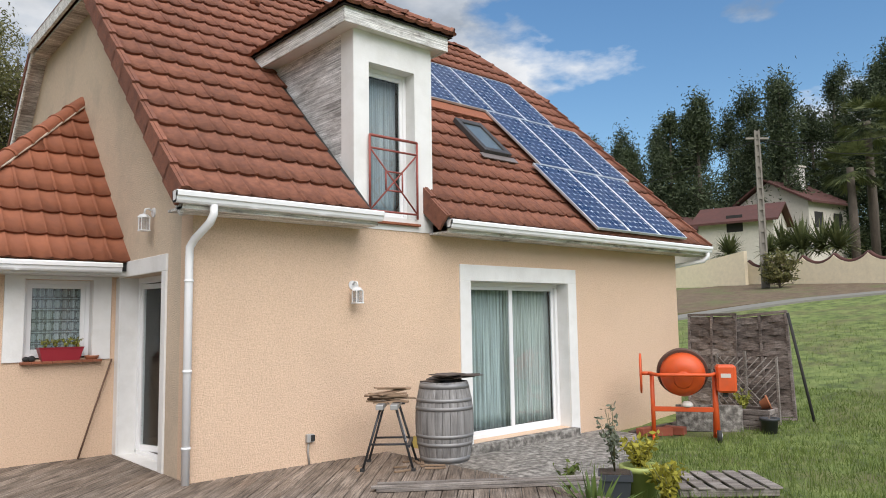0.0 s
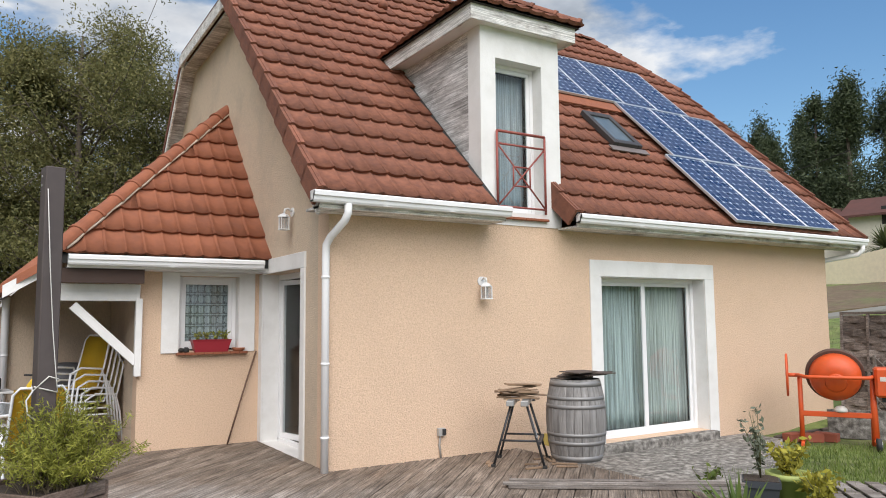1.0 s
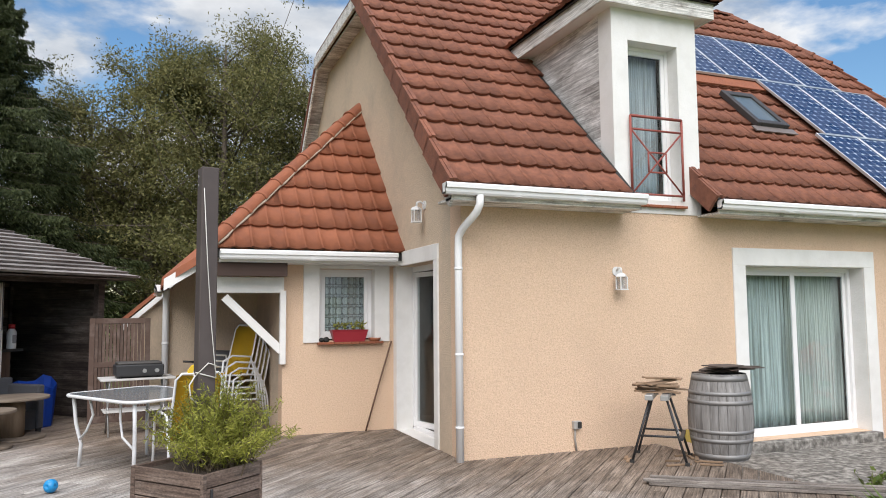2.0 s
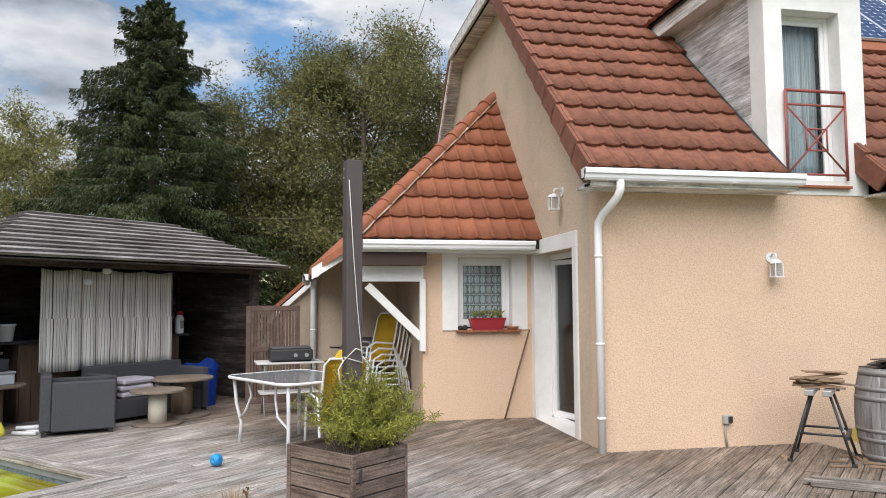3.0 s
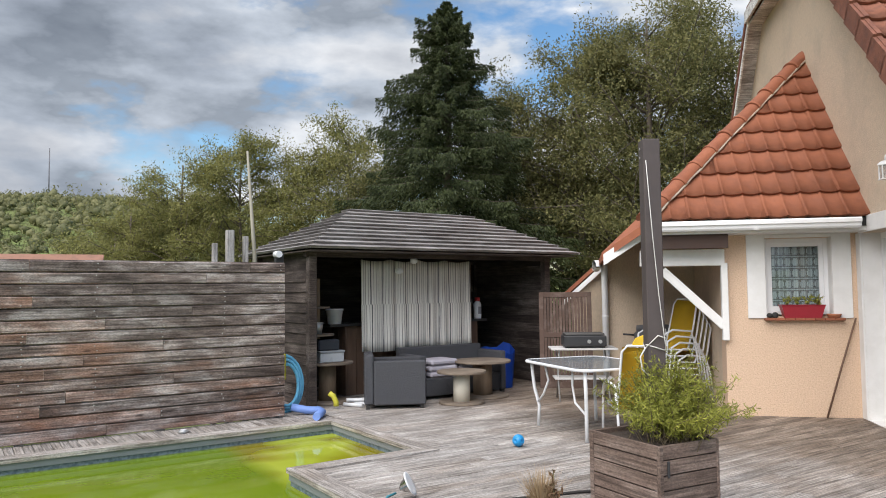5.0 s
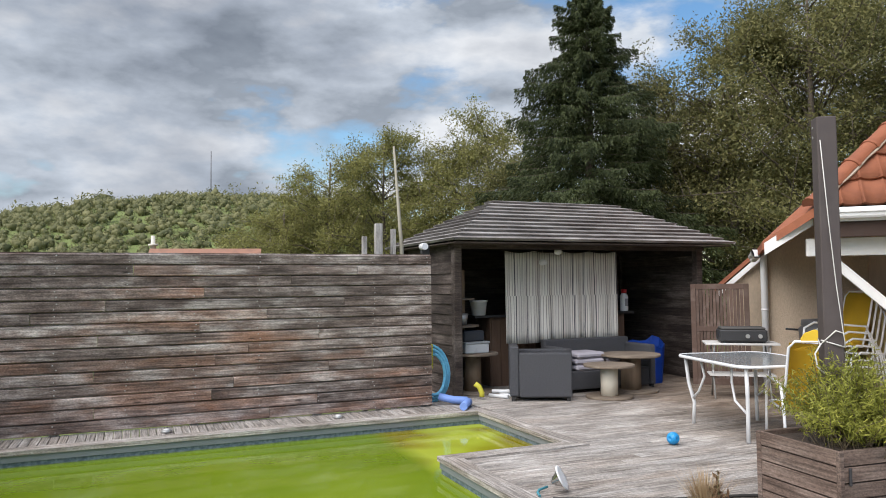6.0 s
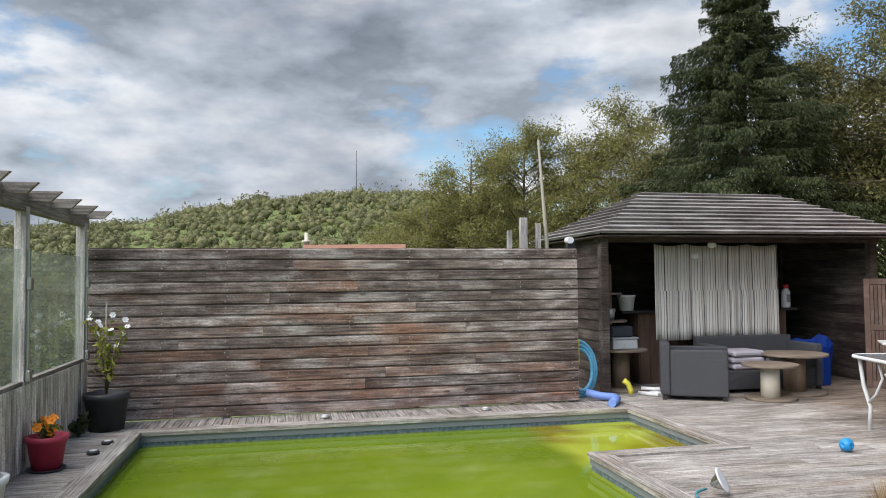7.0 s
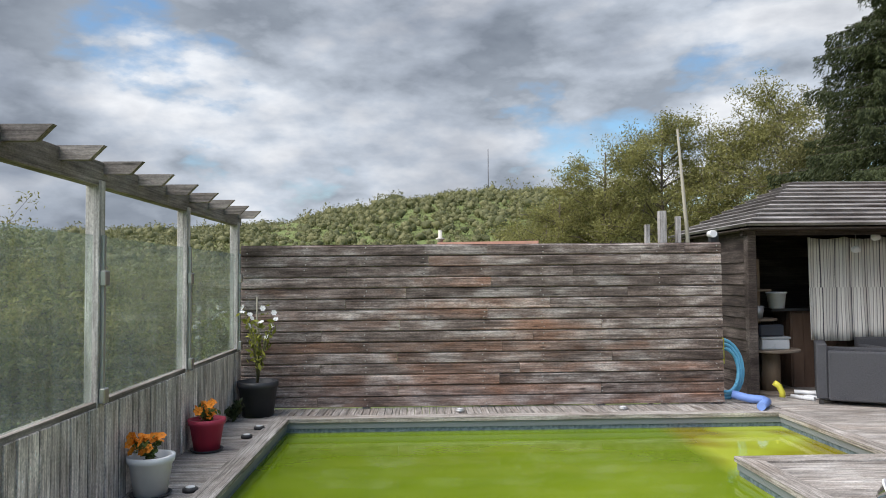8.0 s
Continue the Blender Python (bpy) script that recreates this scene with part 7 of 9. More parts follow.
bench = thing("folding_workbench", "folding workbench with black legs and grey jaws", "workbench", Matrix.Translation((1.93, 3.44, 0.0)) @ pose(0, 0, 0, 0, 0, 47) @ Matrix.Scale(0.90, 4))
for sx in (-1, 1):
    for sy in (-1, 1):
        bm = bmesh.new()
        top, foot = Vector((sx * 0.20, sy * 0.09, 0.72)), Vector((sx * 0.29, sy * 0.30, 0.0))
        tube(bm, [top, foot], 0.019, 4)
        lg = part("leg", bm, "black_metal", bench)
        boxed("foot", (foot.x - 0.03, foot.y - 0.025, 0.0, foot.x + 0.03, foot.y + 0.025, 0.03), "dark", lg)
    bm = bmesh.new()
    tube(bm, [(sx * 0.255, -0.20, 0.30), (sx * 0.255, 0.20, 0.30)], 0.014, 6)
    part("side_brace", bm, "black_metal", bench)
bm = bmesh.new()
box(bm, -0.31, -0.26, 0.27, 0.31, -0.22, 0.30)
part("step", bm, "black_metal", bench)
bm = bmesh.new()
tube(bm, [(-0.26, -0.21, 0.34), (0.21, -0.06, 0.66)], 0.016, 4)
part("diagonal_brace", bm, "grey_metal", bench, "grey steel brace")
for y in (-0.12, 0.05):
    boxed("jaw", (-0.30, y, 0.70, 0.30, y + 0.09, 0.76), "grey_metal", bench, "grey steel jaw", None, 0.006)
for y in (-0.1, 0.1):
    bm = bmesh.new()
    tube(bm, [(0.30, y, 0.70), (0.40, y, 0.70)], 0.012, 6)
    tube(bm, [(0.40, y - 0.05, 0.70), (0.40, y + 0.05, 0.70)], 0.014, 6)
    part("crank", bm, "black_metal", bench)
boxed("label_plate", (0.27, -0.31, 0.22, 0.285, -0.19, 0.36), plain("yellow_tag", (0.55, 0.40, 0.10), 0.6), bench, "yellow plate", pose(0.0, 0, 0, 12, 0, 0))
for k in range(13):
    z = 0.687 + 0.021 * (k % 8)
    sc = thing("wood_offcut", "weathered wood offcut lying on the workbench", "offcut", Matrix.Translation((1.93 + srng.uniform(-0.08, 0.08), 3.48 + srng.uniform(-0.07, 0.07), z)) @ pose(0, 0, 0, srng.uniform(-4, 4), srng.uniform(-6, 6), srng.uniform(-80, 10)), "offcuts on the workbench")
    bm = bmesh.new()
    l = srng.uniform(0.10, 0.27)
    box(bm, -l, -srng.uniform(0.02, 0.05), 0, l, srng.uniform(0.02, 0.05), srng.uniform(0.012, 0.024), bevel=0.003)
    part("piece", bm, "scrap_wood", sc)
for k in range(9):
    sc = thing("wood_scrap", "splinter of brown wood on the deck", "wood scrap", Matrix.Translation((1.9 + srng.uniform(-0.4, 0.5), 3.2 + srng.uniform(-0.5, 0.6), 0.004)) @ pose(0, 0, 0, 0, 0, srng.uniform(0, 180)), "scraps under the workbench")
    l = srng.uniform(0.04, 0.16)
    boxed("piece", (-l, -0.02, 0, l, 0.015, 0.014), "scrap_wood", sc)

bm = bmesh.new()
prism(bm, [(2.35, W), (6.75, W), (6.70, 3.55), (6.0, 3.05), (5.1, 2.55), (3.9, 2.0), (2.95, 1.5), (2.3, 1.45)], -0.6, -0.20)
tagged(part("pavement", bm, "concrete"), "stained cracked concrete terrace", "terrace", kind="structure")
for k in range(5):
    pl = thing("loose_plank", "loose weathered plank lying on the deck", "plank", Matrix.Translation((1.95 + 0.035 * k, 1.95 + 0.045 * k, 0.016 + 0.022 * (k % 2))) @ pose(0, 0, 0, 0, 0, -35.5 + srng.uniform(-0.8, 0.8)), "loose planks")
    l = srng.uniform(0.95, 1.1)
    boxed("board", (-l, -0.03, -0.012, l, 0.03, 0.010), "beam_wood", pl, "", None, 0.003)

# grass: blades over the lawn near the terrace
def grass_blades():
    rng = np.random.default_rng(3)
    V, F = [], []
    n = 0
    while n < 34000:
        if n < 25000:
            x, y = rng.uniform(2.6, 11.5), rng.uniform(-1.5, 3.6)
        else:
            x, y = rng.uniform(9.2, 19), rng.uniform(-2, 9)
        if x < 9.2 and y > 2.9 + 0.2 * math.sin(x * 3) and x < 8.6:
            continue
        if x < 6.8 and y > 0.47 * x + 0.45 + 0.25 * math.sin(x * 5):
            continue
        z = ground_z(x, y)
        h = rng.uniform(0.03, 0.10) * (1.6 if x < 7 and rng.random() < 0.3 else 1)
        a = rng.uniform(0, 6.28)
        w = 0.006
        b = np.array([x, y, z])
        s = np.array([math.cos(a), math.sin(a), 0]) * w
        t = b + np.array([rng.normal() * 0.03, rng.normal() * 0.03, h])
        i = len(V)
        V += [b - s, b + s, t]
        F.append([i, i + 1, i + 2])
        n += 1
    me = mesh_from("grass", np.array(V), np.array(F), "grass")
    return tagged(new("grass", me), "short green lawn grass", "grass", kind="stuff")


grass_blades()

# concrete mixer
plain("mixer_orange", (0.62, 0.085, 0.015), 0.5, stain=0.45, stain_scale=5, stain_colour=(0.38, 0.09, 0.04))
fl, fr = Vector((6.88, 3.33, 0)), Vector((7.35, 2.60, 0))
mid = (fl + fr) / 2
mixer = thing("concrete_mixer", "orange concrete mixer with its drum tilted, standing on the grass", "concrete mixer", Matrix.Translation((mid.x, mid.y, -0.26)) @ pose(0, 0, 0, 0, 0, math.degrees(math.atan2(fr.y - fl.y, fr.x - fl.x))))
HX = 0.45
for s in (-1, 1):
    bm = bmesh.new()
    tube(bm, [(s * HX, 0, 0.98), (s * HX, 0, 0.03)], 0, 8, [0.032, 0.032] if s < 0 else [0.03, 0.055])
    part("upright", bm, "mixer_orange", mixer)
    bm = bmesh.new()
    tube(bm, [(s * HX, -0.28, 0.03 if s < 0 else 0.1), (s * HX, 0.36, 0.03 if s < 0 else 0.1)], 0.026, 8)
    part("foot", bm, "mixer_orange", mixer)
boxed("cross_beam", (-HX, -0.03, 0.40, HX, 0.03, 0.47), "mixer_orange", mixer, "", None, 0.006)
bm = bmesh.new()
tube(bm, [(-HX - 0.05, 0, 0.97), (-HX + 0.0, -0.06, 0.97), (-HX + 0.06, -0.29, 0.97), (-HX + 0.12, -0.33, 0.97), (HX - 0.12, -0.33, 0.97), (HX - 0.06, -0.29, 0.97), (HX, -0.06, 0.97), (HX + 0.1, 0, 0.97)], 0.026, 8)
part("yoke", bm, "mixer_orange", mixer)
drum_m = Matrix.Translation((0.0, 0.06, 0.98)) @ pose(0, 0, 0, -72, 0, 0)
bm = bmesh.new()
lathe(bm, [(0.04, -0.30), (0.175, -0.295), (0.285, -0.24), (0.325, -0.13), (0.335, -0.02)], 32)
drum = part("drum", bm, "mixer_orange", mixer, "", drum_m)
bm = bmesh.new()
lathe(bm, [(0.372, -0.03), (0.378, 0.03), (0.33, 0.18), (0.25, 0.30), (0.23, 0.30), (0.30, 0.16), (0.33, -0.02)], 32)
part("drum_mouth", bm, plain("mixer_dark", (0.10, 0.055, 0.04), 0.85), drum, "rusty cement-caked mouth")
bm = bmesh.new()
lathe(bm, [(0.0, -0.315), (0.12, -0.31), (0.14, -0.295)], 20)
part("hub", bm, "mixer_orange", drum)
bm = bmesh.new()
pts = [(-HX - 0.16, 0.29 * math.cos(a) - 0.0, 0.97 + 0.29 * math.sin(a)) for a in (2 * math.pi * k / 28 for k in range(29))]
tube(bm, pts, 0.017, 6, cap=False)
for a in (0.3, 1.87, 3.44, 5.01):
    tube(bm, [(-HX - 0.16, 0, 0.97), (-HX - 0.16, 0.29 * math.cos(a), 0.97 + 0.29 * math.sin(a))], 0.012, 5)
tube(bm, [(-HX - 0.18, 0, 0.97), (-HX + 0.0, 0, 0.97)], 0.028, 8)
part("tilting_wheel", bm, "mixer_orange", mixer)
mb = boxed("motor_box", (HX + 0.02, -0.16, 0.70, HX + 0.30, 0.16, 1.10), "mixer_orange", mixer, "", None, 0.03)
boxed("label_plate", (HX + 0.08, -0.164, 0.92, HX + 0.22, -0.16, 0.98), plain("plate_white", (0.6, 0.55, 0.5), 0.6), mb, "pale rating plate")
boxed("cable_inlet", (HX + 0.10, -0.05, 0.63, HX + 0.18, 0.05, 0.70), "black_metal", mixer)
bm = bmesh.new()
tube(bm, [(HX - 0.02, -0.30, 0.09), (HX + 0.04, -0.30, 0.09)], 0.09, 14)
wh = part("wheel", bm, plain("tyre", (0.03, 0.03, 0.03), 0.8), mixer)
bm = bmesh.new()
tube(bm, [(HX + 0.041, -0.30, 0.09), (HX + 0.05, -0.30, 0.09)], 0.05, 10)
part("rim", bm, "grey_metal", wh)
helm = thing("white_bowl", "upturned white plastic bowl on the mixer's beam", "bowl", Matrix.Translation((mid.x + 0.06, mid.y - 0.02, 0.212)))
bm = bmesh.new()
lathe(bm, [(0.09, 0.0), (0.085, 0.04), (0.05, 0.075), (0.0, 0.085)], 16)
part("shell", bm, plain("bowl_white", (0.7, 0.68, 0.63), 0.5), helm)

# screens, trellis, boxes by the house end
MAT["woven_wood"] = wood("woven_wood", [(0.075, 0.058, 0.05), (0.15, 0.122, 0.108), (0.26, 0.225, 0.205)], "x", 60, 3.0, 0.25, knots=0.4, speck=0.3)
for k, (y0, y1, lean_a, zt) in enumerate(((4.12, 3.20, -4, 1.83), (3.16, 2.20, -7, 1.80))):
    wp = thing("woven_fence_panel", "dark weathered woven timber panel leaning up beside the house", "fence panel", Matrix.Translation((9.22, y0, -0.22)) @ pose(0, 0, 0, 0, 0, -90) @ pose(0, 0, 0, lean_a, -5 * k, 0), "woven fence panels")
    wd = y0 - y1
    for x in (0.0, wd / 2 - 0.02, wd - 0.04):
        boxed("stile", (x, -0.022, 0.0, x + 0.04, 0.022, zt), "woven_wood", wp)
    for z in (0.0, zt - 0.04):
        boxed("rail", (0, -0.026, z, wd, -0.006, z + 0.045), "woven_wood", wp)
    for r in range(15):
        z = 0.06 + r * (zt - 0.12) / 15
        bm = bmesh.new()
        g = []
        for i in range(9):
            x = wd * i / 8
            yy = 0.018 * math.cos(math.pi * i / 2 + math.pi * (r % 2))
            g.append([bm.verts.new((x, yy + q, z + zz)) for q in (-0.004, 0.004) for zz in (0.0, (zt - 0.12) / 15 + 0.006)])
        for a, b in zip(g, g[1:]):
            for i, j in ((0, 1), (1, 3), (3, 2), (2, 0)):
                bm.faces.new((a[i], a[j], b[j], b[i]))
        part("slat", bm, "woven_wood", wp)
tr = thing("trellis", "grey lattice trellis standing behind the planter box", "trellis", Matrix.Translation((8.85, 3.35, -0.22)) @ pose(0, 0, 0, 0, 0, -90))
for b in ((0, 0.03, 0, 1.15), (1.02, 1.05, 0, 1.12), (0.5, 0.53, 0, 1.2)):
    boxed("stile", (b[0], -0.02, b[2], b[1], 0.02, b[3]), "beam_wood", tr)
for s in (-1, 1):
    for k in range(-7, 9):
        x0 = k * 0.13
        p, q = (x0, 0.0), (x0 + s * 1.0, 1.0)
        ts = sorted(max(0, min(1, t)) for t in ((0 - x0) / s, (1.05 - x0) / s))
        if ts[1] - ts[0] < 0.08:
            continue
        bm = bmesh.new()
        tube(bm, [(x0 + s * ts[0], 0.006 * s, 0.1 + ts[0]), (x0 + s * ts[1], 0.006 * s, 0.1 + ts[1])], 0.010, 4)
        part("lath", bm, "beam_wood", tr)
pb = thing("planter_box", "long planter box of stacked weathered boards with a few weeds", "planter", Matrix.Translation((8.25, 3.30, -0.24)) @ pose(0, 0, 0, 0, 0, -82))
for k in range(4):
    boxed("board", (0, -0.02, k * 0.085, 1.05, 0.02, k * 0.085 + 0.078), "woven_wood", pb, "", None, 0.004)
    boxed("board", (0, 0.42, k * 0.085, 1.05, 0.46, k * 0.085 + 0.078), "woven_wood", pb, "", None, 0.004)
    boxed("end_board", (1.01, 0.02, k * 0.085, 1.05, 0.42, k * 0.085 + 0.078), "woven_wood", pb, "", None, 0.004)
    boxed("end_board", (0.0, 0.02, k * 0.085, 0.04, 0.42, k * 0.085 + 0.078), "woven_wood", pb, "", None, 0.004)
boxed("soil", (0.04, 0.02, 0.2, 1.01, 0.42, 0.28), "soil", pb)


def tuft(x, y, z, n, h, spread, seed, leaf, label, name="weed_plant", cat="plant", size=0.05, stems=10, group="", flowers=None):
    """A small leafy plant: thin stems that fork from the base with leaves along them."""
    rng = np.random.default_rng(seed)
    t = thing(name, label, cat, Matrix.Translation((x, y, z)), group)
    bm = bmesh.new()
    pts, tips = [], []
    for k in range(stems):
        a = rng.uniform(0, 6.28)
        tip = np.array([math.cos(a) * spread * rng.uniform(0.1, 1), math.sin(a) * spread * rng.uniform(0.1, 1), h * rng.uniform(0.55, 1.0)])
        midp = tip * np.array([0.35, 0.35, 0.55])
        tube(bm, [(0, 0, 0), midp, tip], 0, 4, [0.006, 0.005, 0.002])
        tips.append(tip)
        for q in range(max(1, n // stems)):
            s = rng.uniform(0.25, 1)
            p = midp * (2 * s) if s < 0.5 else midp + (tip - midp) * (2 * s - 1)
            pts.append(p + rng.normal(size=3) * spread * 0.10)
    part("branchwork", bm, plain("stem_green", (0.12, 0.12, 0.05), 0.8), t)
    v, f = leaf_cards(rng, np.array(pts), rng.uniform(0.5, 1.2, len(pts)) * size)
    part("leaves", mesh_from("leaves", v, f, leaf), leaf, t)
    if flowers:
        colour, count, r = flowers
        for k in range(count):
            p = tips[k % len(tips)] + rng.normal(size=3) * 0.02
            bm = bmesh.new()
            for q in range(6):
                a = q * 1.047
                c = [(0, 0, 0), (math.cos(a - 0.5) * r, math.sin(a - 0.5) * r, r * 0.35), (math.cos(a) * r * 1.25, math.sin(a) * r * 1.25, r * 0.3), (math.cos(a + 0.5) * r, math.sin(a + 0.5) * r, r * 0.35)]
                bm.faces.new([bm.verts.new(w) for w in c])
            lathe(bm, [(r * 0.3, 0.0), (r * 0.3, r * 0.3), (r * 0.1, r * 0.45)], 6)
            part("flower", bm, colour, t, "", Matrix.Translation(p) @ pose(0, 0, 0, rng.uniform(20, 75), 0, rng.uniform(-60, 160)))
    return t


tuft(8.55, 2.75, 0.05, 120, 0.35, 0.2, 61, "leaf_bush", "green and yellow weed in the planter box")


def pot(x, y, z, r0, r1, h, colour, label, rim=0.02, name="flower_pot", soil=True, group=""):
    t = thing(name, label, "flower pot", Matrix.Translation((x, y, z)), group)
    bm = bmesh.new()
    lathe(bm, [(r0, 0.0), (r1, h * 0.82), (r1 + rim, h * 0.83), (r1 + rim + 0.006, h), (r1 - 0.012, h), (r1 - 0.02, h * 0.8), (r1 - 0.03, h * 0.79)], 28)
    part("body", bm, colour, t)
    if soil:
        bm = bmesh.new()
        lathe(bm, [(r1 - 0.022, h * 0.80), (r1 * 0.5, h * 0.86), (0.0, h * 0.87)], 16)
        part("soil", bm, "soil", t)
    return t


plain("pot_dark", (0.035, 0.037, 0.042), 0.55)
plain("pot_red", (0.42, 0.035, 0.075), 0.5)
plain("pot_white", (0.72, 0.73, 0.74), 0.5)
plain("pot_terracotta", (0.42, 0.16, 0.08), 0.8)
plain("pot_green", (0.36, 0.42, 0.13), 0.6)
pot(8.28, 2.22, -0.24, 0.10, 0.125, 0.24, "pot_dark", "empty dark plastic pot on the grass", soil=False)
pot(8.62, 2.55, 0.05, 0.06, 0.10, 0.14, "pot_terracotta", "terracotta pot tipped in the planter box", soil=False).matrix_world = Matrix.Translation((8.60, 2.50, 0.14)) @ pose(0, 0, 0, 70, 0, 30)
lp = thing("leaning_pole", "dark pole leaning against the woven panel", "pole", Matrix.Translation((9.30, 1.95, -0.25)))
bm = bmesh.new()
tube(bm, [(0, 0, 0), (-0.02, 0.33, 1.85)], 0.025, 8)
part("shaft", bm, "dark", lp)
slab = thing("concrete_slab", "grey concrete slab stood on edge behind the mixer", "slab", Matrix.Translation((7.72, 3.42, -0.26)) @ pose(0, 0, 0, -8, 0, -60))
boxed("slab", (-0.05, -0.03, 0, 0.95, 0.03, 0.42), "concrete", slab, "", None, 0.008)
for k, (x, y, a) in enumerate(((7.15, 3.40, 10), (7.38, 3.30, -25), (7.0, 3.55, 40))):
    br = thing("hollow_brick", "red hollow brick lying by the mixer", "brick", Matrix.Translation((x, y, -0.26)) @ pose(0, 0, 0, 0, 0, a - 50), "bricks by the mixer")
    boxed("block", (-0.16, -0.08, 0, 0.16, 0.08, 0.12), plain("brick_red", (0.30, 0.085, 0.05), 0.9), br, "", None, 0.006)
for k in range(6):
    lg = thing("scrap_plank", "dark damp plank lying along the wall", "plank", Matrix.Translation((6.9 + 0.28 * k, 3.72 + srng.uniform(-0.15, 0.1), -0.25 + 0.02 * (k % 2))) @ pose(0, 0, 0, 0, 0, srng.uniform(-35, 15)), "planks by the wall")
    boxed("board", (-0.35, -0.05, 0, 0.35, 0.05, 0.03), "slate", lg, "", None, 0.004)

# potted plants at the terrace edge
gp = thing("square_pot", "dark grey square planter", "flower pot", Matrix.Translation((3.24, 1.46, -0.27)) @ pose(0, 0, 0, 0, 0, 38))
bm = bmesh.new()
for i, (a, b, z0, z1) in enumerate(((0.12, 0.15, 0.0, 0.24), (0.165, 0.165, 0.24, 0.30))):
    lo = [bm.verts.new((sx * a, sy * a, z0)) for sx, sy in ((-1, -1), (1, -1), (1, 1), (-1, 1))]
    hi = [bm.verts.new((sx * b, sy * b, z1)) for sx, sy in ((-1, -1), (1, -1), (1, 1), (-1, 1))]
    for k in range(4):
        bm.faces.new((lo[k], lo[(k + 1) % 4], hi[(k + 1) % 4], hi[k]))
    bm.faces.new(lo[::-1])
    bm.faces.new(hi)
part("body", bm, plain("pot_anthracite", (0.045, 0.05, 0.06), 0.5), gp)
boxed("soil", (-0.15, -0.15, 0.302, 0.15, 0.15, 0.306), "soil", gp)
MAT["leaf_olive"] = leaf_material("leaf_olive", (0.08, 0.095, 0.06), (0.20, 0.22, 0.16), 0.1)
tuft(3.24, 1.46, 0.03, 260, 0.66, 0.26, 62, "leaf_olive", "thin grey-green olive sapling in a square pot", "olive_plant", "plant", 0.035, 9)
pot(3.62, 1.42, -0.27, 0.14, 0.19, 0.32, "pot_green", "lime green plastic flower pot")
MAT["leaf_yellow"] = leaf_material("leaf_yellow", (0.18, 0.17, 0.025), (0.50, 0.45, 0.07), 0.3)
tuft(3.62, 1.42, 0.0, 420, 0.36, 0.27, 63, "leaf_yellow", "yellow-green leafy plant in a green pot", "leafy_plant", "plant", 0.045, 14)
tuft(3.45, 1.0, -0.25, 420, 0.42, 0.3, 64, "leaf_yellow", "yellow-green leafy shrub at the terrace edge", "leafy_plant", "plant", 0.045, 14)
tuft(3.05, 1.9, -0.22, 120, 0.34, 0.2, 65, "grass", "weeds in a crack of the terrace", "weed_plant", "plant", 0.04, 12)
MAT["leaf_fern"] = leaf_material("leaf_fern", (0.05, 0.085, 0.02), (0.14, 0.20, 0.05), 0.2)
sword_bush(2.32, 1.02, -0.27, 70, 0.62, 71, "young green palm with pleated leaves at the deck's edge", "palm", "leaf_fern", 0.020, "young_palm", up=0.15)
pal = thing("wooden_pallet", "weathered wooden pallet on the grass", "pallet", Matrix.Translation((4.45, 1.05, -0.25)) @ pose(0, 0, 0, 0, 0, -42))
for k in range(3):
    boxed("bearer", (-0.5, -0.4 + 0.36 * k, 0, 0.5, -0.32 + 0.36 * k, 0.07), "beam_wood", pal)
for k in range(6):
    boxed("board", (-0.5 + 0.18 * k, -0.42, 0.072, -0.40 + 0.18 * k + 0.03, 0.42, 0.092), "beam_wood", pal, "", None, 0.003)

# ---------------------------------------------------------------- by the lean-to
fb = thing("flower_box", "red plastic flower box with green plants on the window sill", "flower box", Matrix.Translation((-0.64, LY - 0.02, 1.166)))
bm = bmesh.new()
lo = [bm.verts.new(p) for p in ((-0.20, -0.055, 0), (0.20, -0.055, 0), (0.20, 0.055, 0), (-0.20, 0.055, 0))]
hi = [bm.verts.new(p) for p in ((-0.235, -0.075, 0.13), (0.235, -0.075, 0.13), (0.235, 0.075, 0.13), (-0.235, 0.075, 0.13))]
to = [bm.verts.new(p) for p in ((-0.245, -0.085, 0.155), (0.245, -0.085, 0.155), (0.245, 0.085, 0.155), (-0.245, 0.085, 0.155))]
for a, b in ((lo, hi), (hi, to)):
    for k in range(4):
        bm.faces.new((a[k], a[(k + 1) % 4], b[(k + 1) % 4], b[k]))
bm.faces.new(lo[::-1])
bm.faces.new(to)
part("trough", bm, plain("box_red", (0.30, 0.018, 0.03), 0.45), fb)
for k in range(4):
    tuft(-0.80 + 0.11 * k, LY - 0.02, 1.31, 60, 0.13, 0.09, 80 + k, "leaf_bush", "small green plant in the flower box", "box_plant", "plant", 0.025, 8, "flower box plants")
sd_ = thing("terracotta_dish", "small terracotta dish on the sill", "dish", Matrix.Translation((-0.29, LY - 0.02, 1.166)))
bm = bmesh.new()
lathe(bm, [(0.06, 0), (0.08, 0.035), (0.083, 0.045), (0.07, 0.045), (0.05, 0.01)], 18)
part("bowl", bm, "pot_terracotta", sd_)
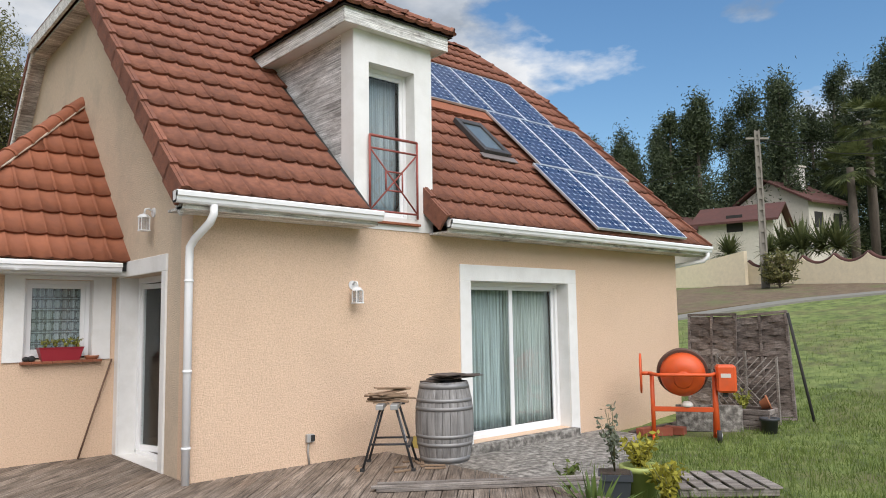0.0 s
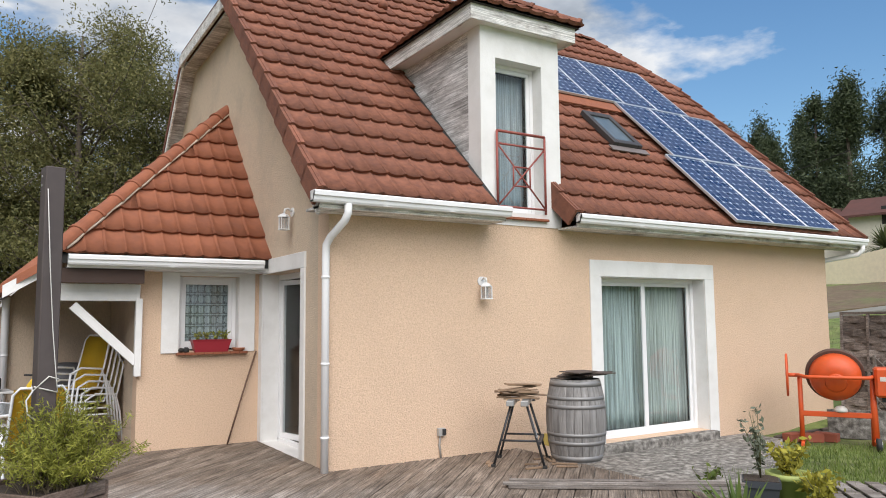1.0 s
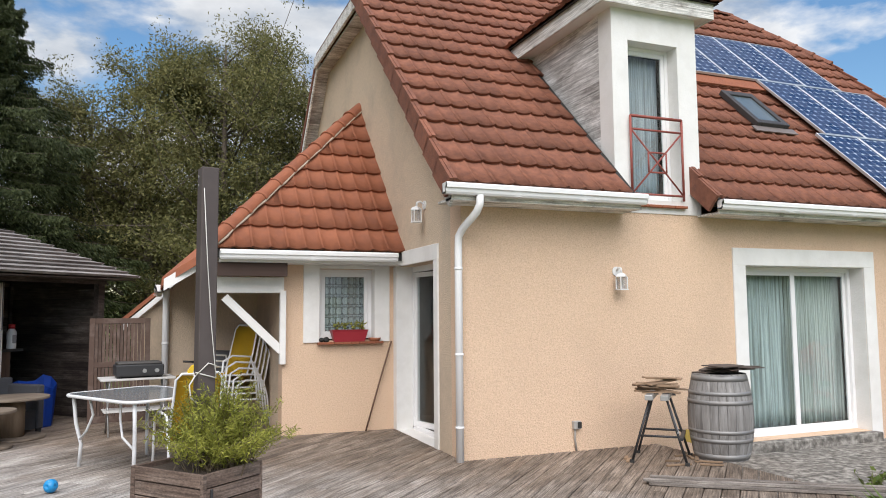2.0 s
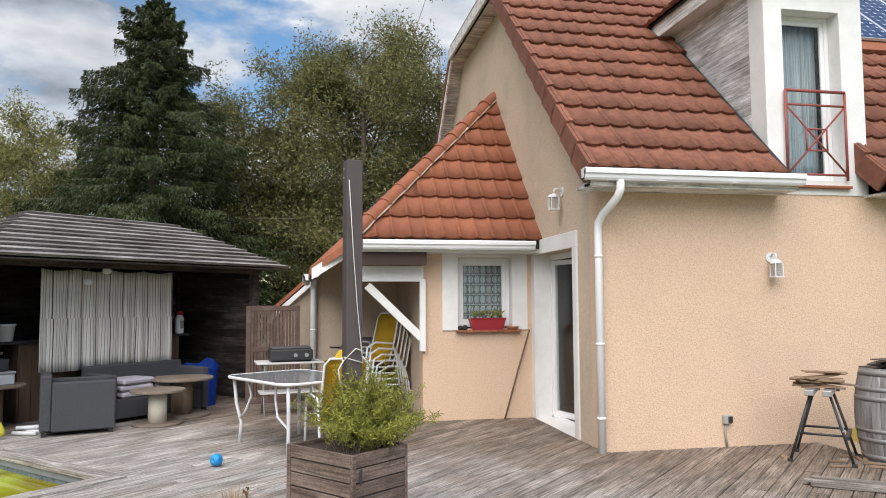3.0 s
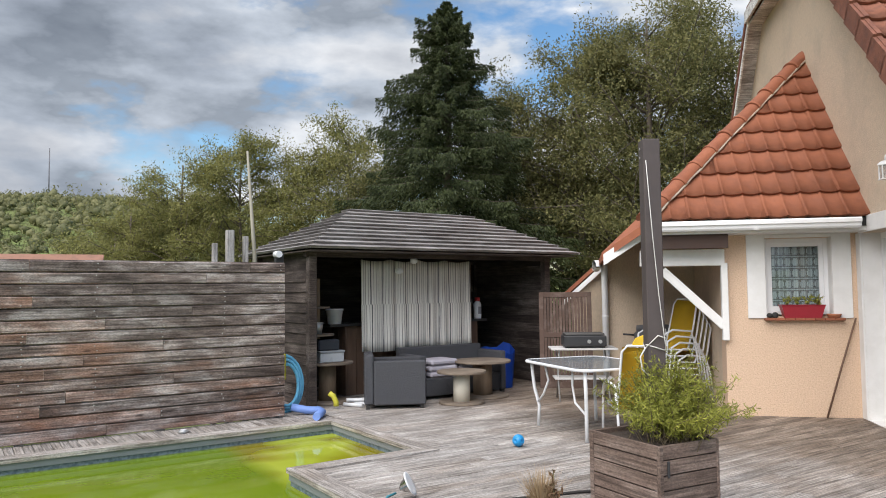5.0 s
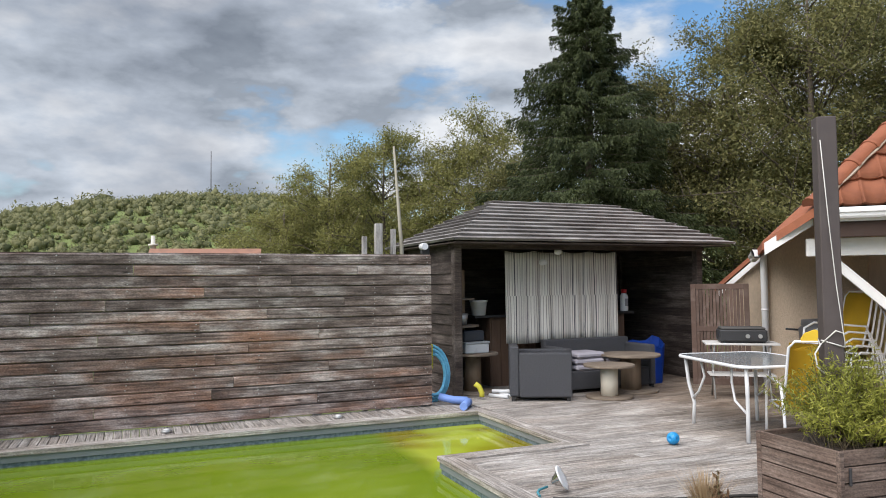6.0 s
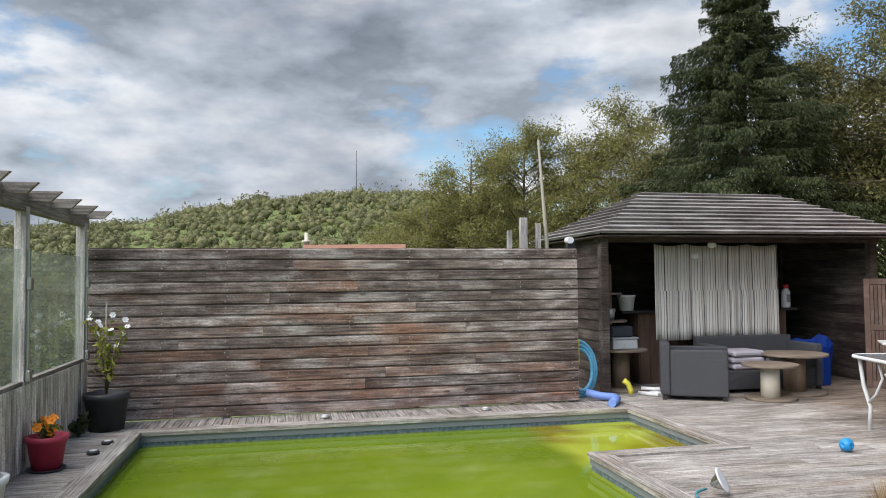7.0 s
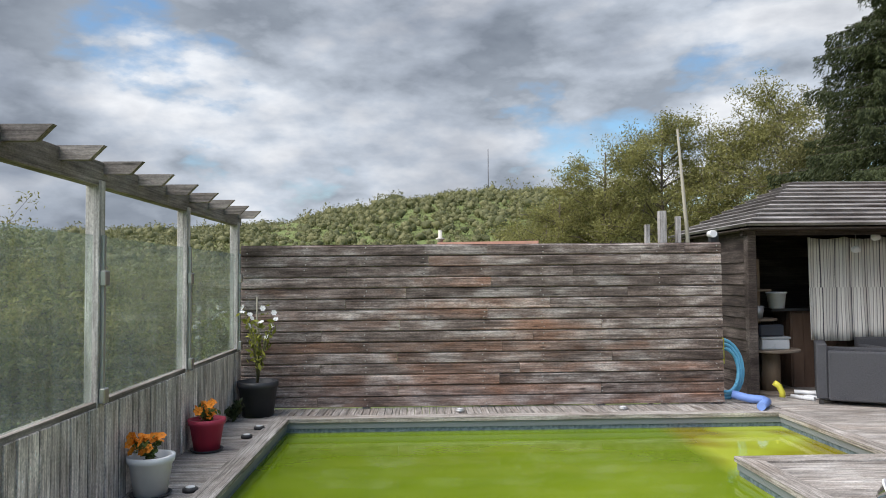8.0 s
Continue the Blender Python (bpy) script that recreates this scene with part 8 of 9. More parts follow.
for k, x in enumerate((-1.0, -0.94)):
    st = thing("sill_ornament", "small dark ornament on the window sill", "ornament", Matrix.Translation((x, LY - 0.02, 1.166)), "dark ornaments on the sill")
    bm = bmesh.new()
    bmesh.ops.create_icosphere(bm, subdivisions=2, radius=0.035, matrix=Matrix.Translation((0, 0, 0.03)) @ Matrix.Diagonal((1.1, 0.9, 0.8 + 0.3 * k, 1)))
    for v in bm.verts:
        v.co += Vector((0.006 * noise.noise(v.co * 60), 0.006 * noise.noise(v.co * 50 + Vector((3, 0, 0))), 0))
    part("lump", bm, "dark", st)
rod = thing("garden_rod", "thin brown rod leaning against the lean-to wall", "rod", Matrix.Translation((-0.42, LY - 0.06, 0)))
bm = bmesh.new()
tube(bm, [(0, 0, 0), (0.18, 0.01, 0.6), (0.36, 0.03, 1.16)], 0.011, 6)
part("shaft", bm, plain("rod_brown", (0.14, 0.08, 0.05), 0.7), rod)

# porch timbers
pt = thing("porch_frame", "white painted porch beam with a peeling diagonal brace", "porch frame", Matrix.Translation((-1.5, LY - 0.02, 0)), kind="structure")
boxed("beam", (-0.99, -0.06, 1.80, 0.0, 0.06, 2.0), "white_paint", pt, "", None, 0.006)
boxed("post", (-0.045, -0.065, 0.90, 0.03, 0.03, 1.83), "white_paint", pt, "", None, 0.005)
bm = bmesh.new()
box(bm, -0.05, -0.045, 0, 0.05, 0.045, 0.98)
part("brace", bm, "white_paint", pt, "worn white brace", Matrix.Translation((-0.02, 0.0, 1.07)) @ pose(0, 0, 0, 0, -46, 0))
# board whose near-black brown holds the shade under the gutter
bm = bmesh.new()
box(bm, LX0 + 0.02, LGY + 0.05, 2.0, -1.5, LGY + 0.09, 2.164)
tagged(part("trim", bm, plain("shaded_board", (0.055, 0.032, 0.024), 0.8)), "brown board above the porch beam, darkened for the gutter's shade", "trim", kind="structure")
# side eave: bargeboard, gutter end and downpipe
bm = bmesh.new()
prism(bm, [(LX0, LGZ - 0.03), (LX0, LGZ - 0.18), (LXL + 0.02, LZL - 0.16), (LXL + 0.02, LZL - 0.02)], LGY + 0.18, LGY + 0.215, "y")
part("bargeboard", bm, "white_paint", lean, "white rake board")
gutter("gutter", (LXL + 0.04, 11.0, LZL - 0.13), (LXL + 0.04, 8.3, LZL - 0.13), "white plastic gutter along the low side eave")
downpipe([(-2.86, 8.85, 1.92), (-2.86, 8.9, 1.8), (-2.86, 8.93, 1.7), (-2.86, 8.93, 0.0)], "white downpipe at the porch's back corner", 0.05)
low = thing("rear_roof", "terracotta tile slope of a low outbuilding behind the porch", "roof", kind="structure")
bm = bmesh.new()
LW2 = 11.4
f = [(-2.5, LW2, 2.42), (-2.5, 14.5, 2.42), (-3.62, 14.5, 1.42), (-3.62, LW2, 1.42)]
vs = [bm.verts.new(p) for p in f] + [bm.verts.new(Vector(p) - Vector((0, 0, 0.09))) for p in f]
for idx in ((0, 1, 2, 3), (7, 6, 5, 4), (0, 4, 5, 1), (1, 5, 6, 2), (2, 6, 7, 3), (3, 7, 4, 0)):
    bm.faces.new([vs[i] for i in idx])
part("slope", bm, "tile_new", low)
bm = bmesh.new()
prism(bm, [(-2.5, 2.30), (-3.58, 1.33), (-3.58, 1.22), (-2.5, 2.18)], LW2 - 0.03, LW2, "y")
part("rake_board", bm, "white_paint", low, "white rake board")
bm = bmesh.new()
prism(bm, [(-3.4, -0.6), (-2.4, -0.6), (-2.4, 2.3), (-3.4, 1.42)], LW2 + 0.1, 14.3, "y")
part("wall", bm, "stucco_gable", low)

# shutter
sh = thing("wooden_shutter", "faded brown louvred shutter standing on the deck", "shutter", Matrix.Translation((-3.88, 8.70, 0.0)) @ pose(0, 0, 0, -4, 0, 6))
SW, SHH = 0.82, 1.49
plain("shutter_brown", (0.105, 0.066, 0.05), 0.85, vary=0.15, stain=0.5, stain_scale=5, stain_colour=(0.26, 0.20, 0.17))
for b in ((0, 0.07, 0, SHH), (SW - 0.07, SW, 0, SHH), (0.07, SW - 0.07, 0, 0.09), (0.07, SW - 0.07, SHH - 0.08, SHH), (0.07, SW - 0.07, 0.78, 0.86)):
    boxed("frame_rail", (b[0], -0.02, b[2], b[1], 0.02, b[3]), "shutter_brown", sh, "", None, 0.003)
for k in range(14):
    x = 0.075 + k * (SW - 0.15) / 14
    for z0, z1 in ((0.09, 0.78), (0.86, SHH - 0.08)):
        boxed("slat", (x, -0.012, z0, x + (SW - 0.15) / 14 - 0.008, 0.006, z1), "shutter_brown", sh)

# grill on its stand
gs = thing("grill_stand", "folding stand with a pale top", "stand", Matrix.Translation((-3.22, 7.55, 0.0)) @ pose(0, 0, 0, 0, 0, 8))
boxed("top", (-0.45, -0.25, 0.70, 0.45, 0.25, 0.725), plain("pale_top", (0.55, 0.54, 0.52), 0.6), gs, "", None, 0.004)
for x in (-0.34, 0.34):
    for s in (-1, 1):
        bm = bmesh.new()
        tube(bm, [(x, -s * 0.2, 0.70), (x, s * 0.2, 0.0)], 0.012, 6)
        part("leg", bm, "grey_metal", gs)
boxed("shelf", (-0.4, -0.2, 0.30, 0.4, 0.2, 0.315), "pale_top", gs)
gr = thing("gas_grill", "black table grill with two knobs", "grill", Matrix.Translation((-3.20, 7.53, 0.726)) @ pose(0, 0, 0, 0, 0, 8))
boxed("body", (-0.29, -0.19, 0.02, 0.29, 0.19, 0.17), "black_metal", gr, "", None, 0.015)
boxed("plate", (-0.27, -0.17, 0.17, 0.27, 0.18, 0.20), plain("iron", (0.10, 0.095, 0.09), 0.6, 0.5), gr, "greasy iron plate", None, 0.01)
for x in (0.05, 0.2):
    bm = bmesh.new()
    tube(bm, [(x, -0.19, 0.09), (x, -0.22, 0.09)], 0.026, 12)
    part("knob", bm, "grey_metal", gr)
for sx in (-0.25, 0.25):
    boxed("foot", (sx - 0.02, -0.15, 0.0, sx + 0.02, 0.15, 0.02), "black_metal", gr)

# garden table
plain("white_metal", (0.70, 0.71, 0.72), 0.4)
MAT["table_glass"] = surface("table_glass", [(0.16, 0.18, 0.19), (0.20, 0.22, 0.23)], 40, rough=0.12)
tb = thing("garden_table", "white metal garden table with a frosted glass top", "table", Matrix.Translation((-3.12, 5.30, 0.0)) @ pose(0, 0, 0, 0, 0, -58) @ Matrix.Diagonal((1.05, 1.08, 1.035, 1)))
TX, TY, RR = 0.62, 0.47, 0.17
ring = []
for cx, cy, a0 in ((TX - RR, TY - RR, 0), (-TX + RR, TY - RR, 90), (-TX + RR, -TY + RR, 180), (TX - RR, -TY + RR, 270)):
    ring += [(cx + RR * math.cos(radians(a0 + q * 15)), cy + RR * math.sin(radians(a0 + q * 15))) for q in range(7)]
bm = bmesh.new()
prism(bm, ring, 0.702, 0.712)
part("glass_top", bm, "table_glass", tb, "frosted grey glass")
bm = bmesh.new()
tube(bm, [(x, y, 0.70) for x, y in ring + ring[:1]], 0.017, 6, cap=False)
part("rim", bm, "white_metal", tb)
for sx in (-1, 1):
    for sy in (-1, 1):
        bm = bmesh.new()
        tube(bm, [(sx * (TX - 0.08), sy * (TY - 0.08), 0.69), (sx * (TX - 0.10), sy * (TY - 0.10), 0.42), (sx * (TX - 0.15), sy * (TY - 0.13), 0.22), (sx * (TX - 0.14), sy * (TY - 0.12), 0.0)], 0.018, 8)
        part("leg", bm, "white_metal", tb)
        bm = bmesh.new()
        tube(bm, [(sx * (TX - 0.14), sy * (TY - 0.12), 0.26), (sx * (TX - 0.3), sy * (TY - 0.1), 0.36), (sx * (TX - 0.38), sy * (TY - 0.12), 0.52), (sx * (TX - 0.34), sy * (TY - 0.10), 0.69)], 0.012, 6)
        part("leg_brace", bm, "white_metal", tb)

# chairs
plain("chair_yellow", (0.72, 0.47, 0.03), 0.75)
plain("chair_cream", (0.58, 0.45, 0.20), 0.75)


def garden_chair(m, label, fabric="chair_yellow", group="", head=False):
    t = thing("garden_chair", label, "chair", m, group)
    for s in (-1, 1):
        bm = bmesh.new()
        tube(bm, [(s * 0.27, 0.30, 0.0), (s * 0.27, 0.27, 0.35), (s * 0.27, 0.24, 0.58), (s * 0.27, 0.10, 0.645), (s * 0.27, -0.20, 0.62), (s * 0.27, -0.27, 0.40), (s * 0.27, -0.33, 0.0)], 0.014, 8)
        part("side_frame", bm, "white_metal", t)
    bm = bmesh.new()
    tube(bm, [(-0.24, 0.25, 0.40), (-0.24, -0.16, 0.37), (-0.24, -0.26, 0.66), (-0.23, -0.34, 0.98), (-0.18, -0.36, 1.04), (0.18, -0.36, 1.04), (0.23, -0.34, 0.98), (0.24, -0.26, 0.66), (0.24, -0.16, 0.37), (0.24, 0.25, 0.40), (-0.24, 0.25, 0.40)], 0.013, 8)
    part("seat_frame", bm, "white_metal", t)
    bm = bmesh.new()
    pr = [(0.24, 0.40), (0.05, 0.375), (-0.14, 0.37), (-0.19, 0.44), (-0.26, 0.66), (-0.33, 0.96), (-0.355, 1.03)]
    g = [[bm.verts.new((x, y, z + dz)) for x in (-0.23, 0.0, 0.23)] for dz in (0.0,) for y, z in pr]
    for r in g:
        r[1].co.z -= 0.015
    for a, b in zip(g, g[1:]):
        for i in range(2):
            bm.faces.new((a[i], a[i + 1], b[i + 1], b[i])).smooth = True
    bmesh.ops.solidify(bm, geom=bm.faces[:], thickness=0.008)
    part("sling", bm, fabric, t, "yellow sling fabric" if fabric == "chair_yellow" else "cream sling fabric")
    if head:
        bm = bmesh.new()
        prism(bm, [(-0.13, 1.03), (0.13, 1.03)] + [(0.13 * math.cos(a), 1.03 + 0.12 * math.sin(a)) for a in (0.3, 0.8, 1.57, 2.34, 2.84)], -0.37, -0.345, "y")
        part("headrest", bm, fabric, t, "rounded yellow headrest")
    return t


garden_chair(Matrix.Translation((-2.69, 4.72, 0.0)) @ pose(0, 0, 0, 0, 0, 14) @ Matrix.Scale(0.95, 4), "white metal garden chair with a bright yellow sling", group="garden chairs", head=True)
st_m = Matrix.Translation((-1.92, 7.55, 0.0)) @ pose(0, 0, 0, 0, 0, 122)
first = garden_chair(st_m, "white metal garden chair stacked in the porch", "chair_cream", "stacked chairs")
for k in range(1, 5):
    if k == 4:
        garden_chair(st_m @ Matrix.Translation((0, 0.0 + 0.055 * k, 0.085 * k)), "yellow garden chair on top of the stack", "chair_yellow", "stacked chairs")
    else:
        copy_thing(first, st_m @ Matrix.Translation((0, 0.055 * k, 0.085 * k)))
bbq = thing("kettle_grill", "dark covered grill standing in the porch", "grill", Matrix.Translation((-2.12, 8.45, 0.0)))
bm = bmesh.new()
lathe(bm, [(0.24, 0.62), (0.33, 0.70), (0.34, 0.86), (0.30, 0.90), (0.31, 0.91), (0.30, 0.98), (0.05, 1.0)], 20)
part("bowl", bm, plain("grill_grey", (0.10, 0.10, 0.105), 0.5), bbq)
for k in range(3):
    a = 2.09 * k
    bm = bmesh.new()
    tube(bm, [(0.15 * math.cos(a), 0.15 * math.sin(a), 0.64), (0.28 * math.cos(a), 0.28 * math.sin(a), 0.0)], 0.014, 6)
    part("leg", bm, "black_metal", bbq)
bm = bmesh.new()
tube(bm, [(-0.34, 0, 0.84), (-0.50, 0, 0.85)], 0.015, 6)
part("handle", bm, "black_metal", bbq)

# planter with post and shrub
plant = thing("wooden_planter", "tall square planter of brown horizontal boards", "planter", Matrix.Translation((-2.735, 2.27, 0.0)) @ pose(0, 0, 0, 0, 0, -50.5) @ Matrix.Diagonal((1.15, 0.90, 1, 1)))
PH, HS2 = 0.56, 0.285
MAT["planter_wood"] = wood("planter_wood", [(0.085, 0.058, 0.046), (0.15, 0.108, 0.087), (0.22, 0.172, 0.145)], "x", 70, 4.0, 0.15, speck=0.28)
for k in range(6):
    z0 = 0.01 + k * PH / 6
    for a in (0, 90, 180, 270):
        boxed("board", (-HS2 + 0.03, -HS2, z0, HS2 - 0.0, -HS2 + 0.022, z0 + PH / 6 - 0.008), "planter_wood", plant, "", pose(0, 0, 0, 0, 0, a), 0.003)
for a in (0, 90, 180, 270):
    boxed("corner_strip", (-HS2 - 0.004, -HS2 - 0.004, 0, -HS2 + 0.03, -HS2 + 0.022, PH), "planter_wood", plant, "", pose(0, 0, 0, 0, 0, a), 0.003)
boxed("soil", (-HS2 + 0.024, -HS2 + 0.024, 0.35, HS2 - 0.024, HS2 - 0.024, PH - 0.03), "soil", plant)
hasp = thing("hanging_clip", "dark metal clip hung on the planter's corner", "clip", Matrix.Translation((-2.735, 2.27, 0.40)) @ pose(0, 0, 0, 0, 0, -50.5) @ Matrix.Translation((HS2 * 1.15 + 0.012, -HS2 * 0.9 + 0.06, 0)))
boxed("clip", (-0.008, -0.008, -0.03, 0.008, 0.008, 0.07), "black_metal", hasp, "", None, 0.004)
cxp, cyp = (UV @ Vector((-0.29, 3.53, 0)))[:2]
mp_ = thing("pergola_post", "brown painted square post standing in the planter", "post", Matrix.Translation((cxp, cyp, 0.53)) @ pose(0, 0, 0, 0, 0, 12))
boxed("shaft", (-0.058, -0.058, 0, 0.058, 0.058, 2.02), plain("post_brown", (0.075, 0.058, 0.055), 0.55, stain=0.3, stain_scale=3, stain_colour=(0.11, 0.095, 0.09)), mp_, "", None, 0.006)
for z in (1.90, 1.96):
    bm = bmesh.new()
    tube(bm, [(-0.062, 0.02, z), (-0.058, 0.02, z)], 0.008, 8)
    part("screw", bm, "grey_metal", mp_)
rope = thing("white_rope", "thin white rope tied round the post", "rope", Matrix.Translation((cxp, cyp, 0.0)))
bm = bmesh.new()
tube(bm, [(-0.03, -0.075, 2.40), (0.0, -0.085, 1.9), (0.03, -0.085, 1.5), (0.06, -0.085, 1.20), (0.07, -0.08, 1.12)], 0.003, 6)
tube(bm, [(-0.062, -0.062, 1.16), (0.068, -0.068, 1.12), (0.066, 0.066, 1.14), (-0.066, 0.066, 1.16), (-0.068, -0.066, 1.13), (0.02, -0.072, 1.22), (0.075, -0.07, 1.20)], 0.0045, 6)
tube(bm, [(-0.062, -0.068, 1.14), (-0.10, -0.10, 1.08), (-0.09, -0.10, 1.0), (-0.05, -0.09, 0.96)], 0.005, 6)
part("cord", bm, plain("cord_white", (0.62, 0.60, 0.56), 0.8), rope)


def shrub():
    """A wiry evergreen shrub: many fine arching stems set with tiny needles."""
    rng = np.random.default_rng(91)
    t = thing("planter_shrub", "wiry light green evergreen shrub in the planter", "shrub", Matrix.Translation((cxp + 0.10, cyp - 0.03, 0.50)))
    bm = bmesh.new()
    pts, dirs = [], []
    for k in range(230):
        a = rng.uniform(0, 6.28)
        r = rng.uniform(0.06, 0.42)
        h = rng.uniform(0.12, 0.56) * (1.15 - r)
        base = np.array([rng.normal() * 0.09, rng.normal() * 0.09, 0.0])
        tip = base + np.array([math.cos(a) * r, math.sin(a) * r, h + 0.05])
        m = base + (tip - base) * 0.5 + np.array([0, 0, 0.06])
        tube(bm, [base, m, tip], 0, 3, [0.004, 0.003, 0.0015], cap=False)
        n = 105
        s = rng.uniform(0.25, 1.0, n)
        p = np.where(s[:, None] < 0.5, base + (m - base) * (2 * s[:, None]), m + (tip - m) * (2 * s[:, None] - 1))
        pts.append(p + rng.normal(size=(n, 3)) * 0.016)
    part("branchwork", bm, plain("stem_brown", (0.13, 0.10, 0.06), 0.9), t)
    pos = np.concatenate(pts)
    v, f = leaf_cards(rng, pos, rng.uniform(0.012, 0.026, len(pos)), 0.0, 0.16)
    part("foliage", mesh_from("foliage", v, f, "leaf_bush"), "leaf_bush", t)


shrub()
ball = thing("toy_ball", "bright blue holed plastic ball on the deck", "ball", Matrix.Translation((-3.83, 4.39, 0.0)) @ Matrix.Scale(0.74, 4))
bm = bmesh.new()
bmesh.ops.create_icosphere(bm, subdivisions=4, radius=0.08, matrix=Matrix.Translation((0, 0, 0.08)))
holes = [Vector((math.sin(p) * math.cos(q), math.sin(p) * math.sin(q), math.cos(p))) for p, q in ((0.5, 0), (0.6, 2.1), (0.6, 4.2), (1.5, 1), (1.5, 2.6), (1.5, 4.2), (1.5, 5.6), (2.5, 0), (2.5, 3))]
for v in bm.verts:
    d = (v.co - Vector((0, 0, 0.08))).normalized()
    k = max(d.dot(h) for h in holes)
    if k > 0.965:
        v.co -= d * 0.022
for f in bm.faces:
    f.smooth = True
part("shell", bm, plain("ball_blue", (0.015, 0.25, 0.55), 0.4), ball)
gx, gy = -3.44, 1.72
pg = pot(gx, gy, 0.0, 0.10, 0.13, 0.18, "pot_dark", "dark pot that holds dried grass")
MAT["dry_brown"] = leaf_material("dry_brown", (0.10, 0.055, 0.03), (0.24, 0.14, 0.08), 0.1)
MAT["dry_grass"] = leaf_material("dry_grass", (0.30, 0.20, 0.11), (0.50, 0.38, 0.24), 0.2)
dg = sword_bush(gx, gy, 0.14, 420, 0.34, 95, "dried straw-coloured ornamental grass", "plant", "dry_grass", 0.0022, "dried_grass", up=0.9)
tuft(gx + 0.08, gy, 0.14, 110, 0.29, 0.08, 96, "dry_brown", "dried brown seed heads in a pot", "seed_heads", "plant", 0.030, 6)
cab = thing("garden_hose", "dark hose lying across the deck", "hose", UV @ Matrix.Translation((0, 0, 0)))
bm = bmesh.new()
tube(bm, [(-1.55, 4.78, 0.012), (-1.2, 4.60, 0.012), (-0.8, 4.42, 0.012), (-0.3, 4.28, 0.012), (0.2, 4.05, 0.012), (0.4, 3.9, 0.012)], 0.012, 6)
part("tube", bm, "dark", cab)

# ---------------------------------------------------------------- pool house contents (frame of the pool)


def U(u, w, z=0.0, a=0.0):
    return UV @ Matrix.Translation((u, w, z)) @ pose(0, 0, 0, 0, 0, a)


def stripe_material():
    m = bpy.data.materials.new("striped_cloth")
    m.use_nodes = True
    nt = m.node_tree
    b = nt.nodes["Principled BSDF"]
    b.inputs["Roughness"].default_value = 0.95
    tc = nt.nodes.new("ShaderNodeTexCoord")
    sep = nt.nodes.new("ShaderNodeSeparateXYZ")
    nt.links.new(tc.outputs["Object"], sep.inputs[0])
    # thin dark stripes at uneven spacing, wandering a little down the cloth
    mp = nt.nodes.new("ShaderNodeMapping")
    mp.inputs["Scale"].default_value = (2.2, 1, 0.5)
    nt.links.new(tc.outputs["Object"], mp.inputs[0])
    nz = nt.nodes.new("ShaderNodeTexNoise")
    nz.inputs["Scale"].default_value = 2.0
    nz.inputs["Detail"].default_value = 3
    nt.links.new(mp.outputs[0], nz.inputs["Vector"])
    ph_ = nt.nodes.new("ShaderNodeMath"); ph_.operation = "MULTIPLY_ADD"; ph_.inputs[1].default_value = 0.05
    nt.links.new(nz.outputs["Fac"], ph_.inputs[0])
    nt.links.new(sep.outputs["X"], ph_.inputs[2])
    fq = nt.nodes.new("ShaderNodeMath"); fq.operation = "MULTIPLY"; fq.inputs[1].default_value = 24.0
    nt.links.new(ph_.outputs[0], fq.inputs[0])
    # upper and lower widths are sewn with their stripes out of step
    half = nt.nodes.new("ShaderNodeMath"); half.operation = "GREATER_THAN"; half.inputs[1].default_value = 0.68
    nt.links.new(sep.outputs["Z"], half.inputs[0])
    seam = nt.nodes.new("ShaderNodeMath"); seam.operation = "MULTIPLY_ADD"; seam.inputs[1].default_value = 0.45
    nt.links.new(half.outputs[0], seam.inputs[0])
    nt.links.new(fq.outputs[0], seam.inputs[2])
    fr = nt.nodes.new("ShaderNodeMath"); fr.operation = "FRACT"
    nt.links.new(seam.outputs[0], fr.inputs[0])
    r = ramp_node(nt, [(0.0, (0.24, 0.235, 0.225)), (0.16, (0.27, 0.26, 0.25)), (0.22, (0.62, 0.60, 0.55)), (0.50, (0.74, 0.72, 0.66)), (0.56, (0.42, 0.41, 0.39)), (0.66, (0.70, 0.68, 0.63)), (0.95, (0.60, 0.58, 0.54))])
    nt.links.new(fr.outputs[0], r.inputs[0])
    f5 = nt.nodes.new("ShaderNodeMath"); f5.operation = "MULTIPLY"; f5.inputs[1].default_value = 0.21
    nt.links.new(seam.outputs[0], f5.inputs[0])
    f6 = nt.nodes.new("ShaderNodeMath"); f6.operation = "FRACT"
    nt.links.new(f5.outputs[0], f6.inputs[0])
    navy = ramp_node(nt, [(0.0, (0.10, 0.10, 0.14)), (0.055, (0.12, 0.12, 0.16)), (0.075, (1, 1, 1)), (0.58, (1, 1, 1)), (0.60, (0.35, 0.35, 0.38)), (0.62, (1, 1, 1))])
    nt.links.new(f6.outputs[0], navy.inputs[0])
    mm_ = nt.nodes.new("ShaderNodeMixRGB")
    mm_.blend_type = "MULTIPLY"
    mm_.inputs[0].default_value = 1.0
    nt.links.new(r.outputs[0], mm_.inputs[1])
    nt.links.new(navy.outputs[0], mm_.inputs[2])
    nt.links.new(mm_.outputs[0], b.inputs["Base Color"])
    return m


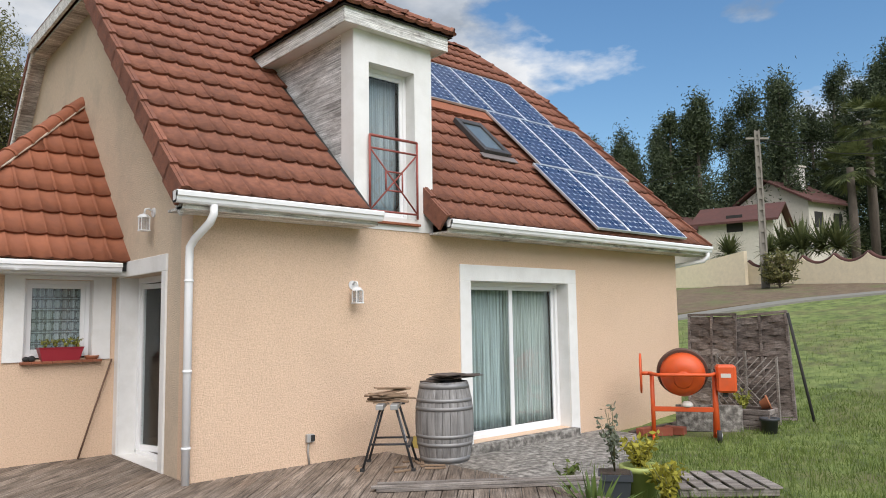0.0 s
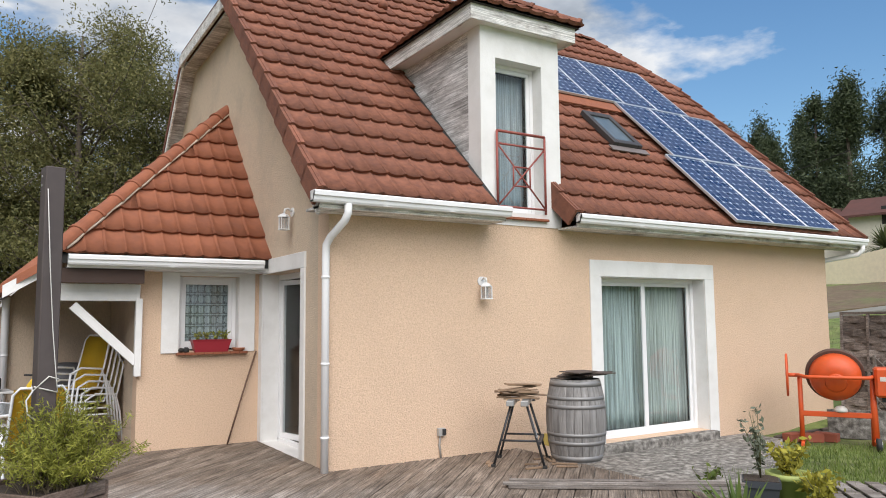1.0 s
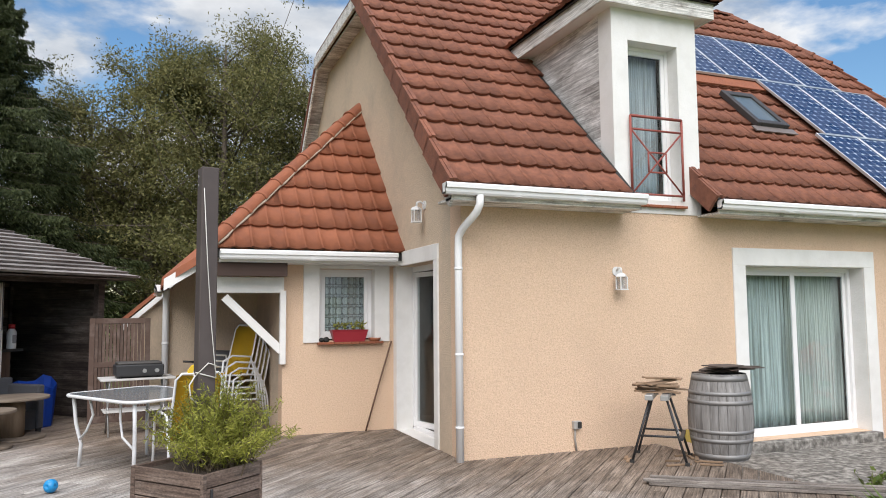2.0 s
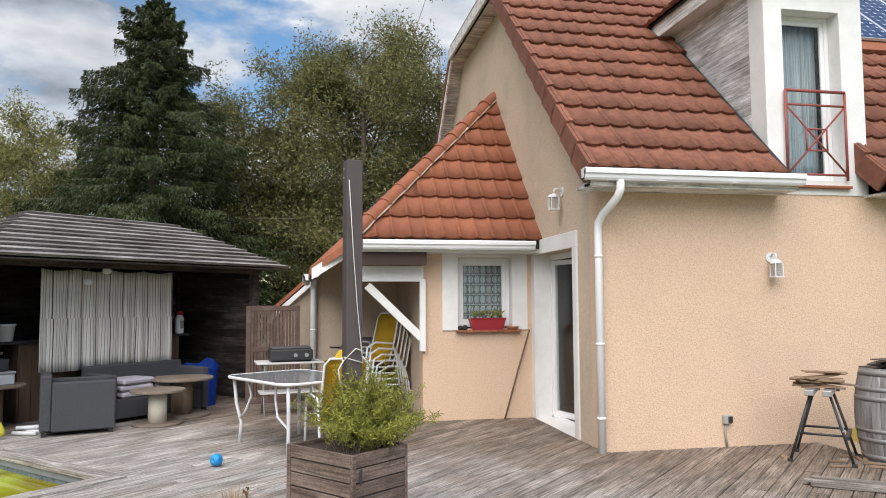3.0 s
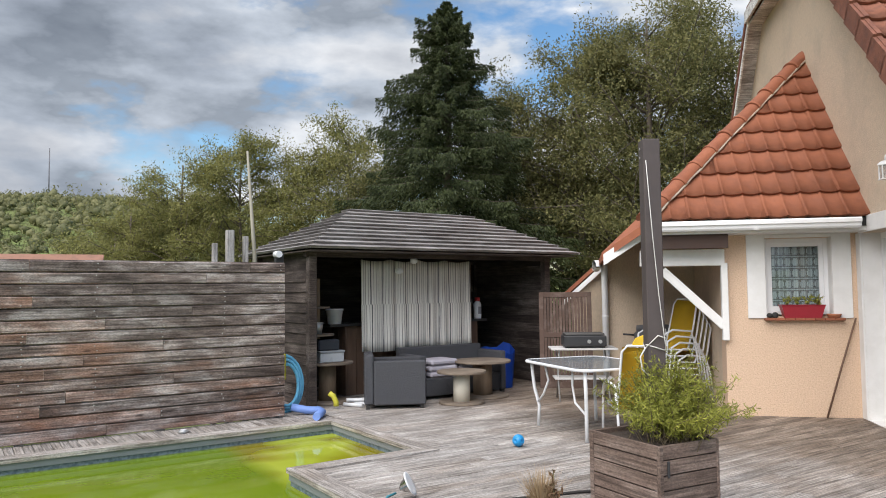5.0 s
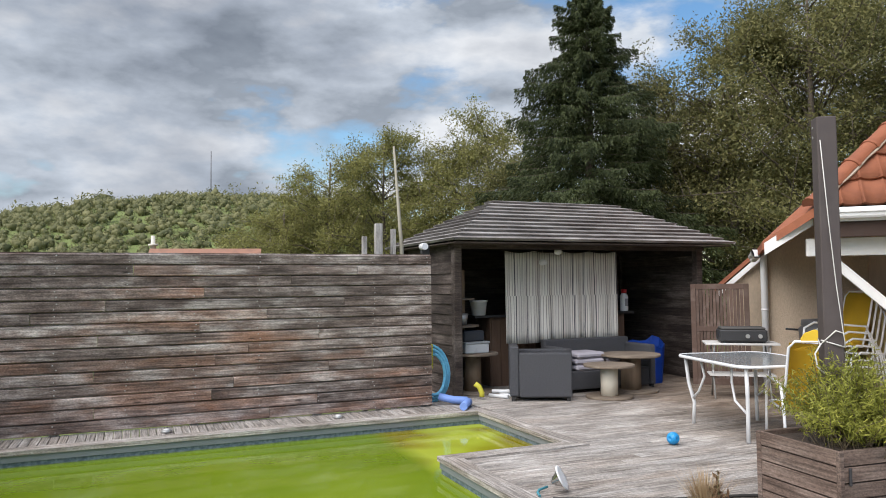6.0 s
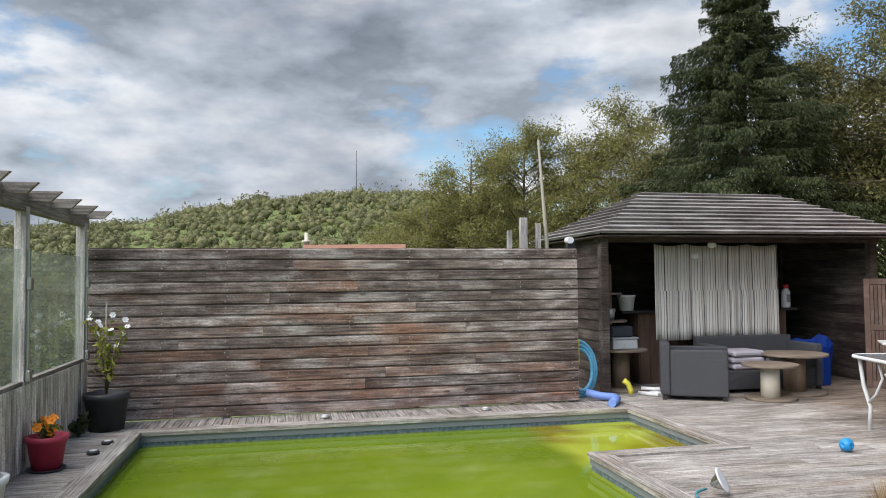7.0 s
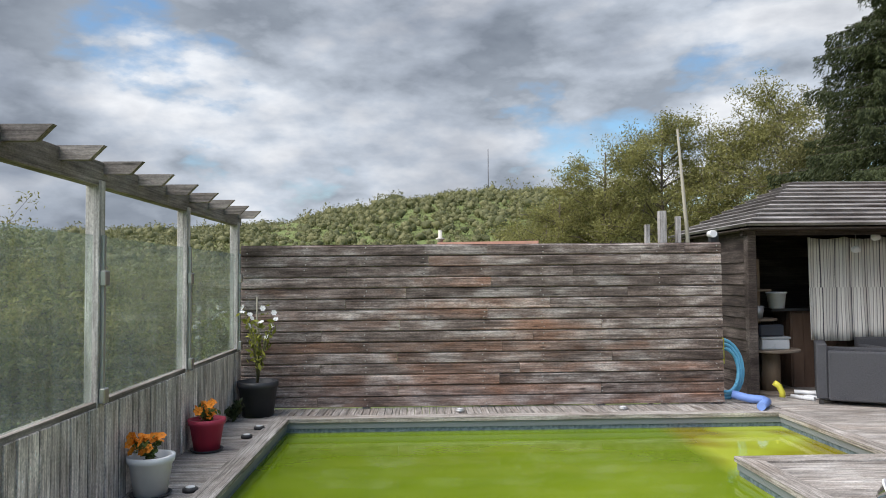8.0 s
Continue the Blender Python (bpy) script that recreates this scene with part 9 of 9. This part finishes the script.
cloth("hanging_cloth", "grey and white striped cloth hung across the pool house", "cloth", U(0.66, 9.64, 0.66), 1.95, 1.34, stripe_material(), 8, 0.03, 6, 0.03, 0.015)
for k, (u, z) in enumerate(((1.42, 1.83), (1.62, 1.98))):
    orn = thing("hanging_shell", "white shell ornament hanging from the roof", "ornament", U(u - 0.2, 9.50 - 0.1 * k, z), "hanging shells")
    bm = bmesh.new()
    bmesh.ops.create_icosphere(bm, subdivisions=2, radius=0.06, matrix=Matrix.Diagonal((1.1, 0.5, 0.8, 1)))
    for v in bm.verts:
        v.co *= 1 + 0.25 * noise.noise(v.co * 40)
    part("shell", bm, "pot_white", orn)
    bm = bmesh.new()
    tube(bm, [(0, 0, 0.03), (0, 0, 2.1 - z)], 0.002, 4)
    part("string", bm, "cord_white", orn)
MAT["counter_wood"] = surface("counter_wood", [(0.075, 0.042, 0.028), (0.13, 0.078, 0.052), (0.18, 0.115, 0.08)], 8, stretch=(1, 1, 0.15), rough=0.7, bump=0.3, bump_scale=60)
bar_ = thing("bar_counter", "dark wooden bar counter with a black top", "counter", U(0.62, 10.0))
for k in range(16):
    boxed("front_board", (k * 0.15, 0.0, 0.0, k * 0.15 + 0.144, 0.02, 1.02), "counter_wood", bar_)
for k in range(4):
    boxed("end_board", (-0.02, 0.02 + k * 0.12, 0.0, 0.0, 0.135 + k * 0.12, 1.02), "counter_wood", bar_)
boxed("top", (-0.10, -0.06, 1.02, 2.55, 0.5, 1.06), "black_metal", bar_, "black worktop", None, 0.005)


def spool(m, r, h, label, core="pale", group="cable spool tables"):
    t = thing("spool_table", label, "table", m, group)
    mat = MAT["spool_wood"]
    for nm, z, rr in (("top", h - 0.03, r), ("base", 0.0, r * 0.92)):
        bm = bmesh.new()
        lathe(bm, [(rr, z), (rr + 0.004, z + 0.012), (rr, z + 0.03), (0.0, z + 0.0301)], 36, smooth=False)
        part(nm, bm, mat, t)
    bm = bmesh.new()
    lathe(bm, [(r * 0.34, 0.03), (r * 0.34, h - 0.03)], 24)
    part("core", bm, core, t)
    return t


MAT["spool_wood"] = surface("spool_wood", [(0.11, 0.085, 0.062), (0.19, 0.15, 0.112), (0.26, 0.21, 0.165)], 8, stretch=(0.3, 1, 1), rough=0.8, bump=0.3, bump_scale=60, stain=0.4, stain_scale=3, stain_colour=(0.12, 0.09, 0.065))
plain("core_cream", (0.70, 0.65, 0.54), 0.7)
MAT["core_wood"] = surface("core_wood", [(0.16, 0.11, 0.07), (0.26, 0.19, 0.13)], 9, stretch=(1, 1, 0.2), rough=0.8, bump=0.3, bump_scale=60)
spool(U(1.55, 8.40), 0.335, 0.44, "low cable-spool table with a cream core", "core_cream")
spool(U(2.17, 8.75), 0.41, 0.52, "larger cable-spool table with a wooden core", "core_wood")
spool(U(0.12, 9.62), 0.36, 0.56, "cable-spool shelf table with a plastic box on it", "core_wood")
up_ = thing("corner_shelf", "round spool-board shelf on a post in the corner", "shelf", U(-0.02, 9.75))
for z, r in ((0.92, 0.28), (1.30, 0.22)):
    bm = bmesh.new()
    lathe(bm, [(r, z), (r, z + 0.025), (0.0, z + 0.026)], 24, smooth=False)
    part("board", bm, "spool_wood", up_)
boxed("post", (-0.12, 0.02, 0.57, 0.10, 0.06, 1.72), "core_wood", up_)
cbx = thing("storage_box", "clear plastic box with a dark lid on the spool", "box", U(0.12, 9.58, 0.561))
boxed("tub", (-0.18, -0.13, 0, 0.18, 0.13, 0.13), plain("tub_clear", (0.5, 0.52, 0.54), 0.3), cbx, "", None, 0.01)
boxed("lid", (-0.19, -0.14, 0.131, 0.19, 0.14, 0.16), plain("tub_lid", (0.30, 0.32, 0.34), 0.4), cbx, "", None, 0.006)
dbx = thing("dark_case", "dark blue-black case on the plastic box", "case", U(0.10, 9.60, 0.722))
boxed("shell", (-0.17, -0.12, 0, 0.15, 0.12, 0.15), plain("case_dark", (0.025, 0.03, 0.04), 0.5), dbx, "", None, 0.02)
bk = thing("white_bucket", "white plastic tub on the bar", "bucket", U(0.40, 9.98, 1.061))
bm = bmesh.new()
lathe(bm, [(0.10, 0.0), (0.125, 0.2), (0.135, 0.2), (0.135, 0.22), (0.11, 0.22), (0.10, 0.05)], 20)
part("tub", bm, "pot_white", bk)
boxed("bar_flap", (-0.30, -0.06, 1.02, -0.102, 0.5, 1.058), "black_metal", bar_)
cup = thing("grey_cup", "grey metal beaker on the round shelf", "cup", U(0.0, 9.66, 0.947))
bm = bmesh.new()
lathe(bm, [(0.05, 0), (0.075, 0.16), (0.07, 0.16), (0.045, 0.01)], 16)
part("beaker", bm, "grey_metal", cup)
bt = thing("cleaner_bottle", "white bottle with a red cap on the bar", "bottle", U(3.02, 10.0, 1.061))
bm = bmesh.new()
lathe(bm, [(0.06, 0), (0.065, 0.02), (0.065, 0.24), (0.04, 0.28), (0.035, 0.29)], 18)
part("body", bm, "pot_white", bt)
bm = bmesh.new()
lathe(bm, [(0.045, 0.29), (0.045, 0.35), (0.0, 0.351)], 14)
part("cap", bm, plain("cap_red", (0.5, 0.03, 0.03), 0.4), bt)
bm = bmesh.new()
box(bm, -0.03, -0.068, 0.08, 0.03, -0.064, 0.2)
part("label", bm, plain("label_grey", (0.25, 0.25, 0.27), 0.6), bt, "plain grey label")

# rattan seats
MAT["rattan"] = surface("rattan", [(0.050, 0.051, 0.058), (0.085, 0.087, 0.096)], 60, stretch=(1, 1, 1), rough=0.55, bump=0.8, bump_scale=160)


def rattan(m, w, label, name="armchair", cat="armchair", d=0.68, cushions=False):
    t = thing(name, label, cat, m)
    boxed("back", (0.02, d - 0.12, 0.06, w - 0.02, d, 0.70), "rattan", t, "", None, 0.015)
    for x in (0.0, w - 0.10):
        boxed("arm", (x, 0.0, 0.05, x + 0.10, d - 0.122, 0.62), "rattan", t, "", None, 0.015)
    boxed("seat_base", (0.102, 0.02, 0.05, w - 0.102, d - 0.122, 0.30), "rattan", t, "", None, 0.01)
    for x in (0.02, w - 0.07):
        for y in (0.02, d - 0.07):
            boxed("foot", (x, y, 0.0, x + 0.05, y + 0.05, 0.05), "dark", t)
    return t


rattan(U(1.18, 8.86, 0.0), 1.52, "anthracite woven rattan sofa under the hung cloth", "sofa", "sofa", 0.72)
rattan(U(0.93, 8.33, 0, 63.4), 0.68, "anthracite woven rattan armchair facing the low tables", d=0.80)
plain("cushion_grey", (0.36, 0.34, 0.38), 0.95)
for k in range(5):
    cu = thing("seat_cushion", "folded grey-lilac seat cushion piled on the sofa", "cushion", U(1.60 + (0.50 if k > 2 else 0), 9.08, 0.302 + 0.085 * (k % 3 if k < 3 else k - 3), srng.uniform(-6, 6)), "cushions on the sofa")
    bm = bmesh.new()
    box(bm, -0.24, -0.20, 0, 0.24, 0.22, 0.078, bevel=0.025)
    part("pad", bm, "cushion_grey", cu)
bag = thing("blue_bag", "large blue woven bag standing open", "bag", U(2.98, 9.42, 0, 12))
bm = bmesh.new()
n = 14
lo, hi = [], []
for k in range(n):
    a = 2 * math.pi * k / n
    s = 1 + 0.08 * math.sin(3 * a)
    lo.append(bm.verts.new((0.27 * math.cos(a) * s, 0.22 * math.sin(a) * s, 0)))
    hi.append(bm.verts.new((0.31 * math.cos(a), 0.25 * math.sin(a), 0.60 + 0.07 * math.sin(2 * a + 1) + 0.03 * math.sin(5 * a))))
for k in range(n):
    bm.faces.new((lo[k], lo[(k + 1) % n], hi[(k + 1) % n], hi[k]))
bm.faces.new(lo[::-1])
bmesh.ops.solidify(bm, geom=bm.faces[:], thickness=0.006)
part("sack", bm, plain("bag_blue", (0.015, 0.08, 0.48), 0.45), bag)

# pipes, hose and float by the corner post
for k in range(6):
    pp = thing("plastic_pipe", "short length of white plastic pipe on the deck", "pipe", U(0.22 + 0.09 * k, 9.02 + 0.05 * (k % 2), 0.026 + 0.05 * (k % 2), -60 + 22 * (k % 4)), "white pipes")
    bm = bmesh.new()
    tube(bm, [(-0.15, 0, 0), (0.15, 0, 0)], 0.025, 10)
    part("tube", bm, "pot_white", pp)
    # dark disc on the closed end imitates the shade inside the pipe
    bm = bmesh.new()
    tube(bm, [(-0.154, 0, 0), (-0.151, 0, 0)], 0.018, 10)
    part("bore", bm, "dark", pp)
yt = thing("yellow_float", "yellow plastic float hose end by the post", "float", U(-0.10, 8.98, 0.0))
bm = bmesh.new()
tube(bm, [(0.05, 0, 0.04), (0.05, 0, 0.09), (0.02, 0.02, 0.17), (-0.03, 0.04, 0.21)], 0.035, 10)
part("tube", bm, plain("float_yellow", (0.55, 0.50, 0.05), 0.5), yt)
hs = thing("pool_hose", "coiled light blue ribbed pool hose hanging by the fence", "hose", U(-0.80, 9.12, 0.0))
plain("hose_blue", (0.13, 0.42, 0.62), 0.5)
for k in range(3):
    bm = bmesh.new()
    r = 0.16 + 0.05 * k
    tube(bm, [(0.10 + r * math.cos(a), 0.05 * k - 0.05 + 0.03 * math.sin(a), 0.36 + (r + 0.10) * math.sin(a)) for a in (2 * math.pi * q / 28 for q in range(29))], 0.022, 8, cap=False)
    part("coil", bm, "hose_blue", hs)
nd = thing("pool_noodle", "pale blue foam hose end bent onto the coping", "pool noodle", U(-0.70, 8.80, 0.0))
bm = bmesh.new()
tube(bm, [(0.0, 0.1, 0.10), (0.16, 0.02, 0.06), (0.30, -0.08, 0.055), (0.28, -0.2, 0.055), (0.06, -0.52, 0.06)], 0.048, 10)
part("tube", bm, plain("noodle_blue", (0.17, 0.28, 0.62), 0.6), nd)
yl = thing("yellow_board", "yellow swim board behind the fence end", "swim board", U(-0.76, 9.08, 0.42))
boxed("board", (-0.06, -0.02, 0, 0.06, 0.02, 0.34), "float_yellow", yl, "", None, 0.02)

# posts and things behind the fence
for k, (u, h, r) in enumerate(((-1.55, 2.15, 0.03), (-1.36, 2.32, 0.045), (-1.16, 2.25, 0.03))):
    ps = thing("timber_stake", "grey timber stake standing behind the fence", "stake", U(u, 9.3, -0.4), "stakes behind the fence")
    boxed("stake", (-r, -r, 0, r, r, h + 0.4), "post_wood", ps, "", None, 0.004)
rp = thing("tall_pole", "slim leaning pale pole behind the fence", "pole", U(-1.02, 9.3, -0.4))
bm = bmesh.new()
tube(bm, [(0, 0, 0), (-0.02, 0, 2.4), (-0.12, 0, 3.75)], 0, 8, [0.032, 0.028, 0.014])
part("shaft", bm, plain("pole_pale", (0.29, 0.27, 0.21), 0.7), rp)
fl_ = thing("flood_lamp", "white and black floodlight on the pool house corner", "floodlight", U(-0.72, 9.35, 1.95))
bm = bmesh.new()
tube(bm, [(0, -0.08, 0.08), (0, 0.04, 0.08)], 0.045, 14)
part("reflector", bm, "pot_white", fl_)
boxed("housing", (-0.02, 0.0, -0.06, 0.10, 0.06, 0.10), "black_metal", fl_, "", None, 0.01)
boxed("bracket", (-0.02, 0.05, -1.95, 0.02, 0.09, -0.1), "post_wood", fl_)

# ---------------------------------------------------------------- round the pool
dk = pot(*(UV @ Vector((-6.20, 8.50, 0)))[:2], 0.0, 0.17, 0.21, 0.38, "pot_dark", "large dark grey pot by the fence", 0.012)
plain("petal_white", (0.8, 0.8, 0.78), 0.7)
plain("petal_orange", (0.75, 0.24, 0.01), 0.7)
fx, fy = (UV @ Vector((-6.20, 8.50, 0)))[:2]
tuft(fx, fy, 0.36, 190, 0.85, 0.30, 97, "leaf_bush", "climbing plant with white flowers on a stake", "white_flower_plant", "plant", 0.045, 11, flowers=("petal_white", 12, 0.028))
cane = thing("plant_cane", "thin pale cane in the dark pot", "cane", Matrix.Translation((fx, fy, 0.36)))
bm = bmesh.new()
tube(bm, [(-0.03, 0, 0), (-0.02, 0, 0.95)], 0.008, 6)
part("cane", bm, "pole_pale", cane)
iv = (UV @ Vector((-6.38, 8.18, 0)))[:2]
tuft(iv[0], iv[1], 0.0, 90, 0.22, 0.16, 98, "leaf_spruce", "dark ivy trailing on the deck", "ivy_plant", "plant", 0.05, 10)
for (u, w), col, lab, sd, n in (((-6.28, 6.85), "pot_red", "raspberry red plastic flower pot", 99, 15), ((-6.28, 5.52), "pot_white", "pale grey plastic flower pot", 100, 22)):
    px, py = (UV @ Vector((u, w, 0)))[:2]
    pot(px, py, 0.012, 0.11, 0.146, 0.268, col, lab, 0.012)
    sa = thing("pot_saucer", "dark saucer under a flower pot", "saucer", Matrix.Translation((px, py, 0.0)), "pot saucers")
    bm = bmesh.new()
    lathe(bm, [(0.13, 0), (0.145, 0.02), (0.135, 0.02), (0.12, 0.008), (0.0, 0.0085)], 20)
    part("dish", bm, "pot_dark", sa)
    tuft(px, py, 0.225, 150, 0.19, 0.14, sd, "leaf_fern", "orange marigolds with ferny leaves", "marigold", "plant", 0.03, 12, "marigolds", flowers=("petal_orange", n, 0.034))
for k, (u, w) in enumerate(((-6.05, 7.35), (-6.03, 5.6), (-3.95, 8.55), (-2.1, 8.55), (-6.02, 7.75))):
    dl = thing("deck_light", "small round metal deck light", "deck light", U(u, w, 0.0), "deck lights")
    bm = bmesh.new()
    lathe(bm, [(0.055, 0), (0.055, 0.022), (0.045, 0.03), (0.0, 0.031)], 14)
    part("rim", bm, "black_metal" if u < -5 else "grey_metal", dl)
    bm = bmesh.new()
    lathe(bm, [(0.035, 0.031), (0.03, 0.036), (0.0, 0.0365)], 12)
    part("lens", bm, "pot_white", dl)
spot = thing("pool_lamp", "chrome pool lamp with its white rim lying on the deck", "pool lamp", U(-1.45, 4.96, 0.0, 30) @ Matrix.Scale(0.68, 4))
bm = bmesh.new()
lathe(bm, [(0.02, 0.0), (0.05, 0.03), (0.10, 0.12), (0.105, 0.125)], 22)
part("reflector", bm, plain("chrome", (0.6, 0.6, 0.6), 0.15, 1.0), spot, "", Matrix.Translation((0, 0, 0.10)) @ pose(0, 0, 0, 62, 0, 20))
bm = bmesh.new()
lathe(bm, [(0.10, 0.122), (0.135, 0.122), (0.135, 0.135), (0.10, 0.135)], 26)
part("rim", bm, "pot_white", spot, "white plastic rim", Matrix.Translation((0, 0, 0.10)) @ pose(0, 0, 0, 62, 0, 20))
bm = bmesh.new()
tube(bm, [(0.0, 0.05, 0.05), (-0.10, 0.10, 0.03), (-0.20, 0.06, 0.03), (-0.26, 0.0, 0.02)], 0.014, 8)
part("cable", bm, plain("cable_teal", (0.05, 0.22, 0.27), 0.5), spot)
